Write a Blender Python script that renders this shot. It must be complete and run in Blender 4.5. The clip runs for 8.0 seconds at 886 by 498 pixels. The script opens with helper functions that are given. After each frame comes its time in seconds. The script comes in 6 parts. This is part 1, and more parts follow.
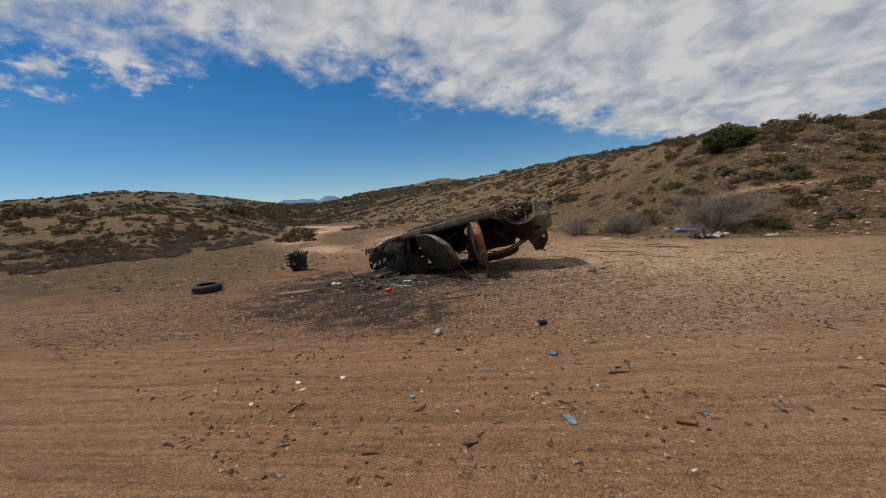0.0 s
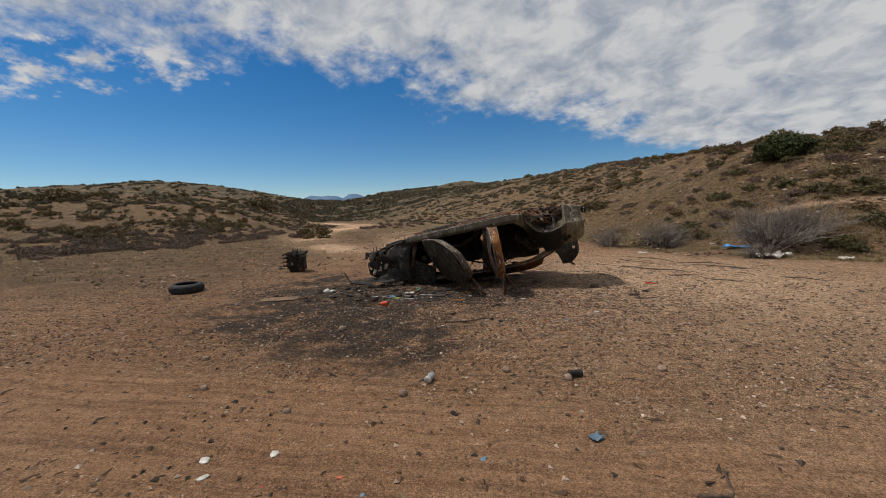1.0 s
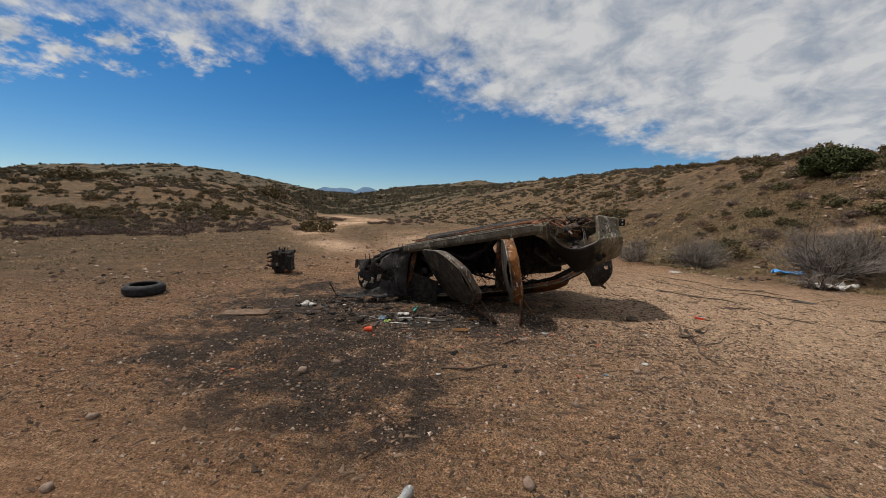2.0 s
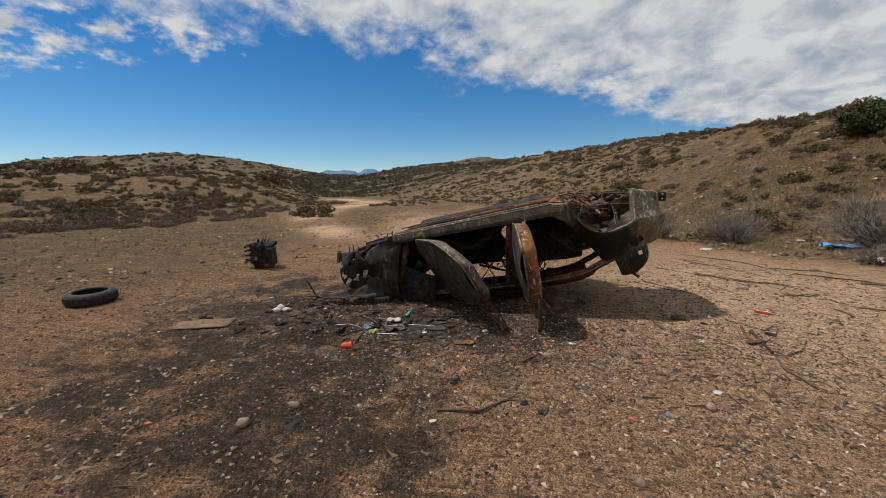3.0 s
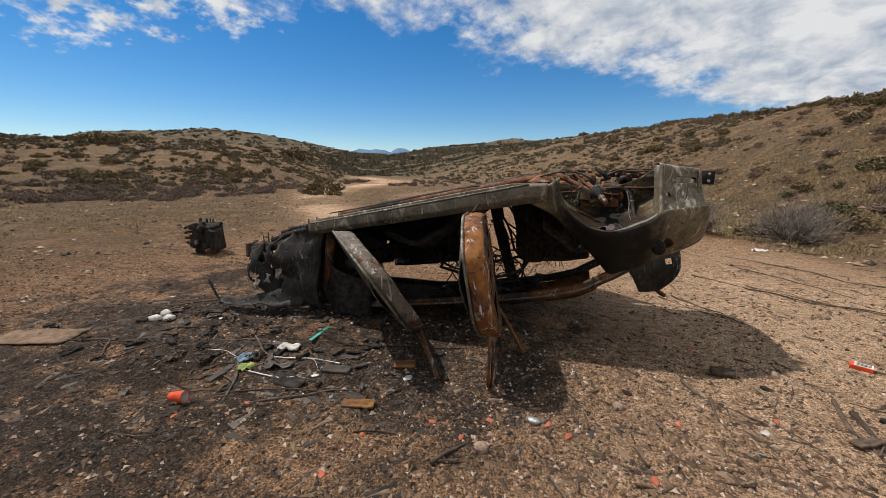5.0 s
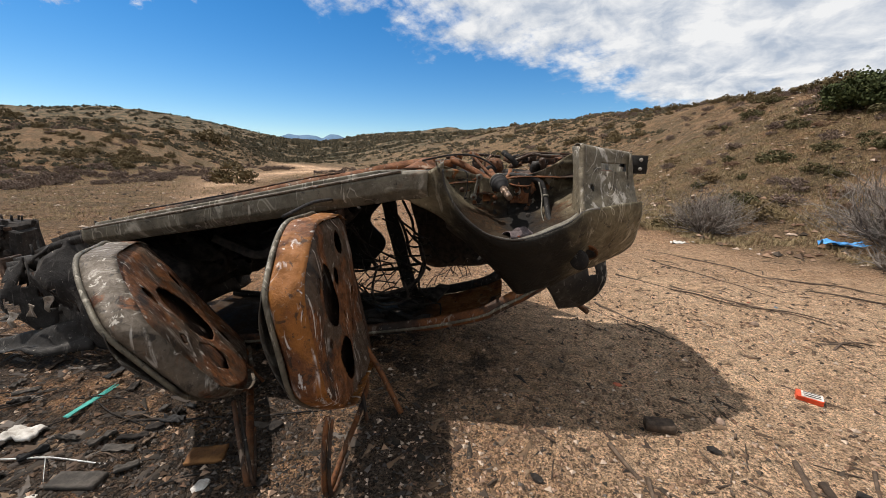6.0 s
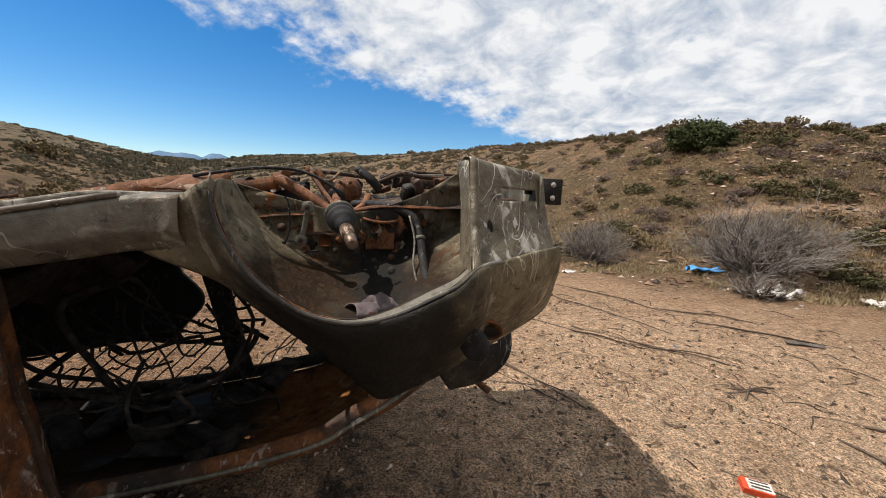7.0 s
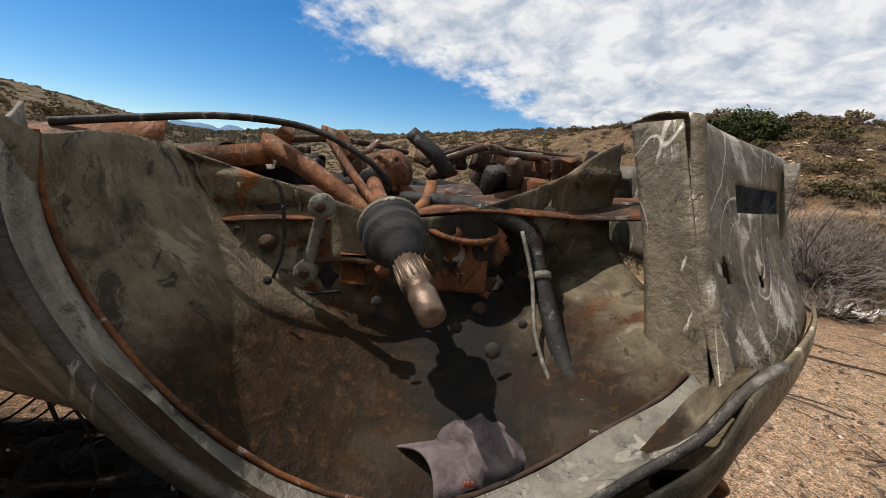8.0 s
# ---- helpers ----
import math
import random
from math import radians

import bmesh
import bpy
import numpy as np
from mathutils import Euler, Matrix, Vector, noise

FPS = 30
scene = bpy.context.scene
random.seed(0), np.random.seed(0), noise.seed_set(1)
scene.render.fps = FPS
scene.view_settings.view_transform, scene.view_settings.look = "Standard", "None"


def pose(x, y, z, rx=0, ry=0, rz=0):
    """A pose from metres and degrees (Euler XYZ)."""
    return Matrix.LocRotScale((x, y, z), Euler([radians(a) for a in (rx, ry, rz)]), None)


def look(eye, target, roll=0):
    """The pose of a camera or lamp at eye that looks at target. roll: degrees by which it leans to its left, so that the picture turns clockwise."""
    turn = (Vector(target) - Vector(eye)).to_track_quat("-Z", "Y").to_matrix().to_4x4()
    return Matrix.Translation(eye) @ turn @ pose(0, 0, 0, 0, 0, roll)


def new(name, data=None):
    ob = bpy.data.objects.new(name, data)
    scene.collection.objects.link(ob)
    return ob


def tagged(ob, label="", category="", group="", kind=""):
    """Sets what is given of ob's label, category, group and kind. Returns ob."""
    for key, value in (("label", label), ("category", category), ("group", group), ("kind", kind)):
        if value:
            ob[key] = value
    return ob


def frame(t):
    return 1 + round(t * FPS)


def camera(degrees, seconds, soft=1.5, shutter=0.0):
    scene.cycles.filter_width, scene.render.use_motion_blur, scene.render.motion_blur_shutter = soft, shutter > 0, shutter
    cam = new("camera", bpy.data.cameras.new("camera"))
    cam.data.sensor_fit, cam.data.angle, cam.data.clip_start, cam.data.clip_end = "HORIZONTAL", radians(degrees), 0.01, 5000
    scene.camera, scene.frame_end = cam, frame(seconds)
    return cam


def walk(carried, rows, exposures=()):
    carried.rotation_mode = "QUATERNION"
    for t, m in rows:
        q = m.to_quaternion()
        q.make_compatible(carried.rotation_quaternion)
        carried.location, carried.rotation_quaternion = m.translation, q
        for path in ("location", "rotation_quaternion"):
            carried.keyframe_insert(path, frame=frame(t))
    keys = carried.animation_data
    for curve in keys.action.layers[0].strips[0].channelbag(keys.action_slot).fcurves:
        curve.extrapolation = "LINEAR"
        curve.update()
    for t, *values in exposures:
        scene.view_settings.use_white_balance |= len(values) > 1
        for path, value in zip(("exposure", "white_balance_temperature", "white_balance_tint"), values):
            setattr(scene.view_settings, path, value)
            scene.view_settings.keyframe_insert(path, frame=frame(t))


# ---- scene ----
cam = camera(98.0, 8.0, soft=0.6)
PATH = [
    (0, (0.91, -1.346, 1.412), (0.673, 0.63, 1.212), -4.2),
    (0.5, (0.88, -0.75, 1.415), (0.587, 1.218, 1.208), -3.4),
    (1, (0.943, -0.116, 1.39), (0.602, 1.846, 1.206), -1.7),
    (1.5, (0.873, 0.555, 1.488), (0.509, 2.513, 1.304), 1.0),
    (1.7, (0.85, 0.80, 1.50), (0.467, 2.755, 1.316), 1.9),
    (2.8, (0.644, 2.025, 1.475), (0.231, 3.959, 1.193), -0.8),
    (3, (0.685, 2.242, 1.509), (0.269, 4.173, 1.207), -0.8),
    (3.5, (0.92, 2.685, 1.527), (0.385, 4.583, 1.210), -0.6),
    (4, (0.937, 3.11, 1.512), (0.326, 4.981, 1.170), -0.2),
    (4.2, (0.988, 3.292, 1.496), (0.386, 5.167, 1.162), 0.3),
    (5.3, (1.224, 4.251, 1.383), (0.735, 6.139, 0.94), 1.0),
    (5.5, (1.23, 4.506, 1.366), (0.834, 6.41, 0.901), 0.7),
    (6, (1.45, 4.974, 1.386), (1.214, 6.909, 0.941), 1.5),
    (6.5, (1.549, 5.441, 1.364), (1.636, 7.404, 0.991), 2.9),
    (7, (1.655, 5.893, 1.377), (1.925, 7.852, 1.079), 2.9),
    (7.5, (1.623, 6.374, 1.399), (1.892, 8.336, 1.12), 3.8),
    (8, (1.5, 6.63, 1.371), (1.723, 8.579, 0.982), 5.7),
]
walk(cam, [(t, look(eye, target, roll)) for t, eye, target, roll in PATH],
     [(0.0, -0.46), (1.7, -0.44), (2.8, -0.30), (4.2, -0.12), (5.3, 0.0), (6.5, 0.24), (8.0, 0.16)])

# ---- world, sun ----
SUN_TO = Vector((-0.56, 0.09, 1.0)).normalized()
elev = math.asin(SUN_TO.z)
world = bpy.data.worlds.new("sky")
scene.world = world
world.use_nodes = True
wn, wl = world.node_tree.nodes, world.node_tree.links
wn.clear()


def wnode(kind, **kw):
    n = wn.new(kind)
    for k, v in kw.items():
        n.inputs[k].default_value = v
    return n


def wmath(op, a, b=None, clamp=False):
    n = wn.new("ShaderNodeMath")
    n.operation, n.use_clamp = op, clamp
    for i, v in enumerate((a, b)):
        if v is None:
            continue
        if isinstance(v, (int, float)):
            n.inputs[i].default_value = v
        else:
            wl.new(v, n.inputs[i])
    return n.outputs[0]


sky = wn.new("ShaderNodeTexSky")
sky.sky_type = 'NISHITA'
sky.sun_disc = False
sky.sun_elevation = elev
sky.sun_rotation = math.atan2(SUN_TO.x, SUN_TO.y)
sky.altitude = 1200
sky.air_density, sky.dust_density, sky.ozone_density = 1.0, 0.05, 3.0
coord = wn.new("ShaderNodeTexCoord")
sep = wn.new("ShaderNodeSeparateXYZ")
wl.new(coord.outputs["Generated"], sep.inputs[0])
zc = wmath('ADD', wmath('MAXIMUM', sep.outputs[2], 0.0), 0.35)
px, py = wmath('DIVIDE', sep.outputs[0], zc), wmath('DIVIDE', sep.outputs[1], zc)
flat = wn.new("ShaderNodeCombineXYZ")
wl.new(px, flat.inputs[0])
wl.new(py, flat.inputs[1])


def wnoise(scale, detail, rough, dist, offset):
    m = wn.new("ShaderNodeMapping")
    m.inputs["Location"].default_value = offset
    m.inputs["Rotation"].default_value = (0, 0, 0.5)
    m.inputs["Scale"].default_value = (1.0, 1.0, 1.0)
    wl.new(flat.outputs[0], m.inputs[0])
    n = wnode("ShaderNodeTexNoise", Scale=scale, Detail=detail, Roughness=rough, Distortion=dist)
    wl.new(m.outputs[0], n.inputs["Vector"])
    return n.outputs[0]


big, fine = wnoise(3.2, 7.0, 0.56, 0.2, (3.1, 1.7, 0.0)), wnoise(12.0, 6.0, 0.6, 0.1, (0.4, 5.2, 0.0))
# the bank of cloud begins along a line that crosses the sky from the west to the far north
bend = wmath('ADD', wmath('ADD', wmath('MULTIPLY', px, 0.58), wmath('MULTIPLY', wmath('MULTIPLY', px, px), -0.12)), 1.73)
bank = wmath('MULTIPLY', wmath('SUBTRACT', bend, py), 1.9)
bank = wmath('MINIMUM', bank, 0.82)
along = wmath('ADD', wmath('MULTIPLY', wmath('ADD', px, 1.22), 0.87), wmath('MULTIPLY', wmath('ADD', py, -0.93), 0.45))
across = wmath('ADD', wmath('MULTIPLY', wmath('ADD', px, 1.22), -0.45), wmath('MULTIPLY', wmath('ADD', py, -0.93), 0.87))
wisp = wmath('SUBTRACT', 1.0, wmath('ADD', wmath('POWER', wmath('MULTIPLY', wmath('ABSOLUTE', along), 1.6), 2.0),
                                    wmath('POWER', wmath('MULTIPLY', wmath('ABSOLUTE', across), 4.0), 2.0)), clamp=True)
dens = wmath('ADD', wmath('MULTIPLY', bank, 1.05), wmath('MULTIPLY', wmath('ADD', big, -0.5), 1.9))
dens = wmath('ADD', dens, wmath('MULTIPLY', wmath('ADD', fine, -0.5), 1.0))
dens = wmath('MAXIMUM', dens, wmath('ADD', wmath('ADD', wmath('MULTIPLY', wisp, 1.0), -0.42),
                                    wmath('ADD', wmath('MULTIPLY', wmath('ADD', fine, -0.58), 2.4), wmath('MULTIPLY', wmath('ADD', big, -0.55), 1.5))))
cover = wn.new("ShaderNodeMapRange")
cover.interpolation_type = 'SMOOTHSTEP'
cover.inputs[1].default_value, cover.inputs[2].default_value = 0.07, 0.66
cover.inputs[3].default_value, cover.inputs[4].default_value = 0.0, 0.97
wl.new(dens, cover.inputs[0])
tone = wn.new("ShaderNodeValToRGB")
tone.color_ramp.elements[0].position, tone.color_ramp.elements[0].color = 0.38, (0.52, 0.59, 0.70, 1)
tone.color_ramp.elements[1].position, tone.color_ramp.elements[1].color = 0.58, (1.0, 1.0, 1.0, 1)
cells = wnoise(7.0, 5.0, 0.55, 0.5, (7.3, 2.2, 0.0))
wl.new(wmath('ADD', wmath('MULTIPLY', fine, 0.3), wmath('MULTIPLY', cells, 0.7)), tone.inputs[0])
bg_sky, bg_cloud = wnode("ShaderNodeBackground", Strength=0.112), wnode("ShaderNodeBackground", Strength=0.80)
hue = wnode("ShaderNodeHueSaturation", Saturation=1.36, Value=0.98)
wl.new(sky.outputs[0], hue.inputs["Color"])
wl.new(hue.outputs[0], bg_sky.inputs[0])
wl.new(tone.outputs[0], bg_cloud.inputs[0])
wmix = wn.new("ShaderNodeMixShader")
wl.new(cover.outputs[0], wmix.inputs[0])
wl.new(bg_sky.outputs[0], wmix.inputs[1])
wl.new(bg_cloud.outputs[0], wmix.inputs[2])
wout = wn.new("ShaderNodeOutputWorld")
wl.new(wmix.outputs[0], wout.inputs[0])

sun = new("sun", bpy.data.lights.new("sun", 'SUN'))
sun.data.energy, sun.data.angle, sun.data.color = 4.9, radians(0.6), (1.0, 0.92, 0.845)
sun.matrix_world = look(SUN_TO * 50, (0, 0, 0))

# ---- materials ----


def material(name, rough=0.9, metal=0.0, spec=0.3):
    m = bpy.data.materials.new(name)
    m.use_nodes = True
    b = m.node_tree.nodes["Principled BSDF"]
    b.inputs["Roughness"].default_value, b.inputs["Metallic"].default_value = rough, metal
    b.inputs["Specular IOR Level"].default_value = spec
    return m, m.node_tree.nodes, m.node_tree.links, b


class Graph:
    """Short hand for one material's nodes."""

    def __init__(self, name, rough=0.9, metal=0.0, spec=0.3):
        self.m, self.n, self.l, self.b = material(name, rough, metal, spec)
        self.c = self.n.new("ShaderNodeTexCoord").outputs["Object"]

    def put(self, v, socket):
        if isinstance(v, (int, float, tuple)):
            socket.default_value = v
        else:
            self.l.new(v, socket)

    def noise(self, scale, detail=5.0, rough=0.6, dist=0.0, stretch=(1, 1, 1), loc=(0, 0, 0)):
        mp = self.n.new("ShaderNodeMapping")
        mp.inputs["Scale"].default_value, mp.inputs["Location"].default_value = stretch, loc
        self.l.new(self.c, mp.inputs[0])
        t = self.n.new("ShaderNodeTexNoise")
        for k, v in (("Scale", scale), ("Detail", detail), ("Roughness", rough), ("Distortion", dist)):
            t.inputs[k].default_value = v
        self.l.new(mp.outputs[0], t.inputs["Vector"])
        return t.outputs[0]

    def voronoi(self, scale, feature='F1', out="Distance"):
        t = self.n.new("ShaderNodeTexVoronoi")
        t.feature = feature
        t.inputs["Scale"].default_value = scale
        self.l.new(self.c, t.inputs["Vector"])
        return t.outputs[out]

    def ramp(self, v, lo, hi, a=0.0, b=1.0):
        r = self.n.new("ShaderNodeMapRange")
        r.interpolation_type = 'SMOOTHSTEP'
        for i, x in enumerate((v, lo, hi, a, b)):
            self.put(x, r.inputs[i])
        return r.outputs[0]

    def mul(self, a, b, op='MULTIPLY'):
        r = self.n.new("ShaderNodeMath")
        r.operation = op
        self.put(a, r.inputs[0])
        self.put(b, r.inputs[1])
        return r.outputs[0]

    def mix(self, f, a, b, mode='MIX'):
        r = self.n.new("ShaderNodeMix")
        r.data_type, r.blend_type = 'RGBA', mode
        self.put(f, r.inputs[0])
        for v, s in ((a, r.inputs[6]), (b, r.inputs[7])):
            self.put((*v, 1.0) if isinstance(v, tuple) else v, s)
        return r.outputs[2]

    def attr(self, name):
        a = self.n.new("ShaderNodeAttribute")
        a.attribute_name = name
        return a.outputs["Fac"]

    def rand(self):
        return self.n.new("ShaderNodeObjectInfo").outputs["Random"]

    def island(self):
        return self.n.new("ShaderNodeNewGeometry").outputs["Random Per Island"]

    def bump(self, v, strength, distance):
        r = self.n.new("ShaderNodeBump")
        r.inputs["Strength"].default_value, r.inputs["Distance"].default_value = strength, distance
        self.l.new(v, r.inputs["Height"])
        self.l.new(r.outputs[0], self.b.inputs["Normal"])

    def done(self, colour, rough=None):
        self.put((*colour, 1.0) if isinstance(colour, tuple) else colour, self.b.inputs["Base Color"])
        if rough is not None:
            self.put(rough, self.b.inputs["Roughness"])
        return self.m


def soil():
    g = Graph("sandy_soil", 0.95, 0, 0.15)
    n1, n2, n3, n4 = g.noise(0.35, 4), g.noise(2.2, 5), g.noise(14, 6, 0.7), g.noise(90, 4, 0.7)
    col = g.mix(g.ramp(n1, 0.35, 0.65), (0.385, 0.205, 0.101), (0.51, 0.30, 0.163))
    col = g.mix(g.ramp(n2, 0.4, 0.68, 0, 0.55), col, (0.44, 0.275, 0.160))
    col = g.mix(g.ramp(n3, 0.5, 0.72, 0, 0.35), col, (0.19, 0.105, 0.058))
    col = g.mix(g.ramp(n4, 0.36, 0.60, 0.40, 1.0), (0.14, 0.076, 0.042), col)
    col = g.mix(g.ramp(g.voronoi(38), 0.1, 0.5, 0.5, 0.0), col, (0.42, 0.285, 0.18))
    col = g.mix(g.ramp(g.noise(60, 5, 0.75), 0.57, 0.63, 0, 0.85), col, (0.055, 0.031, 0.019))
    col = g.mix(g.ramp(g.noise(55, 4, 0.7, loc=(5, 1, 0)), 0.58, 0.64, 0, 0.85), col, (0.62, 0.46, 0.32))
    col = g.mix(g.ramp(g.noise(24, 5, 0.75, 0.3, loc=(8, 2, 4)), 0.57, 0.63, 0, 0.65), col, (0.085, 0.048, 0.028))
    # streaks drawn out by wheels
    st = g.noise(1.4, 6, 0.7, 0.4, (0.35, 5.0, 1.0))
    col = g.mix(g.ramp(st, 0.50, 0.68, 0, 0.5), col, (0.17, 0.085, 0.042))
    col = g.mix(g.ramp(g.noise(1.1, 6, 0.7, 0.5, (0.3, 7.0, 1.0), (3, 9, 0)), 0.55, 0.7, 0, 0.5), col, (0.46, 0.31, 0.195))
    col = g.mix(g.ramp(g.noise(2.6, 6, 0.75, 0.8, (0.22, 8.0, 1.0), (1, 4, 0)), 0.52, 0.60, 0, 0.55), col, (0.13, 0.066, 0.034))
    # coarse granite grit
    v = g.voronoi(130, out="Color")
    col = g.mix(g.mul(g.ramp(g.voronoi(130), 0.0, 0.45, 1, 0), 0.36), col, g.mix(1.0, v, (0.72, 0.55, 0.42), 'MULTIPLY'))
    col = g.mix(g.mul(g.attr("pale"), g.ramp(n2, 0.2, 0.7, 0.5, 1.0)), col, g.mix(g.ramp(n3, 0.3, 0.7), (0.60, 0.40, 0.25), (0.70, 0.50, 0.335)))
    # dry grass and litter over the slopes
    gn = g.noise(5.5, 6, 0.7)
    veg = g.mix(g.ramp(gn, 0.35, 0.7), (0.085, 0.058, 0.030), (0.205, 0.135, 0.072))
    veg = g.mix(g.ramp(g.noise(0.22, 5), 0.4, 0.6, 0, 0.7), veg, (0.11, 0.085, 0.05))
    col = g.mix(g.mul(g.attr("grassy"), g.ramp(g.noise(1.1, 6, 0.65), 0.30, 0.56, 0.38, 0.95)), col, veg)
    scrub = g.mix(g.ramp(g.noise(0.24, 7, 0.75), 0.44, 0.60), (0.040, 0.037, 0.020), (0.165, 0.112, 0.064))
    col = g.mix(g.attr("scrub"), col, scrub)
    # the burnt patch: ash and soot soaked into the sand
    burnt = g.mix(g.ramp(n3, 0.35, 0.7), (0.016, 0.014, 0.012), (0.075, 0.060, 0.049))
    burnt = g.mix(g.ramp(n4, 0.5, 0.75, 0, 0.5), burnt, (0.15, 0.128, 0.108))
    ash = g.ramp(g.mul(g.attr("ash"), g.mul(g.ramp(n2, 0.25, 0.7, 0.1, 1.5), g.ramp(n3, 0.25, 0.7, 0.5, 1.3))), 0.10, 0.95, 0, 0.90)
    col = g.mix(ash, col, burnt)
    # grain: pale crystals and dark gaps between them
    grain = g.ramp(g.noise(75, 3, 0.85), 0.36, 0.64, 0.28, 1.58)
    col = g.mix(1.0, col, grain, 'MULTIPLY')
    col = g.mix(1.0, col, g.ramp(g.noise(15, 4, 0.7, loc=(3, 3, 3)), 0.34, 0.66, 0.70, 1.27), 'MULTIPLY')
    # packed, drawn-out sand where wheels pass
    packed = g.mix(g.ramp(g.noise(1.6, 7, 0.7, 0.6, (0.25, 6.0, 1.0), (2, 6, 0)), 0.40, 0.66), (0.26, 0.150, 0.083), (0.125, 0.067, 0.038))
    packed = g.mix(1.0, packed, g.ramp(g.noise(70, 4, 0.75), 0.36, 0.64, 0.50, 1.42), 'MULTIPLY')
    col = g.mix(g.mul(g.attr("driven"), 0.66), col, packed)
    h = g.mul(g.mul(n3, 0.6), g.mul(g.mul(n4, 0.28), g.mul(g.voronoi(130), -0.22), 'ADD'), 'ADD')
    h = g.mul(g.mul(h, g.mul(g.noise(34, 5, 0.75), 0.9), 'ADD'), g.ramp(g.attr("driven"), 0.0, 1.0, 1.0, 0.4))
    g.bump(h, 1.0, 0.08)
    return g.done(col)


def burnt_metal(name, base, pale, rusty, soot, metal=0.25, rough=0.62, scale=1.0, soot_below=None, soot_shade_band=None, flecks=1.0, tides=0.0):
    """Fire-scaled sheet steel. rusty and soot: how much of it is rusted or blackened, 0 to 1; soot_below: axis, place and
    softness of the line along which the fire scorched it black."""
    g = Graph(name, rough, metal * 0.4, 0.10 if soot_below or soot_shade_band else 0.3)
    a, b, c = g.noise(2.3 * scale, 6, 0.62, 0.6), g.noise(9 * scale, 6, 0.7, 0.3), g.noise(60, 4, 0.7)
    col = g.mix(g.ramp(b, 0.35, 0.68), base, tuple(0.55 * v for v in base))
    run = g.noise(3.2 * scale, 5, 0.6, 1.4, (1.6, 1.6, 0.5), (4, 2, 1))
    col = g.mix(g.ramp(run, 0.57, 0.66, 0, 0.75), col, pale)
    rust = g.mix(g.ramp(b, 0.3, 0.7), (0.20, 0.073, 0.020), (0.055, 0.022, 0.011))
    rust = g.mix(g.ramp(c, 0.5, 0.72, 0, 0.6), rust, (0.035, 0.016, 0.01))
    col = g.mix(g.ramp(g.noise(1.7 * scale, 6, 0.6, 0.8, loc=(7, 1, 3)), 0.72 - 0.45 * rusty, 0.80 - 0.45 * rusty), col, rust)
    col = g.mix(g.ramp(a, 0.74 - 0.45 * soot, 0.86 - 0.45 * soot, 0, 0.95), col, (0.014, 0.013, 0.012))
    col = g.mix(g.ramp(g.noise(17, 6, 0.75, 0.9, loc=(2, 5, 1)), 0.56, 0.64, 0, 0.8), col, (0.020, 0.017, 0.014))
    fleck = g.ramp(g.noise(26, 6, 0.75, 0.7), 0.61, 0.68, 0, 0.7 * flecks)
    col = g.mix(fleck, col, (0.33, 0.30, 0.26))
    col = g.mix(g.ramp(g.noise(7, 5, 0.6, 2.0, (2.2, 2.2, 0.35), (9, 3, 2)), 0.62, 0.66, 0, 0.65 * flecks), col, tuple(1.15 * v for v in pale))
    if soot_below:
        sep_ = g.n.new("ShaderNodeSeparateXYZ")
        g.l.new(g.c, sep_.inputs[0])
        axis, at, width = soot_below
        edge = g.mul(sep_.outputs[axis], g.mul(g.mul(a, -0.5, 'ADD'), 0.3), 'ADD')
        scorch = g.mix(g.ramp(b, 0.4, 0.75, 0, 0.6), (0.013, 0.008, 0.0045), (0.052, 0.025, 0.0095))
        scorch = g.mix(g.ramp(c, 0.52, 0.68, 0, 0.5), scorch, (0.085, 0.042, 0.018))
        scorch = g.mix(g.ramp(g.noise(5.5, 5, 0.65, 0.8, loc=(6, 6, 1)), 0.50, 0.62, 0, 0.6), scorch, (0.046, 0.034, 0.021))
        col = g.mix(g.ramp(edge, at - width, at + width, 0.96, 0.0), col, scorch)
    if tides:
        # tide marks of melted paint: pale rims round the scorched patches
        lines = g.mul(g.mul(g.noise(2.1 * scale, 2, 0.45, 1.6, (1.7, 1.7, 0.7), (3, 8, 5)), -0.52, 'ADD'), 0.0, 'ABSOLUTE')
        col = g.mix(g.mul(g.ramp(lines, 0.002, 0.010, tides, 0.0), g.ramp(g.noise(3.1, 3, 0.5, loc=(1, 1, 9)), 0.42, 0.56)), col, tuple(1.25 * v for v in pale))
    # near-black band along one axis: soot together with painted-in shade
    if soot_shade_band:
        sep_ = g.n.new("ShaderNodeSeparateXYZ")
        g.l.new(g.c, sep_.inputs[0])
        axis, centre, half, soft = soot_shade_band
        edge = g.mul(g.mul(g.mul(sep_.outputs[axis], -centre, 'ADD'), 0.0, 'ABSOLUTE'), g.mul(g.mul(a, -0.5, 'ADD'), 0.45), 'ADD')
        col = g.mix(g.ramp(edge, half - soft, half + soft, 0.95, 0.0), col, g.mix(g.ramp(b, 0.45, 0.75, 0, 0.6), (0.010, 0.0095, 0.009), (0.040, 0.036, 0.030)))
    g.bump(g.mul(g.mul(b, 0.6), g.mul(c, 0.3), 'ADD'), 0.8, 0.018)
    return g.done(col, g.ramp(b, 0.3, 0.7, rough - 0.16, rough + 0.22))


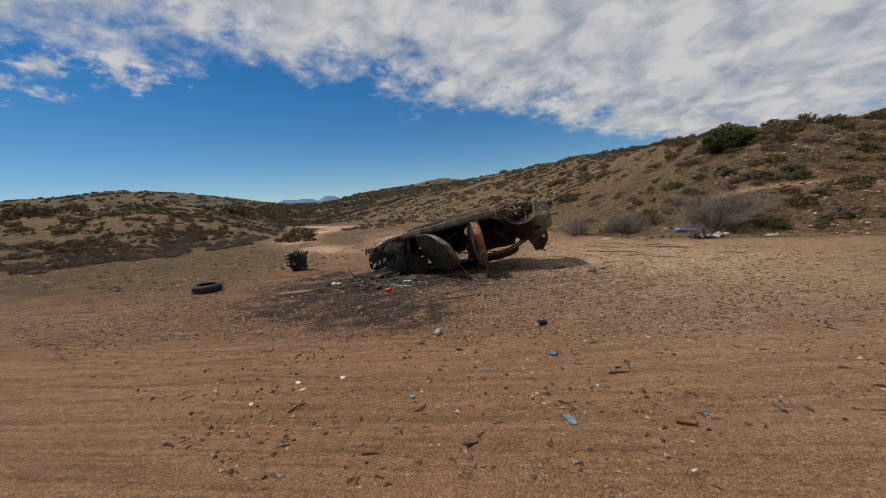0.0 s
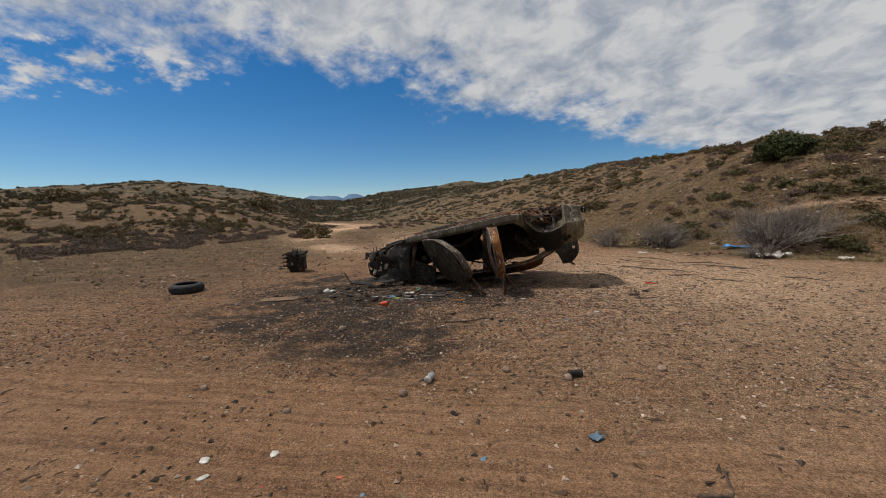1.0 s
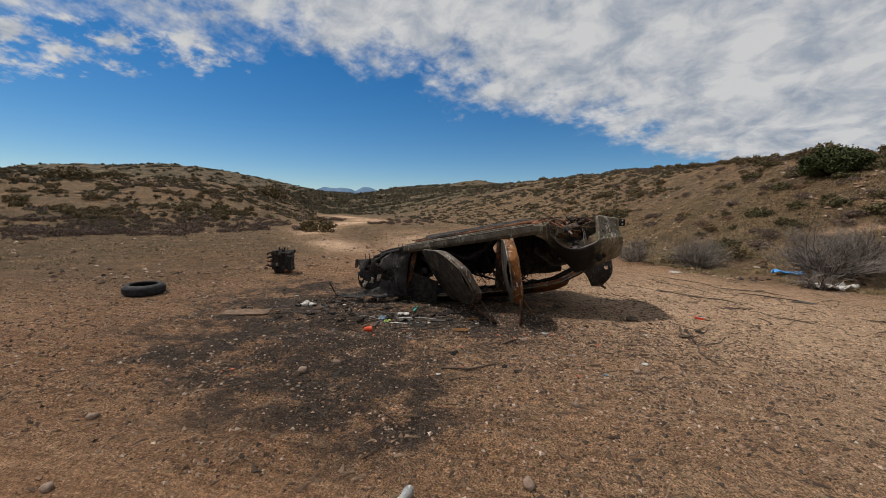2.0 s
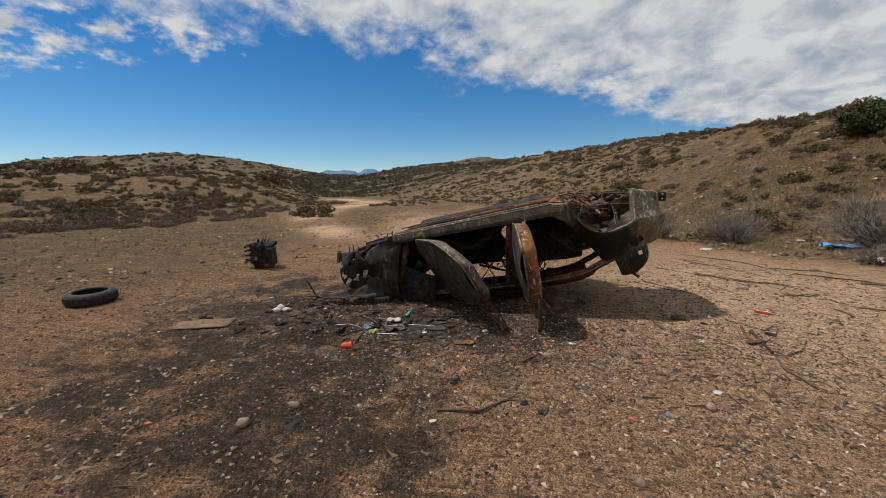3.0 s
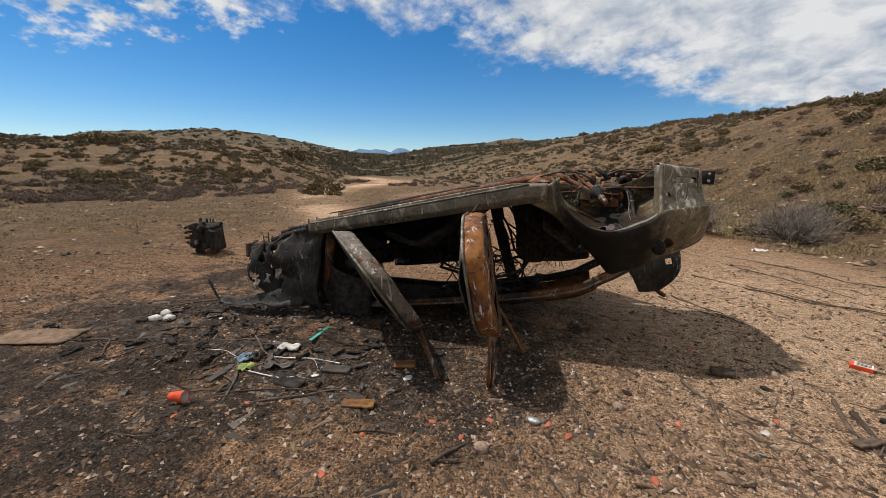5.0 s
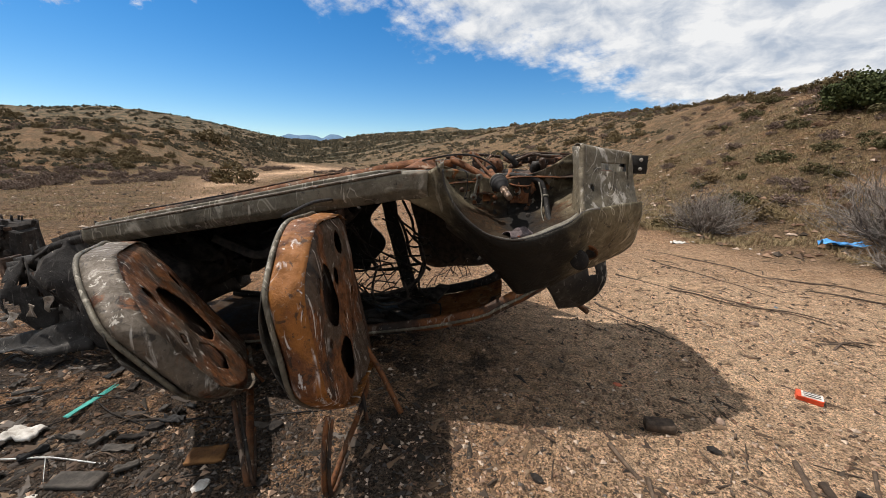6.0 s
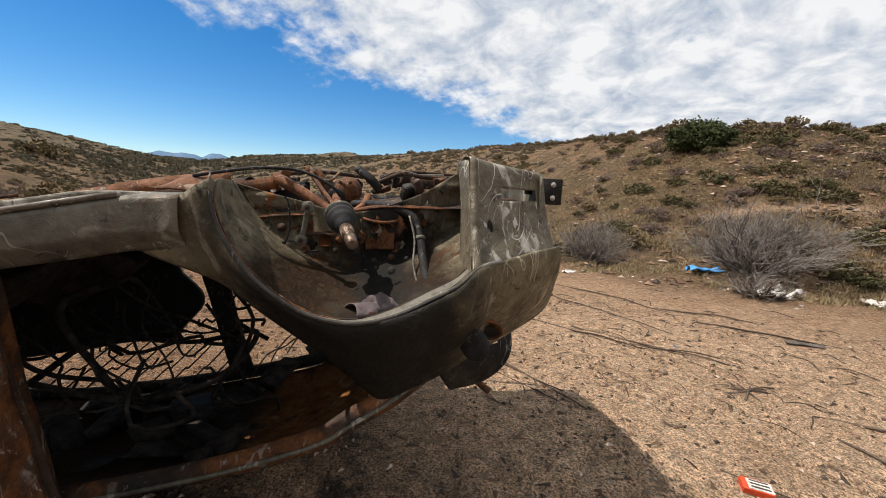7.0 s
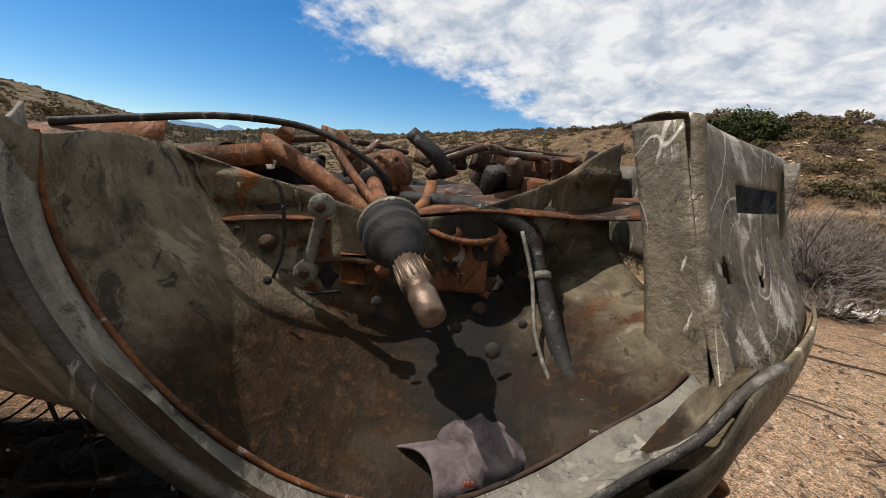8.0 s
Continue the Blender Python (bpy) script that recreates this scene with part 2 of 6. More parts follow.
def mottled(name, dark, light, scale=12.0, rough=0.85, vary=0.0, spec=0.25, metal=0.0, relief=0.01):
    g = Graph(name, rough, metal, spec)
    col = g.mix(g.ramp(g.noise(scale, 6, 0.65), 0.32, 0.68), dark, light)
    col = g.mix(g.ramp(g.noise(scale * 5, 4, 0.7), 0.5, 0.75, 0, 0.45), col, tuple(0.5 * v for v in dark))
    if vary:
        hsv = g.n.new("ShaderNodeHueSaturation")
        g.l.new(g.ramp(g.rand(), 0, 1, 1 - vary, 1 + vary), hsv.inputs["Value"])
        g.l.new(col, hsv.inputs["Color"])
        col = hsv.outputs[0]
    g.bump(g.noise(scale * 4, 5, 0.7), 0.6, relief)
    return g.done(col)


def islands(name, colours, rough=0.9, noise_scale=20.0):
    """Many small loose pieces in one mesh, each with its own tone."""
    g = Graph(name, rough, 0, 0.2)
    r = g.n.new("ShaderNodeValToRGB")
    r.color_ramp.interpolation = 'CONSTANT' if len(colours) > 3 else 'LINEAR'
    while len(r.color_ramp.elements) < len(colours):
        r.color_ramp.elements.new(0.5)
    for i, (e, c) in enumerate(zip(r.color_ramp.elements, colours)):
        e.position, e.color = i / len(colours), (*c, 1)
    g.l.new(g.island(), r.inputs[0])
    col = g.mix(g.ramp(g.noise(noise_scale, 4), 0.35, 0.7, 0, 0.5), r.outputs[0], (0.06, 0.045, 0.03))
    return g.done(col)


def leaves(name, dark, light, dry):
    g = Graph(name, 0.8, 0, 0.2)
    col = g.mix(g.island(), dark, light)
    col = g.mix(g.ramp(g.rand(), 0.45, 1.0, 0, 0.75), col, dry)
    return g.done(col)


M = {
    "soil": soil(),
    "panel": burnt_metal("scaled_panel", (0.145, 0.128, 0.094), (0.38, 0.35, 0.29), 0.20, 0.36, 0.3, 0.5, tides=0.45),
    # band below the arch: soot, darkened further for the side in shadow
    "quarter": burnt_metal("tan_scaled_panel", (0.175, 0.143, 0.088), (0.42, 0.37, 0.27), 0.16, 0.14, 0.25, 0.5, 1.4, None, (0, 1.27, 0.36, 0.12), 0.6, 0.8),
    # scorched below; the upright band paints shade on the wall behind the shaft
    "well": burnt_metal("wheelhouse_steel", (0.155, 0.128, 0.084), (0.25, 0.215, 0.155), 0.36, 0.20, 0.2, 0.7, 1.9, (2, 1.155, 0.05), (0, 1.33, 0.12, 0.08), 0.5),
    "rust": burnt_metal("rusted_steel", (0.11, 0.052, 0.024), (0.26, 0.20, 0.15), 0.62, 0.42, 0.1, 0.75),
    "rusty_dark": burnt_metal("dark_rusted_steel", (0.05, 0.027, 0.016), (0.20, 0.17, 0.14), 0.5, 0.45, 0.1, 0.8),
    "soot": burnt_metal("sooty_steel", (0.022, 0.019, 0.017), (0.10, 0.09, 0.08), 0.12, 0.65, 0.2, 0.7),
    "door": burnt_metal("door_steel", (0.085, 0.055, 0.035), (0.40, 0.36, 0.32), 0.56, 0.42, 0.15, 0.6, 1.6, None, None, 1.5),
    "skin": burnt_metal("door_skin", (0.065, 0.056, 0.046), (0.22, 0.20, 0.17), 0.18, 0.50, 0.25, 0.5),
    "bright": burnt_metal("greased_steel", (0.30, 0.25, 0.20), (0.5, 0.47, 0.42), 0.15, 0.1, 0.8, 0.38),
    "pale_edge": burnt_metal("bare_edge_steel", (0.125, 0.10, 0.074), (0.44, 0.41, 0.36), 0.40, 0.36, 0.2, 0.6, 2.0),
    "corner": burnt_metal("splashed_panel", (0.15, 0.124, 0.082), (0.48, 0.44, 0.38), 0.14, 0.18, 0.25, 0.5, 1.7, tides=0.8),
    "roof": burnt_metal("orange_roof_steel", (0.17, 0.068, 0.018), (0.24, 0.15, 0.08), 0.5, 0.30, 0.1, 0.8, 1.2, (0, 0.72, 0.12), None, 0.3),
    "flange": burnt_metal("grey_flange_steel", (0.17, 0.157, 0.125), (0.25, 0.23, 0.19), 0.14, 0.22, 0.2, 0.6, 2.0),
    "shut": burnt_metal("peeling_orange_steel", (0.25, 0.095, 0.018), (0.58, 0.56, 0.54), 0.45, 0.26, 0.1, 0.65, 1.5),
    "stub": mottled("oily_steel", (0.09, 0.055, 0.035), (0.20, 0.15, 0.11), 40, 0.42, spec=0.5, metal=0.6, relief=0.002),
    "rubber": mottled("rubber", (0.012, 0.012, 0.013), (0.035, 0.034, 0.033), 14, 0.75, relief=0.004),
    "char": mottled("char", (0.008, 0.007, 0.007), (0.045, 0.038, 0.032), 18, 0.95),
    "wood": mottled("weathered_wood", (0.10, 0.062, 0.038), (0.21, 0.145, 0.095), 16, 0.9, 0.25),
    "bark": mottled("dark_stick_bark", (0.045, 0.032, 0.024), (0.12, 0.085, 0.06), 22, 0.9, 0.3),
    "twig": islands("grey_twigs", [(0.20, 0.175, 0.155), (0.11, 0.092, 0.078), (0.27, 0.24, 0.215)]),
    "grass": islands("dry_grass", [(0.30, 0.225, 0.12), (0.19, 0.15, 0.075), (0.38, 0.29, 0.165)]),
    "pebble": islands("grit", [(0.36, 0.24, 0.165), (0.10, 0.064, 0.043), (0.50, 0.39, 0.30), (0.06, 0.047, 0.037), (0.27, 0.17, 0.11), (0.16, 0.095, 0.062)]),
    "cinder": islands("cinders", [(0.014, 0.013, 0.012), (0.045, 0.038, 0.034), (0.11, 0.096, 0.085), (0.022, 0.019, 0.017), (0.075, 0.052, 0.038)]),
    "litter": islands("splinters", [(0.08, 0.05, 0.032), (0.14, 0.09, 0.055), (0.045, 0.03, 0.022), (0.19, 0.13, 0.085)]),
    "olive": leaves("olive_leaves", (0.046, 0.044, 0.019), (0.115, 0.10, 0.045), (0.17, 0.112, 0.058)),
    "green": leaves("green_leaves", (0.022, 0.031, 0.009), (0.055, 0.066, 0.020), (0.06, 0.062, 0.022)),
    "brush": leaves("grey_brush", (0.095, 0.068, 0.052), (0.205, 0.15, 0.12), (0.18, 0.105, 0.062)),
    "far_scrub": islands("far_scrub", [(0.05, 0.046, 0.024), (0.105, 0.08, 0.045), (0.04, 0.037, 0.021)]),
    "red_plastic": mottled("red_plastic", (0.55, 0.06, 0.02), (0.72, 0.10, 0.035), 20, 0.4, 0.15),
    "brick": mottled("red_shards", (0.33, 0.085, 0.045), (0.46, 0.14, 0.08), 25, 0.8, 0.3),
    "white": mottled("dirty_white", (0.36, 0.33, 0.29), (0.64, 0.62, 0.58), 15, 0.7, 0.1),
    "blue": mottled("faded_blue_plastic", (0.09, 0.15, 0.21), (0.16, 0.24, 0.31), 18, 0.6, 0.2),
    "cloth_blue": mottled("blue_cloth", (0.05, 0.22, 0.55), (0.12, 0.38, 0.72), 18, 0.9, 0.1),
    "teal": mottled("teal_plastic", (0.03, 0.25, 0.21), (0.08, 0.38, 0.33), 25, 0.5),
    "green_paper": mottled("green_paper", (0.12, 0.2, 0.06), (0.32, 0.36, 0.10), 25, 0.7),
    "grey": mottled("grey_plank", (0.045, 0.041, 0.036), (0.115, 0.10, 0.086), 14, 0.85, 0.25),
    "tan_board": mottled("scorched_board", (0.09, 0.042, 0.018), (0.22, 0.11, 0.04), 12, 0.85, 0.2),
    "foil": mottled("crushed_can", (0.35, 0.35, 0.34), (0.6, 0.6, 0.58), 20, 0.4, metal=0.7),
    "cap": mottled("faded_cloth", (0.06, 0.047, 0.047), (0.15, 0.12, 0.12), 20, 0.95, relief=0.006),
    "stone": mottled("granite_stone", (0.16, 0.11, 0.08), (0.34, 0.25, 0.19), 16, 0.9, 0.25),
    # blue of the distant air painted into the mountains' own colour
    "haze": mottled("haze_blue_mountain", (0.10, 0.17, 0.26), (0.13, 0.20, 0.30), 0.004, 1.0, spec=0.0, relief=0.001),
}

# ---- building helpers ----
ORIGIN = {}


def mesh_of(name, V, F, mat, smooth=True):
    me = bpy.data.meshes.new(name)
    me.from_pydata([tuple(v) for v in V], [], F)
    me.materials.append(M[mat])
    if smooth:
        me.shade_smooth()
    me.update()
    return me


def thing(name, loc, label, category, group=""):
    ob = new(name)
    ob.empty_display_size = 0.1
    ob.location = loc
    ORIGIN[ob.name] = Vector(loc)
    return tagged(ob, label, category, group)


def part(name, geo, mat, parent, label="", thick=0.0, smooth=True):
    """geo: (vertices in the world, faces). One mesh object under a thing or a part."""
    o = ORIGIN[parent.name]
    ob = new(name, mesh_of(name, [Vector(v) - o for v in geo[0]], geo[1], mat, smooth))
    ob.parent = parent
    ORIGIN[ob.name] = o
    if thick:
        s = ob.modifiers.new("thickness", 'SOLIDIFY')
        s.thickness, s.offset = thick, 0.0
    return tagged(ob, label) if label else ob


def single(name, geo, mat, loc, label, category, group="", kind="", smooth=True):
    """A thing of one mesh, its vertices given about its own foot."""
    ob = new(name, mesh_of(name, geo[0], geo[1], mat, smooth))
    ob.location = loc
    return tagged(ob, label, category, group, kind)


def join(*geos):
    V, F = [], []
    for v, f in geos:
        k = len(V)
        V.extend(v)
        F.extend([tuple(i + k for i in q) for q in f])
    return V, F


def curve(pts, n):
    """n points evenly along a rounded line through pts."""
    P = [Vector(p) for p in pts]
    Q = [2 * P[0] - P[1], *P, 2 * P[-1] - P[-2]]
    fine = []
    for i in range(1, len(Q) - 2):
        a, b, c, d = Q[i - 1:i + 3]
        for k in range(12):
            t = k / 12
            fine.append(0.5 * ((2 * b) + (c - a) * t + (2 * a - 5 * b + 4 * c - d) * t * t + (3 * b - a - 3 * c + d) * t ** 3))
    fine.append(P[-1])
    s = np.concatenate([[0], np.cumsum([(fine[i + 1] - fine[i]).length for i in range(len(fine) - 1)])])
    A = np.array([tuple(p) for p in fine])
    u = np.linspace(0, s[-1], n)
    return [Vector(r) for r in np.stack([np.interp(u, s, A[:, j]) for j in range(A.shape[1])], 1)]


def tube(pts, r, sides=8, n=None, caps=True, flat=1.0, turn=0.0):
    """A pipe along pts; r: one radius or one at each end."""
    P = curve(pts, n) if n else [Vector(p) for p in pts]
    r0, r1 = r if isinstance(r, tuple) else (r, r)
    V, F = [], []
    up = None
    for i, p in enumerate(P):
        d = (P[min(i + 1, len(P) - 1)] - P[max(i - 1, 0)]).normalized()
        if up is None:
            up = d.orthogonal().normalized() if abs(d.z) > 0.9 else d.cross(Vector((0, 0, 1))).cross(d).normalized()
        up = (up - d * up.dot(d)).normalized()
        side = d.cross(up)
        rr = r0 + (r1 - r0) * i / max(1, len(P) - 1)
        for k in range(sides):
            a = 2 * math.pi * (k + turn) / sides
            V.append(p + up * (math.cos(a) * rr) + side * (math.sin(a) * rr * flat))
    for i in range(len(P) - 1):
        for k in range(sides):
            a, b = i * sides + k, i * sides + (k + 1) % sides
            F.append((a, b, b + sides, a + sides))
    if caps:
        F.append(tuple(reversed(range(sides))))
        F.append(tuple(range((len(P) - 1) * sides, len(P) * sides)))
    return V, F


def box(c, size, rz=0.0, rx=0.0, ry=0.0, bev=0.12, wob=0.0):
    """A block with chamfered edges, wob: unevenness."""
    bm = bmesh.new()
    bmesh.ops.create_cube(bm, size=1.0)
    bmesh.ops.scale(bm, vec=size, verts=bm.verts)
    bmesh.ops.bevel(bm, geom=bm.edges[:], offset=bev * min(size), segments=1, affect='EDGES')
    m = Matrix.Translation(c) @ Euler((rx, ry, rz)).to_matrix().to_4x4()
    V = []
    for v in bm.verts:
        p = m @ v.co
        if wob:
            p += Vector((random.uniform(-wob, wob), random.uniform(-wob, wob), random.uniform(-wob, wob)))
        V.append(p)
    bm.verts.index_update()
    F = [tuple(v.index for v in f.verts) for f in bm.faces]
    bm.free()
    return V, F


def sheet(fn, nu, nv, skip=None):
    """A surface fn(u, v), with holes where skip(u, v)."""
    V = [fn(i / nu, j / nv) for i in range(nu + 1) for j in range(nv + 1)]
    F = []
    for i in range(nu):
        for j in range(nv):
            if skip and skip((i + 0.5) / nu, (j + 0.5) / nv):
                continue
            a = i * (nv + 1) + j
            F.append((a, a + 1, a + nv + 2, a + nv + 1))
    return V, F


def lathe(profile, c, axis, sides=20):
    """profile: (along, radius) pairs, turned about the axis from c."""
    axis = Vector(axis).normalized()
    a = axis.orthogonal().normalized()
    b = axis.cross(a)
    V, F = [], []
    for s, r in profile:
        for k in range(sides):
            t = 2 * math.pi * k / sides
            V.append(Vector(c) + axis * s + (a * math.cos(t) + b * math.sin(t)) * r)
    for i in range(len(profile) - 1):
        for k in range(sides):
            p, q = i * sides + k, i * sides + (k + 1) % sides
            F.append((p, q, q + sides, p + sides))
    F.append(tuple(reversed(range(sides))))
    F.append(tuple(range((len(profile) - 1) * sides, len(profile) * sides)))
    return V, F


def dent(p, size, scale=3.0, seed=0.0):
    """Small bends of a surface."""
    p = Vector(p)
    return p + size * noise.noise_vector(p * scale + Vector((seed, seed, seed)))


# ---- ground ----


def hash2(ix, iy, seed):
    n = (ix.astype(np.int64) * 374761393 + iy.astype(np.int64) * 668265263 + seed * 974634777) & 0x7fffffff
    n = ((n ^ (n >> 13)) * 1274126177) & 0x7fffffff
    return ((n ^ (n >> 16)) & 0xffff) / 65535.0


def vnoise(x, y, seed=0):
    ix, iy = np.floor(x), np.floor(y)
    fx, fy = x - ix, y - iy
    fx, fy = fx * fx * (3 - 2 * fx), fy * fy * (3 - 2 * fy)
    a, b = hash2(ix, iy, seed), hash2(ix + 1, iy, seed)
    c, d = hash2(ix, iy + 1, seed), hash2(ix + 1, iy + 1, seed)
    return (a + (b - a) * fx) * (1 - fy) + (c + (d - c) * fx) * fy - 0.5


def fbm(x, y, seed=0, octaves=4):
    v, amp = 0.0, 1.0
    for k in range(octaves):
        v = v + amp * vnoise(x * 2 ** k, y * 2 ** k, seed + k)
        amp *= 0.5
    return v


def smooth(x, a, b):
    t = np.clip((x - a) / (b - a), 0, 1)
    return t * t * (3 - 2 * t)


# the basin: bearing, distance of the foot of the slope, distance and angle of its crest
BASIN = np.array([
    (-180, 60, 400, 1.5), (-110, 32, 130, 2.4), (-75, 28, 90, 2.5), (-60, 27, 75, 2.8), (-48, 28, 68, 3.4), (-40, 32, 75, 2.8),
    (-33, 48, 130, 1.9), (-27, 110, 330, 1.0), (-20, 75, 270, 1.8), (-12, 46, 200, 2.9), (-4, 31, 150, 4.0), (4, 21, 110, 5.0),
    (10, 16, 85, 5.6), (16, 13.2, 60, 6.1), (22, 11.2, 42, 6.8), (28, 9.9, 30, 7.4), (34, 10, 24, 7.8), (40, 10.5, 20.5, 7.8),
    (46, 11, 20, 7.4), (52, 11.5, 22, 6.7), (60, 12, 25, 6.0), (80, 14, 40, 5.0), (120, 40, 200, 2.5), (180, 60, 400, 1.5)])
RIDGE = np.array([(-180, 1.2), (-75, 2.0), (-60, 2.8), (-54, 3.6), (-47, 4.3), (-44, 4.4), (-39, 3.7), (-33, 2.7), (-28, 1.9), (-24, 1.8),
                  (-19, 2.6), (-13, 3.4), (-6, 4.1), (2, 3.0), (20, 2.0), (180, 1.2)])
CX, CY, EYE = 1.3, 3.0, 1.37


def height(x, y):
    x, y = np.atleast_1d(np.asarray(x, float)), np.atleast_1d(np.asarray(y, float))
    dx, dy = x - CX, y - CY
    r, az = np.hypot(dx, dy), np.degrees(np.arctan2(dx, dy))
    foot, crest, ang = [np.interp(az, BASIN[:, 0], BASIN[:, k]) for k in (1, 2, 3)]
    top = EYE + crest * np.tan(np.radians(ang))
    s = np.clip((r - foot) / (crest - foot), 0, 1)
    h = top * (0.62 * s + 0.38 * s * s * (3 - 2 * s)) * (1 - 0.45 * smooth(r, crest * 1.05, crest * 3))
    h = h * smooth(s, -0.05, 0.25) ** 0.4
    rough = smooth(s, 0.0, 0.22)
    h = h + rough * (0.7 * fbm(x / 9, y / 9, 11, 4) * np.clip(crest / 40, 0.35, 2.0) + 0.34 * fbm(x / 1.7, y / 1.7, 17, 4)) * 0.6
    # far ridges behind the basin
    far = smooth(r, 160, 620)
    h2 = (EYE + 650 * np.tan(np.radians(np.interp(az, RIDGE[:, 0], RIDGE[:, 1])))) + 6 * fbm(x / 60, y / 60, 23, 4)
    h = np.where(r > 160, h + far * (np.maximum(h2, h) - h), h) * (1 - 0.35 * smooth(r, 750, 3500))
    # trodden sand
    near = 1 - smooth(r, 14, 30)
    h = h + near * (0.055 * fbm(x / 2.6, y / 2.6, 3, 3) + 0.022 * fbm(x / 0.45, y / 0.45, 5, 3) + 0.010 * fbm(x / 0.11, y / 0.11, 7, 2))
    # tyre tracks that cross in front of the wreck, and those beyond
    for x0, y0, k, w, dep in ((-2.0, 1.15, 0.010, 0.16, 0.02), (-2.0, 2.55, 0.014, 0.15, 0.016), (6.0, 0.6, -0.01, 0.2, 0.02), (-9.0, 10.4, 0.012, 0.2, 0.035), (-9.0, 11.9, 0.012, 0.2, 0.035)):
        d = (y - y0 - k * (x - x0) ** 2 - 0.06 * np.sin(x * 0.9)) / w
        h = h - near * dep * (np.exp(-d * d) - 0.55 * np.exp(-(np.abs(d) - 1.9) ** 2 * 2)) * (1 + 0.35 * np.sin(d * 9))
    # a scraped pit in the ash, and the heap beside it
    h = h - 0.11 * np.exp(-(((x + 1.3) / 0.42) ** 2 + ((y - 5.78) / 0.24) ** 2)) + 0.05 * np.exp(-(((x + 0.85) / 0.35) ** 2 + ((y - 6.75) / 0.25) ** 2))
    return h


def hz(x, y):
    return float(height(x, y)[0])


def masks(x, y):
    r, az = np.hypot(x - CX, y - CY), np.degrees(np.arctan2(x - CX, y - CY))
    foot = np.interp(az, BASIN[:, 0], BASIN[:, 1])
    blob = lambda cx, cy, a, b, t=0.0: np.exp(-((((x - cx) * np.cos(t) + (y - cy) * np.sin(t)) / a) ** 2 + ((-(x - cx) * np.sin(t) + (y - cy) * np.cos(t)) / b) ** 2))
    ash = 1.5 * blob(-1.7, 6.5, 2.0, 0.95) + 1.5 * blob(-1.7, 4.7, 1.9, 0.95, -0.25) + 1.2 * blob(-0.8, 4.0, 1.0, 0.7, -0.3) + 1.2 * blob(0.55, 6.3, 0.65, 0.6) + 1.3 * blob(-0.4, 7.6, 2.1, 0.95) + 0.6 * blob(-3.2, 7.9, 1.0, 0.8)
    ash = np.clip(ash * (1 + 0.9 * fbm((0.8 * x + 0.6 * y) / 0.7, (0.8 * y - 0.6 * x) / 0.5, 31, 4) + 0.5 * fbm((0.6 * x - 0.8 * y) / 0.19, (0.6 * y + 0.8 * x) / 0.19, 37, 3)), 0, 1)
    u = (y - 13) / 60.0
    road = np.exp(-((x - (-4.2 - 29 * u - 3 * np.sin(u * 7))) / (1.5 + 2.4 * np.clip(u, 0, 2))) ** 2) * smooth(y, 10, 16)
    road2 = np.exp(-((x - (-2.8 - 16 * u)) / (1.3 + 2 * np.clip(u, 0, 2))) ** 2) * smooth(y, 12, 18) * 0.8 * (1 - smooth(y, 24, 36))
    pale = np.clip(np.maximum(road, road2) * (1 - smooth(y, 70, 100)) * (0.75 + 0.8 * fbm(x / 1.5, y / 4, 71, 3)) + 0.95 * np.exp(-(((x - 4.0) / 3.0) ** 2 + ((y - 7.8) / 2.6) ** 2)) + 0.35 * smooth(x, 0.0, 4.0) * (1 - smooth(r, 9, 13)), 0, 1)
    # a path cut along the right slope
    cut = np.exp(-(((r - foot - 3.6) / 0.35) ** 2)) * smooth(az, 30, 38)
    pale = np.clip(np.maximum(pale, 0.75 * cut), 0, 1)
    grassy = np.clip(smooth(r, foot * 0.86, foot * 1.06) + smooth(-x, 3, 7) * smooth(y, 4, 8) * 0.8 + smooth(r, 11, 20) * 0.4, 0, 1) * (1 - pale)
    scrub = smooth(r, 45, 130) * (1 - pale)
    driven = (1 - smooth(y + 0.25 * np.sin(x * 0.8) + 0.5 * fbm(x / 1.1, y / 0.6, 83, 3), 2.0, 3.6)) * (1 - smooth(np.abs(x), 9, 16))
    return ash, pale, grassy, scrub, driven


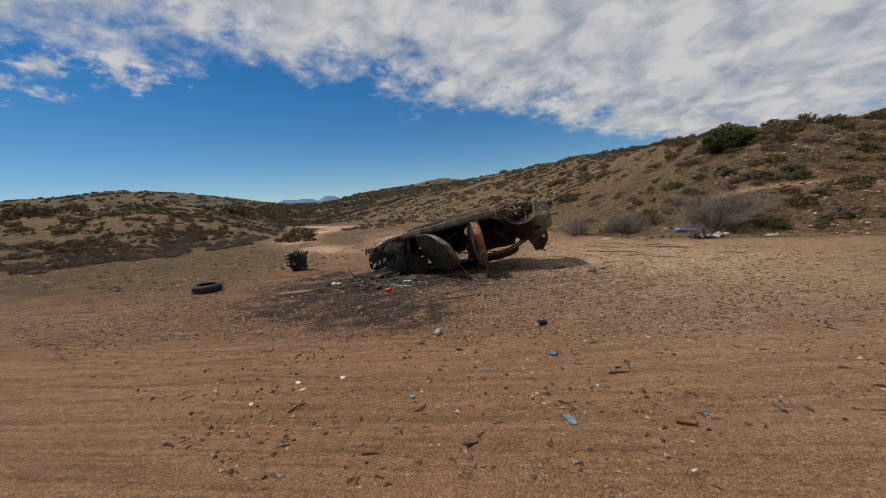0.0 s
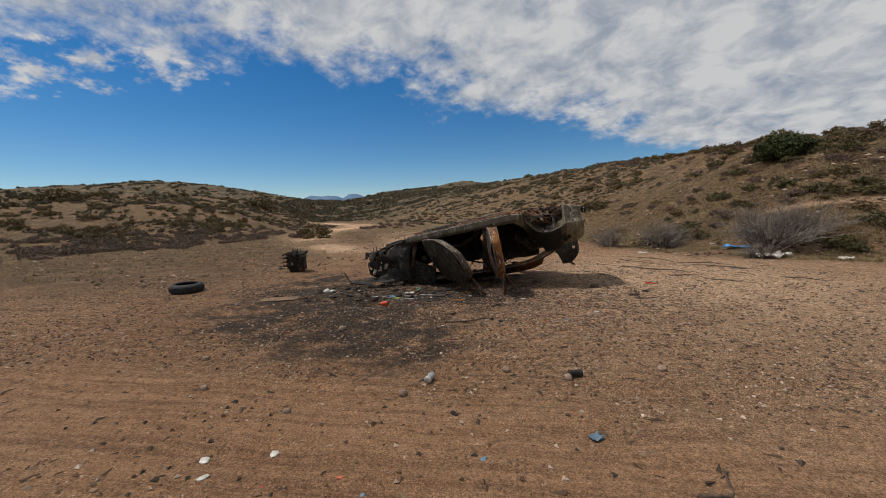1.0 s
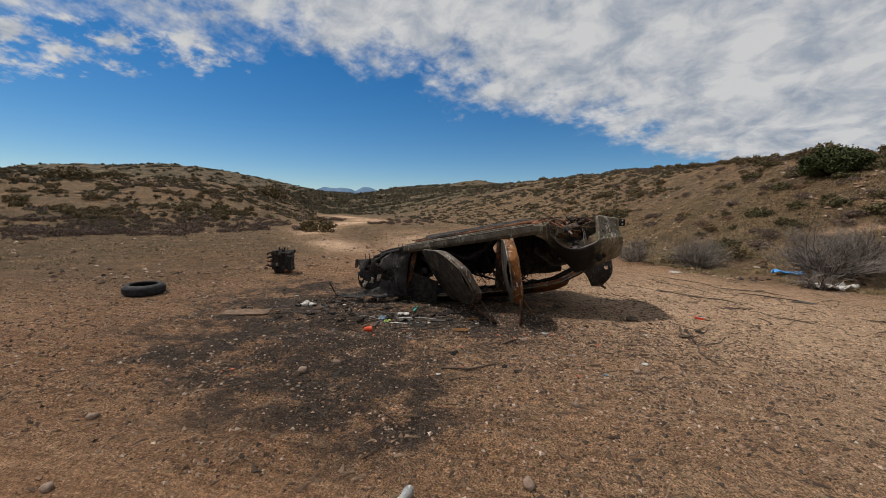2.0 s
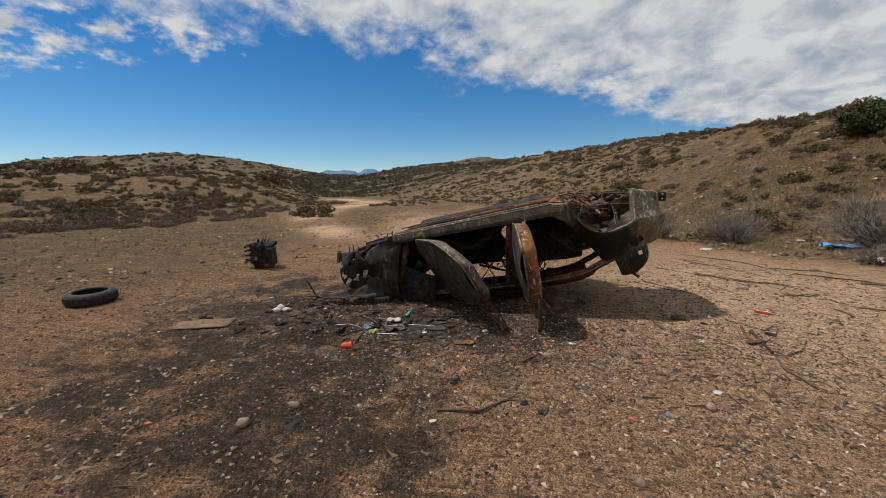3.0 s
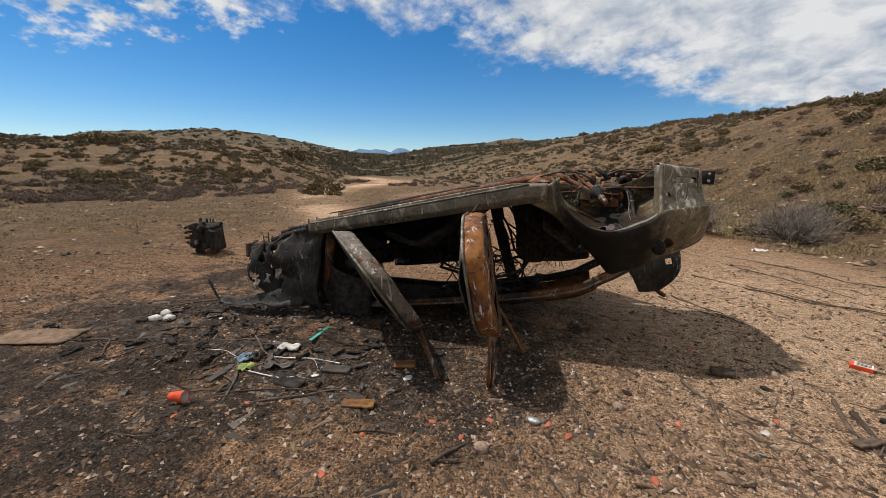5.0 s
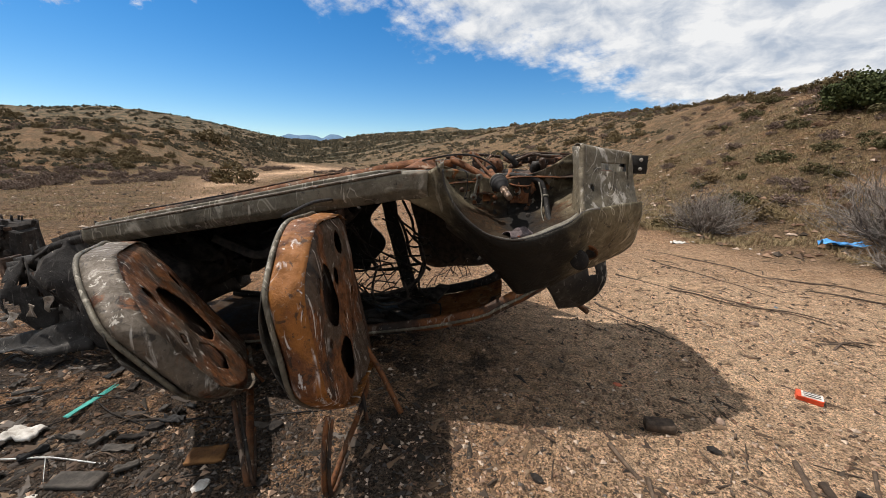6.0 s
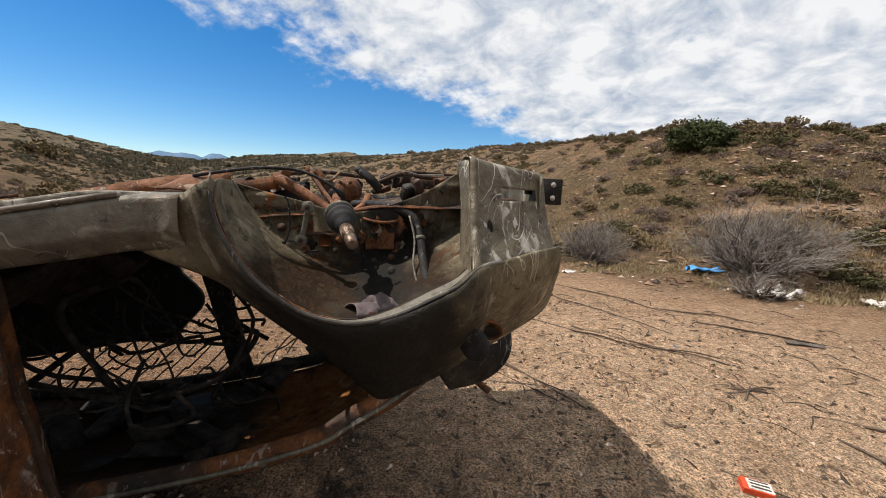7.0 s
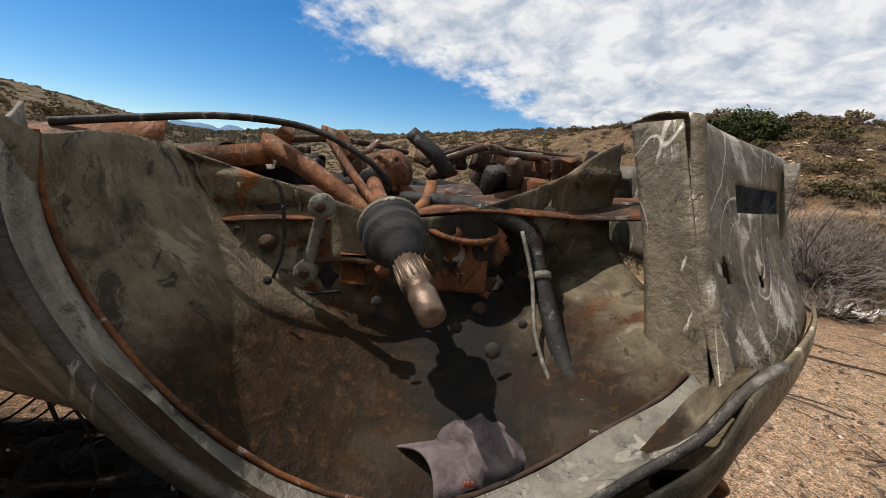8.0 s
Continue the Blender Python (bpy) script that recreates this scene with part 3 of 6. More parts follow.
def build_ground():
    ang = np.concatenate([np.linspace(-78, 78, 780), np.linspace(78, 282, 70)[1:-1]])
    rad = [0.06]
    while rad[-1] < 4800:
        rad.append(rad[-1] + max(0.055, 0.028 * (rad[-1] - 9.0)))
    rad = np.array(rad)
    A, R = np.meshgrid(np.radians(ang), rad)
    X, Y = 0.7 + R * np.sin(A), 0.6 + R * np.cos(A)
    Z = height(X.ravel(), Y.ravel())
    V = np.stack([X.ravel(), Y.ravel(), Z], 1)
    na, nr = len(ang), len(rad)
    i, j = np.meshgrid(np.arange(nr - 1), np.arange(na), indexing="ij")
    a, b = (i * na + j).ravel(), (i * na + (j + 1) % na).ravel()
    F = np.stack([a, a + na, b + na, b], 1)
    me = bpy.data.meshes.new("ground")
    me.vertices.add(len(V) + 1)
    me.vertices.foreach_set("co", np.vstack([V, [0.7, 0.6, hz(0.7, 0.6)]]).ravel())
    T = [(len(V), k, (k + 1) % na) for k in range(na)]
    me.loops.add(len(F) * 4 + len(T) * 3)
    me.polygons.add(len(F) + len(T))
    me.loops.foreach_set("vertex_index", np.concatenate([F.ravel(), np.array(T).ravel()]))
    me.polygons.foreach_set("loop_start", np.concatenate([np.arange(len(F)) * 4, len(F) * 4 + 3 * np.arange(len(T))]))
    me.update(calc_edges=True)
    me.shade_smooth()
    me.materials.append(M["soil"])
    for name, v in zip(("ash", "pale", "grassy", "scrub", "driven"), masks(V[:, 0], V[:, 1])):
        me.attributes.new(name, 'FLOAT', 'POINT').data.foreach_set("value", np.append(v, 0.0).astype(np.float32))
    me.validate()
    ob = new("ground", me)
    # the sheet is wound so that its faces look up
    if me.polygons[0].normal.z < 0:
        me.flip_normals()
    return tagged(ob, "reddish-brown sandy ground with a burnt patch and scrubby slopes", "ground", kind="structure")


build_ground()


def build_mountains():
    for az0, az1, peak, dist in ((-33, -21, 3.7, 4300), (-29, -16, 3.5, 4550)):
        def fn(u, v):
            az = radians(az0 + (az1 - az0) * u)
            lift = math.sin(math.pi * u) ** 0.7 * (0.84 + 0.16 * noise.noise(Vector((u * 5, az0, 0))) + 0.03 * noise.noise(Vector((u * 17, az0, 2))))
            d = dist + 260 * (v - 0.5)
            return (CX + d * math.sin(az), CY + d * math.cos(az), -60 + (60 + dist * math.tan(radians(peak)) * lift) * (1 - abs(2 * v - 1)))
        # no air between: the aerial haze is in this material's blue
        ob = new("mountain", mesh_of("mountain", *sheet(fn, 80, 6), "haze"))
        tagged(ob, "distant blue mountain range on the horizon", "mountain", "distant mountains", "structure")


build_mountains()

# ---- the overturned burnt car ----
car = thing("car_wreck", (0.3, 7.7, 0.0), "burnt-out rusted sedan shell lying on its roof in the sand", "car wreck")
YN, YF = 7.0, 8.5        # near and far side of the shell


def sill_top(x):
    return 0.93 + (x + 0.98) * 0.203


def roof_edge(x):
    return float(np.interp(x, (-1.1, -0.6, 0.0, 0.5, 0.85, 1.2, 1.45, 1.56, 1.65), (0.06, 0.10, 0.18, 0.26, 0.32, 0.39, 0.475, 0.54, 0.59)))


def side_y(x):
    """The near side bends in towards the tail."""
    return YN + 0.05 * max(0.0, -x - 0.2) ** 2 + (0.9 * max(0.0, x - 1.85) ** 1.5 if x > 1.85 else 0)


def build_sill(y, out, z0):
    # box section with a pinch-weld flange on what is now its top
    sec = [(0.034, 0.034), (0.03, 0.0), (-0.045, -0.004), (-0.056, -0.012), (-0.058, -0.05), (-0.056, -0.088), (-0.048, -0.10), (-0.015, -0.138), (0.10, -0.145), (0.12, -0.02), (0.04, 0.034)]

    def fn(u, v):
        x = -1.0 + 2.12 * u
        k = v * (len(sec) - 1)
        i = min(int(k), len(sec) - 2)
        d = [sec[i][j] + (sec[i + 1][j] - sec[i][j]) * (k - i) for j in (0, 1)]
        p = Vector((x, y + out * d[0] + (side_y(x) - YN if out > 0 else 0), sill_top(x) + z0 - 0.030 * float(smooth(x, 0.95, 1.2)) + d[1] * (0.8 + 0.25 * u) * (1 if d[1] < 0 else 1 - float(smooth(x, 0.8, 1.05)))))
        return dent(p, 0.007, 2.3, y)
    return sheet(fn, 48, 40)


part("sill", build_sill(YN, 1, 0.0), "panel", car, "scaled grey sill with pale streaks", 0.004)
part("sill_edge", tube([(x, side_y(x) - 0.046, sill_top(x) + 0.001) for x in (-0.99, -0.5, 0.0, 0.4, 0.7, 0.98)], 0.009, 5, 40, flat=1.8), "pale_edge", car, "bare pale steel edge")
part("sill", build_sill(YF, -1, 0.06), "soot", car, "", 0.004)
# brake and fuel lines along the sill's top
part("brake_line", tube([(-0.95, 7.25, 1.0), (-0.3, 7.3, 1.13), (0.3, 7.28, 1.26), (0.55, 7.2, 1.30)], 0.006, 5, 16), "rusty_dark", car)
part("flange_strip", sheet(lambda u, v: dent((-0.9 + 2.0 * u, 7.32 + 0.02 * v, sill_top(-0.9 + 2.0 * u) + 0.02 + 0.045 * v), 0.012, 5), 30, 2), "rust", car, "", 0.003)


def build_floor():
    def fn(u, v):
        x, y = -1.0 + 2.02 * u, 7.06 + (YF - 7.1) * v
        z = sill_top(x) + 0.05 * v - 0.035 + 0.07 * math.exp(-((v - 0.5) / 0.11) ** 2)
        z += 0.012 * (1 if int(v * 14) % 2 else -1) * (0 if 0.38 < v < 0.62 else 1)
        return dent((x, y, z), 0.012, 3)
    return sheet(fn, 40, 42, lambda u, v: noise.noise(Vector((u * 17, v * 13, 4))) > 0.57)


part("floor_pan", build_floor(), "rusty_dark", car, "rusted floor pan with burnt-through holes", 0.004)

# near quarter panel: the band between the wheel arch and the door opening
ARCH = [(1.20, 1.385), (1.205, 1.285), (1.255, 1.18), (1.33, 1.095), (1.435, 1.025), (1.56, 1.0), (1.68, 1.02), (1.78, 1.06), (1.86, 1.10), (1.93, 1.155), (2.02, 1.17), (2.15, 1.185), (2.285, 1.19)]
# along, height and how far the panel tucks in under the body
EDGE = [(0.93, 1.21, 0.0), (1.04, 1.16, 0.0), (1.18, 1.095, 0.03), (1.277, 0.992, 0.07), (1.42, 0.85, 0.12), (1.55, 0.712, 0.17), (1.655, 0.615, 0.215),
        (1.80, 0.655, 0.25), (1.97, 0.74, 0.25), (2.14, 0.818, 0.21), (2.295, 0.91, 0.12), (2.31, 1.06, 0.03)]
NQ = 72
arch_pts, edge_pts = curve([(*p, 0) for p in ARCH], NQ + 1), curve(EDGE, NQ + 1)


def quarter(u, v):
    a, e = arch_pts[round(u * NQ)], edge_pts[round(u * NQ)]
    x, z = a.x + (e.x - a.x) * v, a.y + (e.y - a.y) * v
    flare = -0.060 * math.exp(-((v - 0.02) / 0.30) ** 2) * (1 - 0.85 * float(smooth(u, 0.5, 0.8)))
    belly = -0.02 * math.sin(math.pi * v)
    roll = e.z * v ** 1.6
    return dent((x, side_y(x) + flare + belly + roll, z), 0.012, 2.6, 1.0)


def lip_y(x):
    return side_y(x) - 0.060 * (1 - 0.85 * float(smooth(x, 1.55, 1.9)))


qp = part("quarter_panel", sheet(quarter, NQ, 20), "quarter", car, "tan and sooty scaled rear quarter panel with the wheel arch", 0.005)
# rolled lip of the wheel arch
part("arch_lip", tube([Vector((p.x, lip_y(p.x), p.y)) for p in arch_pts[2:58]], 0.007, 6), "skin", qp)
part("filler_recess", lathe([(0.0, 0.03), (0.001, 0.055), (0.010, 0.056), (0.013, 0.050), (0.004, 0.044), (0.003, 0.01)], (1.99, 7.125, 0.92), (-0.3, -1, -0.7), 28), "rust", qp, "rusty fuel filler recess")
part("filler_bore", lathe([(0.0, 0.005), (0.0045, 0.030), (0.0075, 0.031), (0.008, 0.026), (0.006, 0.005)], (1.997, 7.12, 0.913), (-0.3, -1, -0.7), 20), "char", qp)
part("filler_flap", lathe([(0, 0.02), (0.001, 0.052), (0.008, 0.058), (0.012, 0.05), (0.013, 0.02)], (1.93, 7.06, 0.885), (0.65, 0.72, 0.0)), "soot", qp, "blackened round filler flap hanging open")

# wheelhouse behind the arch
def seam_at(i):
    """Where the tub meets the flange: on the front side it lies well outside the lip."""
    a = arch_pts[i]
    out = Vector((a.x - 1.56, a.y - 1.32, 0)).normalized()
    return Vector((a.x, a.y, 0)) + out * 0.024 * (1 - float(smooth(a.x, 1.45, 1.75)))


def wheelhouse(u, v):
    a = Vector((arch_pts[round(u * 54)].x, arch_pts[round(u * 54)].y, 0)).lerp(seam_at(round(u * 54)), min(1.0, v / 0.10))
    tx = 1.0 + 0.95 * u
    tz = float(np.interp(tx, (1.0, 1.18, 1.34, 1.48, 1.6, 1.76, 1.95), (1.405, 1.36, 1.315, 1.285, 1.305, 1.37, 1.46)))
    w = max(0.0, (v - 0.10) / 0.90)
    x, z = a.x + (tx - a.x) * w * 0.97, a.y + (tz - a.y) * w
    y = lip_y(a.x) + 0.008 + 0.065 * min(1.0, v / 0.10) + 0.335 * float(smooth(v, 0.09, 0.50)) ** 0.8
    rib = (0.018 * max(0.0, math.sin(z * 95 + x * 4)) ** 3 * (1 if x < 1.34 else 0) - 0.020 * max(0.0, math.sin(z * 60)) ** 2 * (1 if x > 1.78 else 0)) * float(smooth(v, 0.4, 0.55))
    step = 0.022 * float(smooth(z, 1.17, 1.2)) * (1 if 1.38 < x < 1.7 else 0)
    return dent((x, y + rib - step, z - 0.02 * min(1.0, v / 0.1) * (1 - v)), 0.016, 5.0, 2.0)


wh = part("wheelhouse", sheet(wheelhouse, 54, 44), "well", car, "rusty inner wheelhouse with ribs and scale", 0.004)
for x, z in ((1.47, 1.18), (1.66, 1.12), (1.27, 1.22)):
    part("bolt", lathe([(0, 0.016), (0.008, 0.016), (0.009, 0.008), (0.018, 0.008)], (x, 7.325, z), (0, -1, 0), 10), "rusty_dark", wh)
def flange(u, v):
    i = round(u * 52)
    a = Vector((arch_pts[i].x, arch_pts[i].y, 0)).lerp(seam_at(i), v)
    return dent((a.x, lip_y(arch_pts[i].x) + 0.004 + 0.062 * v, a.y + 0.005 - 0.012 * math.sin(math.pi * v)), 0.004, 9, 1)


part("arch_flange", sheet(flange, 52, 5), "flange", wh, "pale grey inner flange of the arch", 0.003)
# thin dark discs on the steel paint the darkness inside rust holes
for x, z, r in ((1.66, 1.10, 0.014), (1.60, 1.13, 0.010), (1.71, 1.14, 0.008), (1.47, 1.16, 0.009), (1.30, 1.18, 0.007), (1.55, 1.20, 0.008)):
    part("rust_hole", lathe([(0, r), (0.004, r * 0.9), (0.005, r * 0.3)], (x, 7.14 + 0.5 * (z - 1.0), z), (0, -1, 0.3), 10), "char", wh)
for k, v0, v1 in ((7, 0.45, 0.96), (12, 0.40, 0.90), (18, 0.48, 0.98), (31, 0.42, 0.92), (40, 0.45, 0.97), (46, 0.40, 0.95)):
    part("pressed_seam", tube([Vector(wheelhouse(k / 54, v0 + (v1 - v0) * i / 10)) - Vector((0, 0.003, 0)) for i in range(11)], 0.0045, 5), "well", wh)
part("seam", tube([(seam_at(i).x, lip_y(arch_pts[i].x) + 0.072, seam_at(i).y + 0.004) for i in range(1, 56, 3)], 0.004, 5), "rusty_dark", wh)

# rear corner with the bumper slot
def rear_corner(u, v):
    x = 1.905 + (0.345 - 0.045 * v) * u
    z0, z1 = 1.115 + 0.06 * u, 1.485 - 0.035 * u
    z = z0 + (z1 - z0) * min(1.0, v / 0.86)
    k = min(1.0, v / 0.86)
    y = (side_y(x) + 0.012) * (1 - k) + (7.195 + 0.13 * u) * k + 0.02 * math.sin(math.pi * k)
    if v > 0.86:
        y += (v - 0.86) / 0.14 * 0.16
        z += 0.01 * math.sin((v - 0.86) / 0.14 * math.pi)
    y -= 0.02 * math.exp(-((u - 0.06) / 0.05) ** 2)
    return dent((x, y, z), 0.012, 4.0, 3.0)


def slot(u, v):
    return (0.42 < u < 0.86 and 0.55 < v < 0.66) or ((u - 0.24) / 0.045) ** 2 + ((v - 0.34) / 0.038) ** 2 < 1 or ((u - 0.55) / 0.03) ** 2 + ((v - 0.27) / 0.03) ** 2 < 1


rc = part("rear_corner_panel", sheet(rear_corner, 44, 44, slot), "corner", car, "bent grey rear corner panel with a rectangular slot", 0.004)
part("rear_flange", sheet(lambda u, v: dent((1.904 - 0.014 * v + 0.004 * math.sin(u * 3), 7.026 + 0.17 * u + 0.11 * v, 1.10 + 0.385 * u), 0.006, 6), 22, 10), "corner", rc, "", 0.004)
part("tail_panel", sheet(lambda u, v: dent((2.20 + 0.05 * math.sin(math.pi * u) - 0.16 * max(0, u - 0.75), 7.27 + 1.15 * u, 0.95 + 0.5 * v), 0.02, 3), 26, 12, lambda u, v: 0.3 < u < 0.7 and v < 0.45), "panel", car, "scaled tail panel", 0.004)
br = part("tow_bracket", box((2.30, 7.42, 1.395), (0.09, 0.012, 0.105), bev=0.1), "soot", car, "black steel bracket with two bolt holes")
part("bracket_arm", box((2.255, 7.45, 1.395), (0.10, 0.05, 0.03), bev=0.1), "soot", br)
# solid pale discs paint the brightness seen through the two holes
for dz in (-0.025, 0.028):
    part("bolt_hole", lathe([(0, 0.011), (0.003, 0.011)], (2.305, 7.412, 1.395 + dz), (0, -1, 0), 12), "white", br)

# far quarter and pillars, seen through the openings; darker steel than the near ones
def far_quarter(u, v):
    a, e = arch_pts[round(u * NQ)], edge_pts[round(u * NQ)]
    x, z = a.x + (e.x - a.x) * v, a.y + (e.y - a.y) * v
    return dent((x - 0.12, YF + 0.05 - 0.35 * max(0, x - 1.9) ** 1.5, z + 0.02), 0.02, 3, 5)


part("quarter_panel", sheet(far_quarter, NQ, 10), "soot", car, "dark far quarter panel", 0.005)
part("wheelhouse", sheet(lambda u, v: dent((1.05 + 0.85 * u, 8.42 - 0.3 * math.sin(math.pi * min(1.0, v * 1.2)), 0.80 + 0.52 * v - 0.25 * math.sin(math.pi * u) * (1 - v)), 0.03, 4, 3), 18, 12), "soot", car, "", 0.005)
part("seat_back_panel", sheet(lambda u, v: dent((1.12 + 0.28 * v + 0.02 * math.sin(u * 20), 7.2 + 1.15 * u, 1.22 - 0.42 * v), 0.03, 4, 8), 30, 14, lambda u, v: noise.noise(Vector((u * 7, v * 5, 9))) > 0.22 or 0.12 < u < 0.45 and 0.3 < v), "soot", car, "", 0.006)

# roof, its rails and pillars
def roof(u, v):
    x = -1.05 + 2.62 * u
    a, b = roof_edge(x) - 0.01, roof_edge(x) - 0.17
    z = a + (b - a) * v - 0.13 * math.sin(math.pi * v) * (0.4 + 0.6 * u)
    return dent((x, 7.23 + 1.08 * v, max(z, 0.012 + 0.02 * v)), 0.014, 2.2, 6)


part("roof_panel", sheet(roof, 44, 26), "roof", car, "orange rusted roof skin resting on the sand", 0.004)
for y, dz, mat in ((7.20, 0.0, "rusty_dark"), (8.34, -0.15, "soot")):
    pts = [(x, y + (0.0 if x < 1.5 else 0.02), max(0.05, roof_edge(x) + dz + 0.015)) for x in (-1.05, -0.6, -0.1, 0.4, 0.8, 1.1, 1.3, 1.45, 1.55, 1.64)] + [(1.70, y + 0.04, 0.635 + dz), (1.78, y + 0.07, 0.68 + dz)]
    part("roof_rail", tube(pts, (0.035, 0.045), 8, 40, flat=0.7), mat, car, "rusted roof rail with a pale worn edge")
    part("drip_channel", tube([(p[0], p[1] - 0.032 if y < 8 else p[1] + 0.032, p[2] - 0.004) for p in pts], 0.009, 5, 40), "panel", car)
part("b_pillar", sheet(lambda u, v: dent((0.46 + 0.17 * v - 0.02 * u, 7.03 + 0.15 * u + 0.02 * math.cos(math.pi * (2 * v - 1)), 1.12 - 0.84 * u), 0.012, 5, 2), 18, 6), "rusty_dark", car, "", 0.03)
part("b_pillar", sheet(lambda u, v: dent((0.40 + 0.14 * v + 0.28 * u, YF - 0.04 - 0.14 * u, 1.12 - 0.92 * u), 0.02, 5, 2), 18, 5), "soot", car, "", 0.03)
for y, mat in ((7.12, "rusty_dark"), (8.4, "soot")):
    part("a_pillar", tube([(-0.86, y, 0.86), (-0.9, y + 0.02, 0.6), (-0.98, y + (0.08 if y < 8 else -0.05), 0.30), (-1.02, y + (0.10 if y < 8 else -0.07), 0.08)], 0.045, 7, 12), mat, car)
part("seat_belt_reel", box((0.93, 8.33, 0.92), (0.10, 0.10, 0.14), 0.3, 0.4, wob=0.01), "char", car)

# front: bulkhead, dash, inner wing, rails, crumpled wing
part("bulkhead", sheet(lambda u, v: dent((-0.97 - 0.12 * math.sin(v * 4) * 0.4, 7.08 + 1.4 * u, 0.12 + (sill_top(-0.97) - 0.12 + 0.03 * u) * v), 0.03, 3, 1), 26, 18), "soot", car, "", 0.006)
part("dash_frame", tube([(-0.72, 7.2, 0.52), (-0.66, 7.7, 0.5), (-0.72, 8.35, 0.53)], 0.055, 8, 18), "soot", car)
part("dashboard", sheet(lambda u, v: dent((-0.9 + 0.33 * math.sin(math.pi * v) + 0.05 * math.sin(u * 23), 7.15 + 1.25 * u, 0.30 + 0.5 * v), 0.07, 6, 4), 40, 18, lambda u, v: noise.noise(Vector((u * 12, v * 7, 1))) > 0.3), "char", car, "", 0.008)
part("inner_wing", sheet(lambda u, v: dent((-0.95 - 0.50 * u - 0.06 * v, 7.05 + 0.10 * u + 0.03 * math.sin(v * 6), 0.93 - 0.12 * u - (0.82 - 0.06 * u) * v), 0.03, 3.5, 2), 22, 26), "soot", car, "blackened inner wing", 0.006)
part("inner_wing", sheet(lambda u, v: dent((-0.95 - 0.55 * u, 8.42, 0.95 - 0.15 * u - 0.6 * v), 0.04, 3, 9), 14, 12), "soot", car, "", 0.006)
for y, x1 in ((7.24, -1.86), (8.25, -1.7)):
    part("chassis_rail", tube([(-0.95, y, 0.80), (-1.25, y, 0.76), (-1.5, y, 0.66), (x1, y, 0.60)], 0.062, 4, 16, turn=0.5), "soot", car, "blackened front chassis rail")
part("cross_member", tube([(-1.78, 7.12, 0.60), (-1.80, 7.7, 0.56), (-1.74, 8.35, 0.58)], 0.05, 4, 14, turn=0.5), "soot", car)
part("rail_plate", box((-1.89, 7.2, 0.585), (0.02, 0.15, 0.13), 0.12, bev=0.1, wob=0.006), "rusty_dark", car)
part("strut_leg", tube([(-1.68, 7.18, 0.56), (-1.66, 7.15, 0.36), (-1.60, 7.12, 0.18)], 0.035, 6, 8), "rusty_dark", car)
part("upper_rail", tube([(-1.0, 7.12, 0.885), (-1.3, 7.1, 0.80), (-1.55, 7.14, 0.71)], 0.035, 4, 10, turn=0.5), "soot", car)


def crumpled(u, v):
    x = -1.15 - 1.0 * u
    z = 0.07 + 0.22 * (1 - u) * v + 0.06 * math.sin(v * 8 + u * 3) * 0.4
    return dent((x, 7.0 - 0.12 * math.sin(u * 2.4) + 0.16 * v, max(0.015, z)), 0.05, 4, 7)


part("front_wing", sheet(crumpled, 26, 12), "soot", car, "crumpled sooty front wing trailing on the sand", 0.006)
part("wing_stay", tube([(-2.13, 6.98, 0.04), (-2.2, 6.99, 0.13), (-2.29, 7.0, 0.27)], 0.012, 6, 8), "soot", car)
for k in range(9):
    x, y = -1.1 - 0.08 * k + random.uniform(-0.02, 0.02), 7.2 + random.uniform(-0.05, 0.25)
    z = 0.86 - 0.028 * k
    part("stud", tube([(x, y, z - 0.03), (x + random.uniform(-0.02, 0.02), y, z + random.uniform(0.03, 0.11))], 0.007, 5), "soot", car)


# torn harness, seat springs and wires inside
def wire(a, b, sag, r=0.006, n=14, mat="char", name="wire", wob=0.06):
    a, b = Vector(a), Vector(b)
    pts = [a.lerp(b, k / 4) + Vector((random.uniform(-wob, wob), random.uniform(-wob, wob), random.uniform(-wob, wob) - sag * math.sin(math.pi * k / 4))) if 0 < k < 4 else a.lerp(b, k / 4) for k in range(5)]
    return part(name, tube(pts, r, 5, n), mat, car)


for a, b, sag, r in (((0.52, 8.3, 1.0), (0.95, 8.2, 0.45), 0.0, 0.014), ((0.6, 8.3, 1.05), (0.9, 8.1, 0.75), 0.1, 0.01), ((0.7, 8.2, 1.05), (1.0, 8.15, 0.62), 0.05, 0.012),
                     ((0.2, 7.9, 0.98), (0.85, 8.25, 0.40), 0.12, 0.009), ((-0.4, 7.6, 0.9), (0.3, 7.9, 0.35), 0.1, 0.012), ((-0.2, 8.1, 0.9), (0.5, 8.2, 0.5), 0.2, 0.01)):
    wire(a, b, sag, r)
sf = part("seat_frame", tube([(0.05, 7.75, 0.42), (0.5, 7.7, 0.36), (0.86, 7.75, 0.44), (0.88, 8.2, 0.50), (0.5, 8.28, 0.40), (0.05, 8.2, 0.45), (0.05, 7.75, 0.42)], 0.016, 6, 40), "char", car, "burnt seat frame with bare springs")
for k in range(9):
    x = 0.12 + 0.085 * k
    part("spring", tube([(x, 7.74, 0.40), (x + 0.03, 7.85, 0.44), (x - 0.02, 7.98, 0.38), (x + 0.03, 8.1, 0.44), (x, 8.24, 0.43)], 0.0045, 4, 16), "char", sf)
part("seat_back_frame", tube([(0.42, 7.72, 0.40), (0.24, 7.7, 0.78), (0.3, 7.95, 0.84), (0.26, 8.2, 0.78), (0.45, 8.25, 0.42)], 0.016, 6, 24), "char", sf)
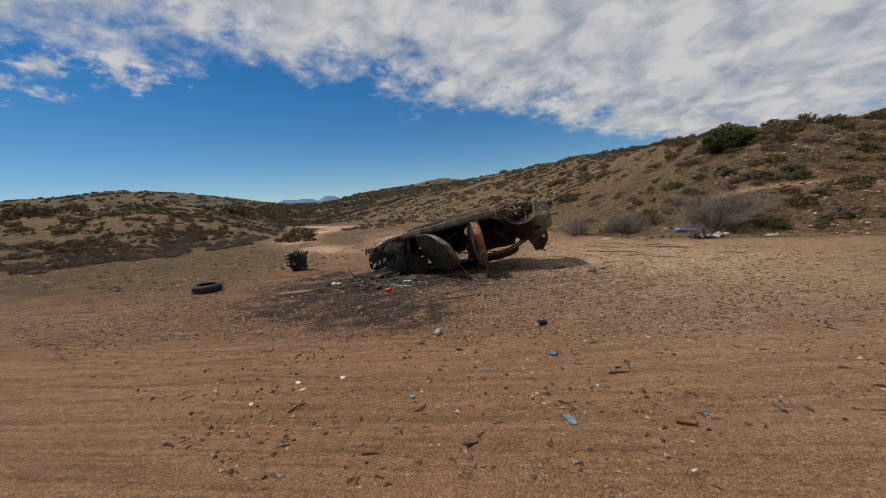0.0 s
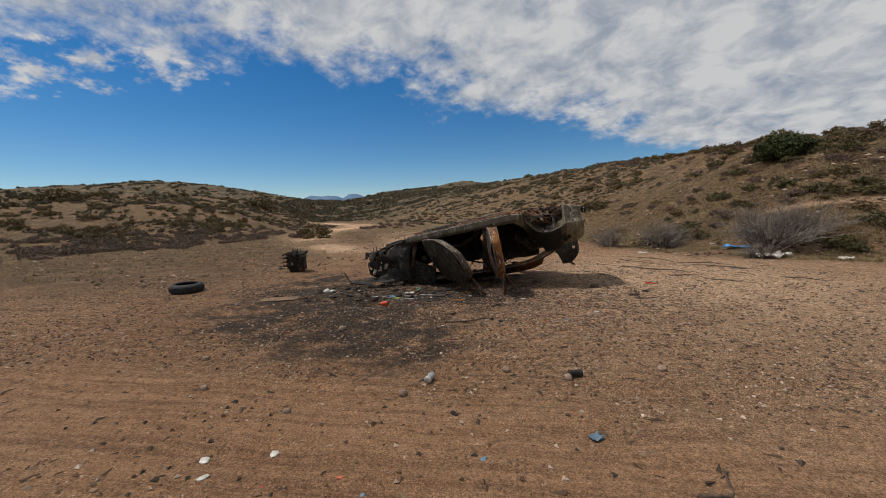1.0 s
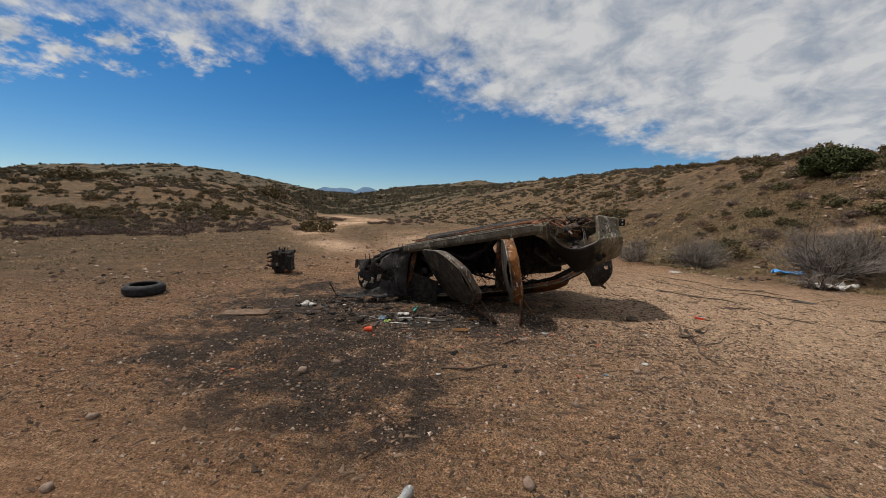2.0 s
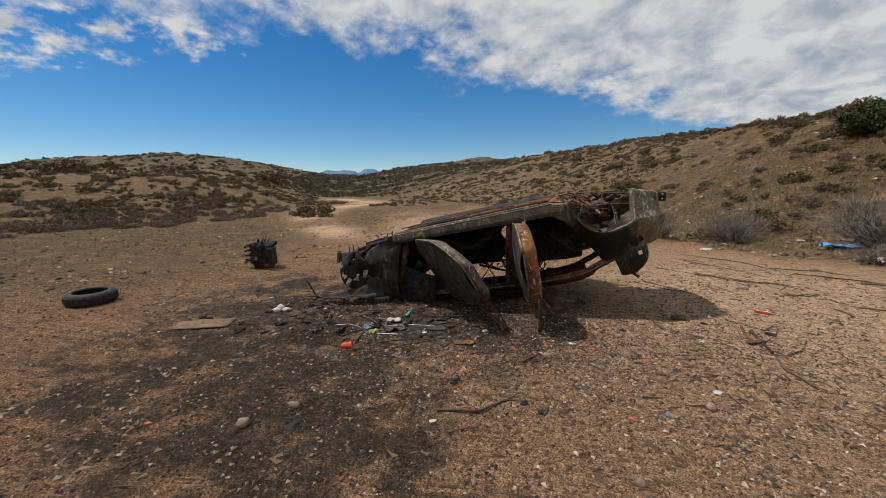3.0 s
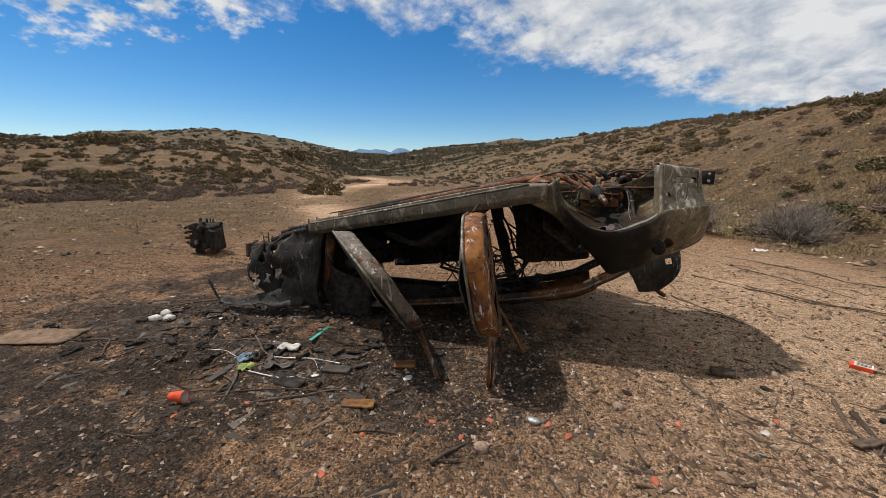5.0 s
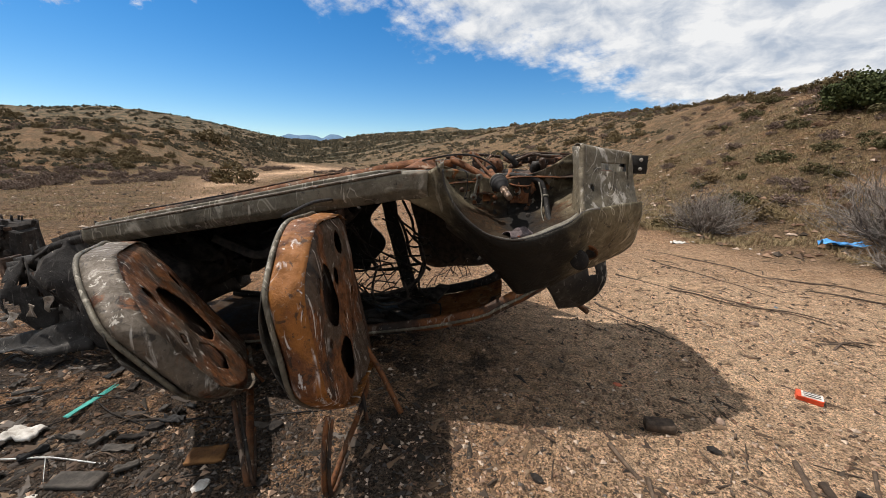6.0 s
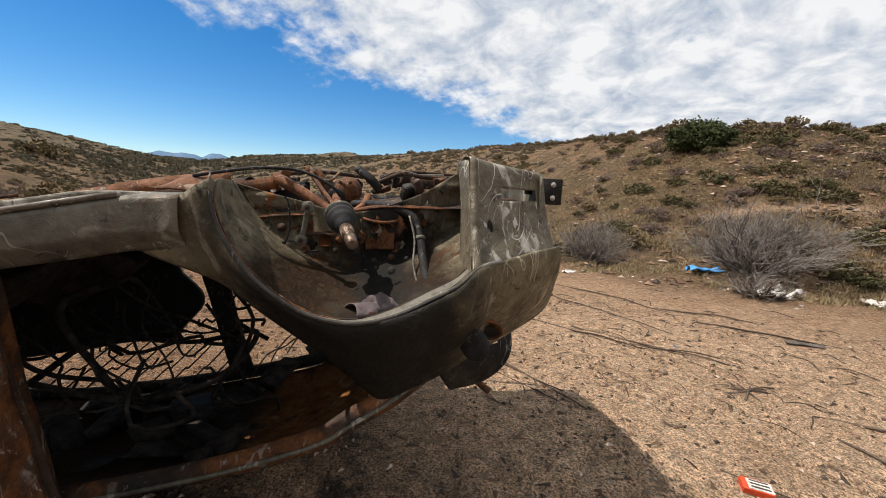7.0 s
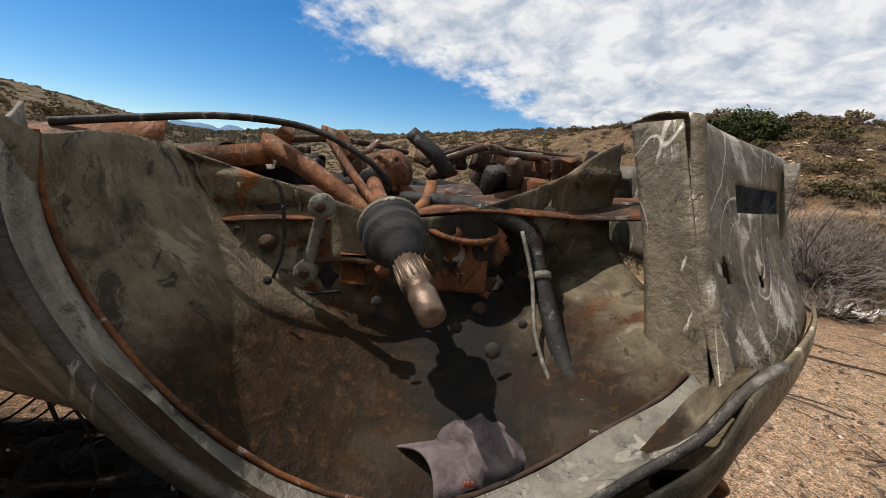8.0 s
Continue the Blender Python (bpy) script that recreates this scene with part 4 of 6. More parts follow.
for k in range(26):
    a_ = Vector((random.uniform(-0.1, 0.95), random.uniform(7.5, 8.35), random.uniform(0.42, 0.9)))
    wire(a_, a_ + Vector((random.uniform(-0.5, 0.6), random.uniform(-0.3, 0.3), random.uniform(-0.45, 0.05))), random.uniform(0, 0.15), random.uniform(0.004, 0.011), 12, "char", "burnt_wire", 0.07)
for k in range(16):
    x = random.uniform(-0.2, 1.1)
    part("burnt_scrap", box((x, random.uniform(7.5, 8.25), roof_edge(x) - 0.13 + random.uniform(0.0, 0.06)), (random.uniform(0.1, 0.3), random.uniform(0.08, 0.22), random.uniform(0.02, 0.07)), random.uniform(0, 3), random.uniform(-0.3, 0.3), random.uniform(-0.3, 0.3), bev=0.2, wob=0.015), "char", car)
for k in range(5):
    wire((0.95 + 0.07 * k, 7.9 + 0.08 * k, 0.36 + 0.03 * k), (1.15 + 0.04 * k, 8.25, 0.40), -0.10, 0.004, 12, "rusty_dark", "loose_wire", 0.03)

# rear underbody: muffler, cross member, arms, half shaft, filler neck
flat4 = dict(sides=4, turn=0.5)
part("subframe", tube([(0.72, 7.62, 1.30), (1.0, 7.60, 1.345), (1.18, 7.60, 1.375)], 0.034, n=14, flat=0.6, **flat4), "rusty_dark", car, "dark rusted rear subframe rail")
part("pipe_stub", lathe([(0, 0.016), (0.05, 0.017), (0.055, 0.013)], (1.03, 7.52, 1.325), (0.1, -1, 0.1), 12), "soot", car)
part("subframe", tube([(1.48, 7.66, 1.315), (1.56, 7.60, 1.28), (1.66, 7.59, 1.295), (1.80, 7.60, 1.335)], (0.030, 0.024), n=18, flat=0.75, **flat4), "rust", car, "orange rusted rear subframe arm")
bk = part("subframe_bracket", box((1.825, 7.57, 1.345), (0.075, 0.07, 0.065), 0.15, bev=0.15, wob=0.004), "rust", car, "rusted mounting bracket")
part("bracket_ear", sheet(lambda u, v: dent((1.85 + 0.085 * u, 7.545, 1.335 + 0.045 * v * (1 - 0.5 * u)), 0.004, 12, 1), 8, 6, lambda u, v: (u - 0.62) ** 2 + (v - 0.45) ** 2 < 0.03), "rust", bk, "", 0.005)
part("muffler", lathe([(0, 0.02), (0.01, 0.045), (0.03, 0.058), (0.06, 0.060), (0.062, 0.064), (0.07, 0.060), (0.42, 0.060), (0.45, 0.05), (0.46, 0.02)], (1.70, 7.86, 1.395), (1, 0.08, 0.03), 24), "rust", car, "rusty cylindrical muffler")
part("differential", lathe([(0, 0.03), (0.02, 0.05), (0.06, 0.062), (0.10, 0.058), (0.15, 0.05)], (1.455, 7.62, 1.355), (0.05, 1, 0.02), 18), "rust", car, "rusty differential housing")
for k in range(6):
    a_ = k * math.pi / 3
    part("flange_bolt", lathe([(0, 0.007), (0.012, 0.007), (0.013, 0.004)], (1.455 + 0.042 * math.cos(a_), 7.612, 1.355 + 0.042 * math.sin(a_)), (0, -1, 0), 6), "rusty_dark", car)
part("shaft_flange", lathe([(0, 0.02), (0.004, 0.036), (0.018, 0.038), (0.022, 0.03), (0.03, 0.022)], (1.432, 7.50, 1.335), (0.1, -1, -0.35), 18), "soot", car)
for pts, r, mat in (([(1.17, 7.60, 1.40), (1.30, 7.50, 1.345), (1.45, 7.36, 1.275)], (0.030, 0.022), "rust"), ([(1.31, 7.62, 1.425), (1.39, 7.46, 1.35), (1.462, 7.32, 1.292)], (0.013, 0.012), "rust"),
                    ([(1.56, 7.50, 1.335), (1.545, 7.42, 1.30), (1.50, 7.34, 1.27)], (0.026, 0.018), "rust"), ([(1.60, 7.58, 1.37), (1.565, 7.56, 1.41), (1.505, 7.58, 1.455)], (0.024, 0.020), "soot"),
                    ([(1.29, 7.64, 1.44), (1.34, 7.62, 1.425), (1.37, 7.60, 1.38)], (0.022, 0.016), "rusty_dark"), ([(1.58, 7.42, 1.325), (1.66, 7.44, 1.30)], (0.016, 0.016), "rusty_dark")):
    part("suspension_arm", tube(pts, r, n=10, flat=0.62, **flat4), mat, car, "rusted stamped suspension arm")
ss = part("spring_seat", lathe([(0, 0.05), (0.004, 0.075), (0.012, 0.078), (0.014, 0.068), (0.006, 0.06), (0.005, 0.02)], (1.615, 7.37, 1.262), (0.05, -0.25, 1), 26), "rusty_dark", car, "round rusted spring seat")
part("rust_plate", sheet(lambda u, v: dent((1.565 + 0.10 * u, 7.325 + 0.01 * v, 1.15 + 0.085 * v), 0.008, 14, 1), 8, 8), "rust", wh, "orange rusted patch", 0.003)
sh = part("half_shaft", tube([(1.425, 7.52, 1.345), (1.485, 7.22, 1.275)], 0.016, 10), "rust", car, "rusty half shaft with a black joint")
ax = Vector((0.20, -0.60, -0.24)).normalized()
j0 = Vector((1.478, 7.245, 1.285))
part("joint", lathe([(-0.035, 0.0206), (-0.03, 0.0258), (-0.012, 0.0275), (0, 0.0292), (0.004, 0.0430), (0.010, 0.0473), (0.026, 0.0490), (0.028, 0.0456), (0.044, 0.0456), (0.046, 0.0490), (0.054, 0.0482), (0.058, 0.0430), (0.066, 0.0430), (0.078, 0.0361), (0.082, 0.0310), (0.094, 0.0292), (0.098, 0.0241), (0.115, 0.0232)], j0, ax, 32), "rubber", sh, "greasy black joint housing")
part("clamp_ring", lathe([(0.008, 0.0492), (0.010, 0.0505), (0.016, 0.0505), (0.018, 0.0492)], j0, ax, 32), "panel", sh)
part("splined_stub", lathe([(0.112, 0.020), (0.165, 0.020), (0.168, 0.016), (0.178, 0.016), (0.182, 0.0185), (0.222, 0.0175), (0.225, 0.012)], j0, ax, 26), "stub", sh, "bare splined steel shaft end")
o1 = ax.orthogonal().normalized()
o2 = ax.cross(o1)
for k in range(16):
    a_ = 2 * math.pi * k / 16
    off = (o1 * math.cos(a_) + o2 * math.sin(a_)) * 0.020
    part("spline", tube([j0 + ax * 0.114 + off, j0 + ax * 0.163 + off], 0.0019, 4), "stub", sh)
lk = part("stabiliser_link", tube([(1.372, 7.26, 1.298), (1.360, 7.28, 1.25), (1.345, 7.29, 1.185)], 0.010, 8, 6), "flange", car, "grey drop link")
for p in ((1.373, 7.245, 1.30), (1.344, 7.275, 1.182)):
    part("link_eye", lathe([(0, 0.008), (0.002, 0.016), (0.004, 0.020), (0.024, 0.020), (0.028, 0.012)], p, (0, 1, 0), 16), "flange", lk)
    part("link_nut", lathe([(0, 0.004), (0.001, 0.009), (0.008, 0.009)], (p[0], p[1] - 0.007, p[2]), (0, 1, 0), 6), "rusty_dark", lk)
part("tie_rod", tube([(1.35, 7.29, 1.20), (1.41, 7.30, 1.205), (1.46, 7.31, 1.20)], 0.006, 6, 6), "rusty_dark", car)
fn_ = part("filler_neck", tube([(1.50, 7.50, 1.305), (1.58, 7.42, 1.312), (1.66, 7.35, 1.305), (1.735, 7.33, 1.275), (1.76, 7.30, 1.206), (1.77, 7.24, 1.139), (1.775, 7.18, 1.092), (1.785, 7.12, 1.06), (1.80, 7.06, 1.035)], 0.0165, 10, 44), "soot", car, "dark bent fuel filler pipe")
for p, d in (((1.76, 7.30, 1.206), (0.1, -0.5, -0.8)), ((1.785, 7.12, 1.06), (0.2, -0.7, -0.5))):
    part("hose_clamp", lathe([(0, 0.018), (0.002, 0.021), (0.012, 0.021), (0.014, 0.018)], p, d, 14), "flange", fn_)
part("vent_hose", tube([(1.72, 7.31, 1.28), (1.74, 7.28, 1.20), (1.735, 7.21, 1.12), (1.75, 7.14, 1.06), (1.77, 7.07, 1.02)], 0.0042, 5, 24), "flange", fn_)
part("neck_plate", sheet(lambda u, v: Vector((1.765 + 0.05 * u, 7.055 - 0.01 * u, 1.015 + 0.045 * v)), 8, 8, lambda u, v: (u - 0.4) ** 2 + (v - 0.5) ** 2 < 0.05), "flange", fn_, "", 0.004)
for pts, r, mat in (([(1.05, 7.18, 1.385), (1.12, 7.24, 1.405), (1.22, 7.30, 1.425), (1.34, 7.33, 1.42), (1.44, 7.32, 1.375), (1.47, 7.33, 1.34)], 0.0055, "soot"), ([(1.285, 7.30, 1.33), (1.30, 7.295, 1.31), (1.302, 7.30, 1.22), (1.285, 7.30, 1.15), (1.33, 7.31, 1.135), (1.40, 7.32, 1.14)], 0.0035, "soot"),
               ([(1.60, 7.62, 1.40), (1.70, 7.64, 1.445), (1.80, 7.70, 1.435), (2.0, 7.74, 1.44)], 0.010, "rusty_dark"), ([(1.60, 7.70, 1.42), (1.72, 7.75, 1.455), (2.05, 7.85, 1.455)], 0.007, "rusty_dark"), ([(1.58, 7.68, 1.40), (1.68, 7.70, 1.435), (1.9, 7.78, 1.45)], 0.006, "flange"),
               ([(1.56, 7.72, 1.39), (1.64, 7.76, 1.43), (1.84, 7.85, 1.455)], 0.006, "rusty_dark"), ([(1.40, 7.66, 1.41), (1.43, 7.60, 1.43), (1.41, 7.54, 1.40), (1.38, 7.50, 1.395)], 0.006, "pale_edge"), ([(1.12, 7.75, 1.41), (1.3, 7.9, 1.44), (1.5, 8.1, 1.43)], 0.010, "rusty_dark"),
               ([(0.80, 7.9, 1.32), (1.0, 7.8, 1.37), (1.2, 7.9, 1.40)], 0.012, "rusty_dark"), ([(1.46, 7.41, 1.20), (1.44, 7.34, 1.24), (1.47, 7.30, 1.27)], 0.005, "flange")):
    part("pipe", tube(pts, r, 6, 22), mat, car)
for k in range(34):
    x, y = random.uniform(1.18, 2.05), random.uniform(7.46, 8.1)
    part("bracket", box((x, y, random.uniform(1.36, 1.425)), (random.uniform(0.02, 0.06), random.uniform(0.02, 0.05), random.uniform(0.02, 0.07)), random.uniform(0, 3), random.uniform(-0.5, 0.5), random.uniform(-0.5, 0.5), bev=0.12, wob=0.006), random.choice(("rust", "rusty_dark", "rusty_dark", "soot")), car)
for x, z, r in ((1.13, 1.305, 0.020), (1.36, 1.235, 0.007), (1.355, 1.195, 0.006), (1.46, 1.225, 0.010), (1.43, 1.15, 0.008), (1.60, 1.205, 0.008), (1.22, 1.24, 0.006), (1.52, 1.14, 0.006)):
    part("grommet", lathe([(0, r), (0.004, r), (0.005, r * 0.55), (0.001, r * 0.5), (0.001, r * 0.1)], (x, 7.318, z), (0, -1, 0), 14), "rusty_dark" if r > 0.01 else "char", wh)
part("wiring_bracket", box((1.42, 7.315, 1.185), (0.045, 0.012, 0.055), 0.0, bev=0.1, wob=0.003), "rust", wh)
part("paint_run", tube([(1.095, 7.285, 1.285), (1.10, 7.288, 1.25), (1.108, 7.29, 1.215)], (0.006, 0.009), 6, 8, flat=0.4), "pale_edge", wh, "pale run of melted paint")
for k in range(26):
    u, v = random.uniform(0.12, 0.85), random.uniform(0.42, 0.92)
    p = wheelhouse(round(u * 54) / 54, v)
    r = random.uniform(0.008, 0.026)
    part("paint_scab", sheet(lambda a, b: dent((p[0] + r * (2 * a - 1) * (1 + 0.4 * math.sin(7 * b + k)), p[1] - 0.004 - 0.004 * math.sin(math.pi * a), p[2] + 1.3 * r * (2 * b - 1) * (1 + 0.4 * math.sin(5 * a + k))), 0.006, 60, k), 6, 6, lambda a, b: (2 * a - 1) ** 2 + (2 * b - 1) ** 2 > 0.8), random.choice(("rust", "rusty_dark", "flange", "rusty_dark", "soot")), wh, "", 0.001)
part("rear_floor", sheet(lambda u, v: dent((1.0 + 1.15 * u, 7.33 + 1.1 * v, 1.24 + 0.10 * u + 0.02 * math.sin(v * 9)), 0.02, 4, 2), 26, 22), "rusty_dark", car, "", 0.004)
part("torn_corner", sheet(lambda u, v: dent((0.96 + 0.17 * u, 7.10 + 0.16 * v, 1.345 + 0.06 * math.sin(math.pi * u) * v), 0.012, 9, 2), 12, 8), "rust", car, "", 0.004)

# sheet hanging from the tail down to the sand
def hanging(u, v):
    a, b = Vector((1.69, 7.62, 0.72)), Vector((2.22, 7.78, 0.90))
    c, d = Vector((2.0, 7.80, 0.32)), Vector((2.17, 7.84, 0.36))
    p = a.lerp(b, u).lerp(c.lerp(d, u), v ** 0.9)
    return dent(p + Vector((0.05, -0.1, 0)) * math.sin(math.pi * v) * (0.5 + u), 0.02, 3, 5)


part("hanging_panel", sheet(hanging, 18, 20, lambda u, v: (u - 0.78) ** 2 + (v - 0.35) ** 2 < 0.003), "skin", car, "bent dark grey panel hanging below the tail", 0.006)
part("panel_hinge", tube([(2.10, 7.86, 0.38), (2.17, 7.84, 0.33), (2.21, 7.80, 0.31)], 0.02, 6, 8), "rust", car)


# doors hang open, window frames down
def build_door(name, hinge, way, length, top0, top1, belt, lean, label, tip):
    way = Vector((*way, 0)).normalized()
    inner = Vector((-way.y, way.x, 0))

    def at(u, z, off):
        """u along the door from its hinge, z height, off: towards the inside."""
        t = top0 + (top1 - top0) * u
        return Vector((*hinge, 0)) + way * (u * length) + inner * (off + lean * (t - z)) + Vector((0, 0, z))

    def outline(u, v):
        t = top0 + (top1 - top0) * u
        b = belt + 0.05 * u
        # rounded corners at the free end
        r = max(0.0, (u - 0.5) / 0.5)
        f = max(0.0, (0.10 - u) / 0.10)
        t2, b2 = t - 0.25 * r ** 1.8 - 0.06 * f ** 2, b + 0.24 * r ** 2
        return t2 + (b2 - t2) * v

    root = part(name, sheet(lambda u, v: dent(at(u, outline(u, v), -0.05 - 0.085 * math.sin(math.pi * (0.15 + 0.7 * v))), 0.012, 3, length), 26, 20), "skin", car, label, 0.004)
    holes = [(0.38, 0.36, 0.14, 0.17), (0.42, 0.74, 0.11, 0.13), (0.72, 0.13, 0.06, 0.07), (0.80, 0.45, 0.025, 0.035), (0.58, 0.30, 0.03, 0.05), (0.24, 0.60, 0.02, 0.03), (0.66, 0.62, 0.022, 0.04), (0.2, 0.2, 0.03, 0.05), (0.55, 0.52, 0.015, 0.025)]
    if length > 0.95:
        holes = [(0.5, 0.45, 0.16, 0.2), (0.28, 0.7, 0.09, 0.12), (0.3, 0.2, 0.04, 0.06), (0.8, 0.3, 0.03, 0.06), (0.7, 0.75, 0.05, 0.05), (0.16, 0.45, 0.03, 0.04)]

    def skip(u, v):
        return any(((1 - u - a) / c) ** 2 + ((v - b) / d) ** 2 < 1 for a, b, c, d in holes)

    def panel(u, v):
        uu, vv = 0.03 + 0.94 * u, 0.02 + 0.96 * v
        rim = min(u, 1 - u, v, 1 - v)
        p = at(uu, outline(uu, vv), 0.045 - 0.02 * max(0.0, 1 - rim / 0.05) + 0.012 * math.sin(u * 9) * math.sin(v * 7))
        return dent(p, 0.010, 8, 4)
    part("inner_panel", sheet(panel, 100, 100, skip), "door", root, "rusted inner door panel with access holes", 0.003)
    part("door_cavity", sheet(lambda u, v: at(0.1 + 0.78 * u, outline(0.1 + 0.78 * u, 0.08 + 0.84 * v), -0.02), 8, 8), "rusty_dark", root, "", 0.003)
    # the rim: one continuous folded strip over the top, down the free end and back along the belt
    ring = [(0.02 + 0.96 * k / 9, 0.0) for k in range(10)] + [(0.995, v) for v in (0.22, 0.5, 0.78)] + [(0.98 - 0.96 * k / 9, 1.0) for k in range(10)]
    ring = curve([(u, outline(u, v), 0) for u, v in ring], 91)

    def rim(u, v):
        q = ring[round(u * 90)]
        c = ring[45]
        step = 0.020 * max(0.0, 1 - v / 0.25) - 0.016 * math.sin(math.pi * v) + 0.014 * max(0.0, (v - 0.7) / 0.3)
        return dent(at(q.x - step * (1.0 if q.x > 0.8 else 0.2), q.y + (c.y - q.y) * step * 0.6, -0.085 + 0.135 * v), 0.007, 6, 2)
    part("shut_face", sheet(rim, 90, 8), "shut" if name == "rear_door" else "pale_edge", root, "rusted door edge with peeling pale paint", 0.003)
    part("skin_hem", tube([at(q.x, q.y, -0.088) for q in ring[::2]], 0.011, 6), "panel", root, "folded grey hem of the door skin")
    part("hinge_face", sheet(lambda u, v: dent(at(0.04, outline(0.04, u), -0.075 + 0.12 * v), 0.006, 6, 3), 18, 4), "rusty_dark", root, "", 0.003)
    # window frame: from the free end down to the sand and back up to the hinge side
    a, b = at(0.90, belt + 0.14, 0.0), at(0.06, belt + 0.05, 0.0)
    t = Vector(tip)
    low = at(0.30, 0.10, 0.02)
    frame_pts = [a, a.lerp(t, 0.45) + way * 0.05, t + Vector((0, 0, 0.012)), t.lerp(low, 0.35) + Vector((0, 0, 0.03)), low.lerp(b, 0.25), b]
    wf = part("window_frame", tube(frame_pts, 0.019, 6, 44, flat=0.6), "rust", root, "bent rusty window frame")
    part("window_channel", tube([p + inner * 0.022 for p in frame_pts[:4]], 0.008, 5, 30), "rusty_dark", wf)
    part("glass_guide", tube([at(0.34, belt + 0.06, 0.01), at(0.36, 0.22, 0.02), at(0.42, 0.05, 0.03)], 0.010, 5, 10), "rusty_dark", wf)
    return root


# what stands of the far side: blackened doors, and the seats' bulk
def far_rear_door(u, v):
    # pushed out and hanging beside the shell, rounded at its foot
    x = 0.66 + 0.95 * u + 0.10 * v * (1 - u)
    foot = 0.26 + 0.10 * max(0.0, (0.25 - u) / 0.25) ** 2 + 0.16 * u
    return dent((x, 8.52 + 0.40 * v - 0.12 * u * v + 0.03 * math.sin(u * 9), 1.24 + (foot - 1.24) * v), 0.03, 3.5, 4)


part("far_rear_door", sheet(far_rear_door, 26, 20), "char", car, "charred far rear door pushed outwards", 0.06)
part("far_door", sheet(lambda u, v: dent((-0.78 + (1.16 + 0.08 * math.sin(v * 11)) * u, YF - 0.02 + 0.05 * math.sin(math.pi * v), 0.97 + 0.22 * u - (0.78 + 0.06 * u) * v), 0.03, 3, 5), 30, 20), "soot", car, "blackened far door, shut", 0.03)
part("console", sheet(lambda u, v: dent((-0.85 + 1.0 * u, 7.62 + 0.22 * math.sin(math.pi * v), 0.92 + 0.2 * u - 0.34 * v * (1 - 0.5 * u)), 0.05, 5, 3), 20, 12), "char", car, "", 0.02)
part("seat_base", sheet(lambda u, v: dent((-0.35 + 0.62 * u, 7.25 + 1.1 * v, 0.86 + 0.12 * u - 0.16 * math.sin(math.pi * u) - 0.05 * math.sin(v * 9)), 0.05, 5, 6), 18, 20), "char", car, "charred seat base under the floor", 0.05)


# the front end, burnt and crushed
def nose(u, v):
    x = -0.93 - 0.86 * u
    top, bot = 0.92 - 0.30 * u - 0.02 * math.sin(u * 14), 0.08 + 0.10 * u ** 2
    y = 7.06 + 0.06 * math.sin(u * 8 + v * 5) + 0.10 * u * v - 0.05 * math.sin(math.pi * v)
    return dent((x, y, top + (bot - top) * v), 0.05, 4.5, 9)


# added sheet, not a known part: keeps the gap under the front dark
part("scuttle_panel", sheet(lambda u, v: dent((-1.15 + 0.68 * u, 7.14 + 0.04 * math.sin(u * 7), 0.56 * (1 - 0.35 * u) * (1 - v) + 0.01), 0.03, 5, 3), 18, 12), "char", car, "added dark sheet filling the gap under the front end", 0.006)
part("front_side", sheet(nose, 34, 26, lambda u, v: u > 0.35 and noise.noise(Vector((u * 8, v * 6, 2))) > 0.24), "soot", car, "crushed and blackened front end", 0.006)
part("front_panel", sheet(lambda u, v: dent((-1.74 - 0.03 * math.sin(u * 9), 7.12 + 1.2 * u, 0.60 - 0.42 * v), 0.06, 4, 4), 24, 10, lambda u, v: noise.noise(Vector((u * 9, v * 4, 6))) > 0.25), "soot", car, "", 0.006)
for k in range(14):
    p = Vector((random.uniform(-1.75, -1.05), random.uniform(7.05, 7.6), random.uniform(0.15, 0.62)))
    part("burnt_fitting", box(p, (random.uniform(0.06, 0.2), random.uniform(0.05, 0.12), random.uniform(0.03, 0.1)), random.uniform(0, 3), random.uniform(-0.7, 0.7), random.uniform(-0.7, 0.7), bev=0.2, wob=0.01), random.choice(("soot", "char", "char", "rusty_dark")), car)
for k in range(3):
    part("torn_foil", sheet(lambda u, v: dent((-1.70 + 0.11 * k + 0.05 * u + 0.03 * v, 6.98 + 0.03 * k, 0.24 + 0.10 * v + 0.05 * k), 0.03, 16, k), 8, 8), "bright", car, "scrap of bright torn metal", 0.002)
build_door("rear_door", (0.61, 6.98), (0.12, -0.99), 0.80, 1.10, 1.13, 0.22, 0.18, "burnt rear door hanging open, orange rust and peeled paint", (0.84, 6.24, 0.02))
build_door("front_door", (-0.62, 6.93), (0.58, -0.81), 1.04, 0.90, 0.97, 0.12, 0.66, "burnt front door hanging open with holes in its skin", (0.50, 6.22, 0.02))
part("hinge_rod", tube([(0.60, 6.97, 1.17), (0.66, 6.6, 1.19), (0.69, 6.3, 1.17)], 0.008, 5, 12), "soot", car)
part("fallen_strut", tube([(0.66, 6.95, 0.50), (0.86, 6.88, 0.26), (1.02, 6.80, 0.03)], 0.016, 6, 10), "rust", car)

# ---- things round the wreck ----


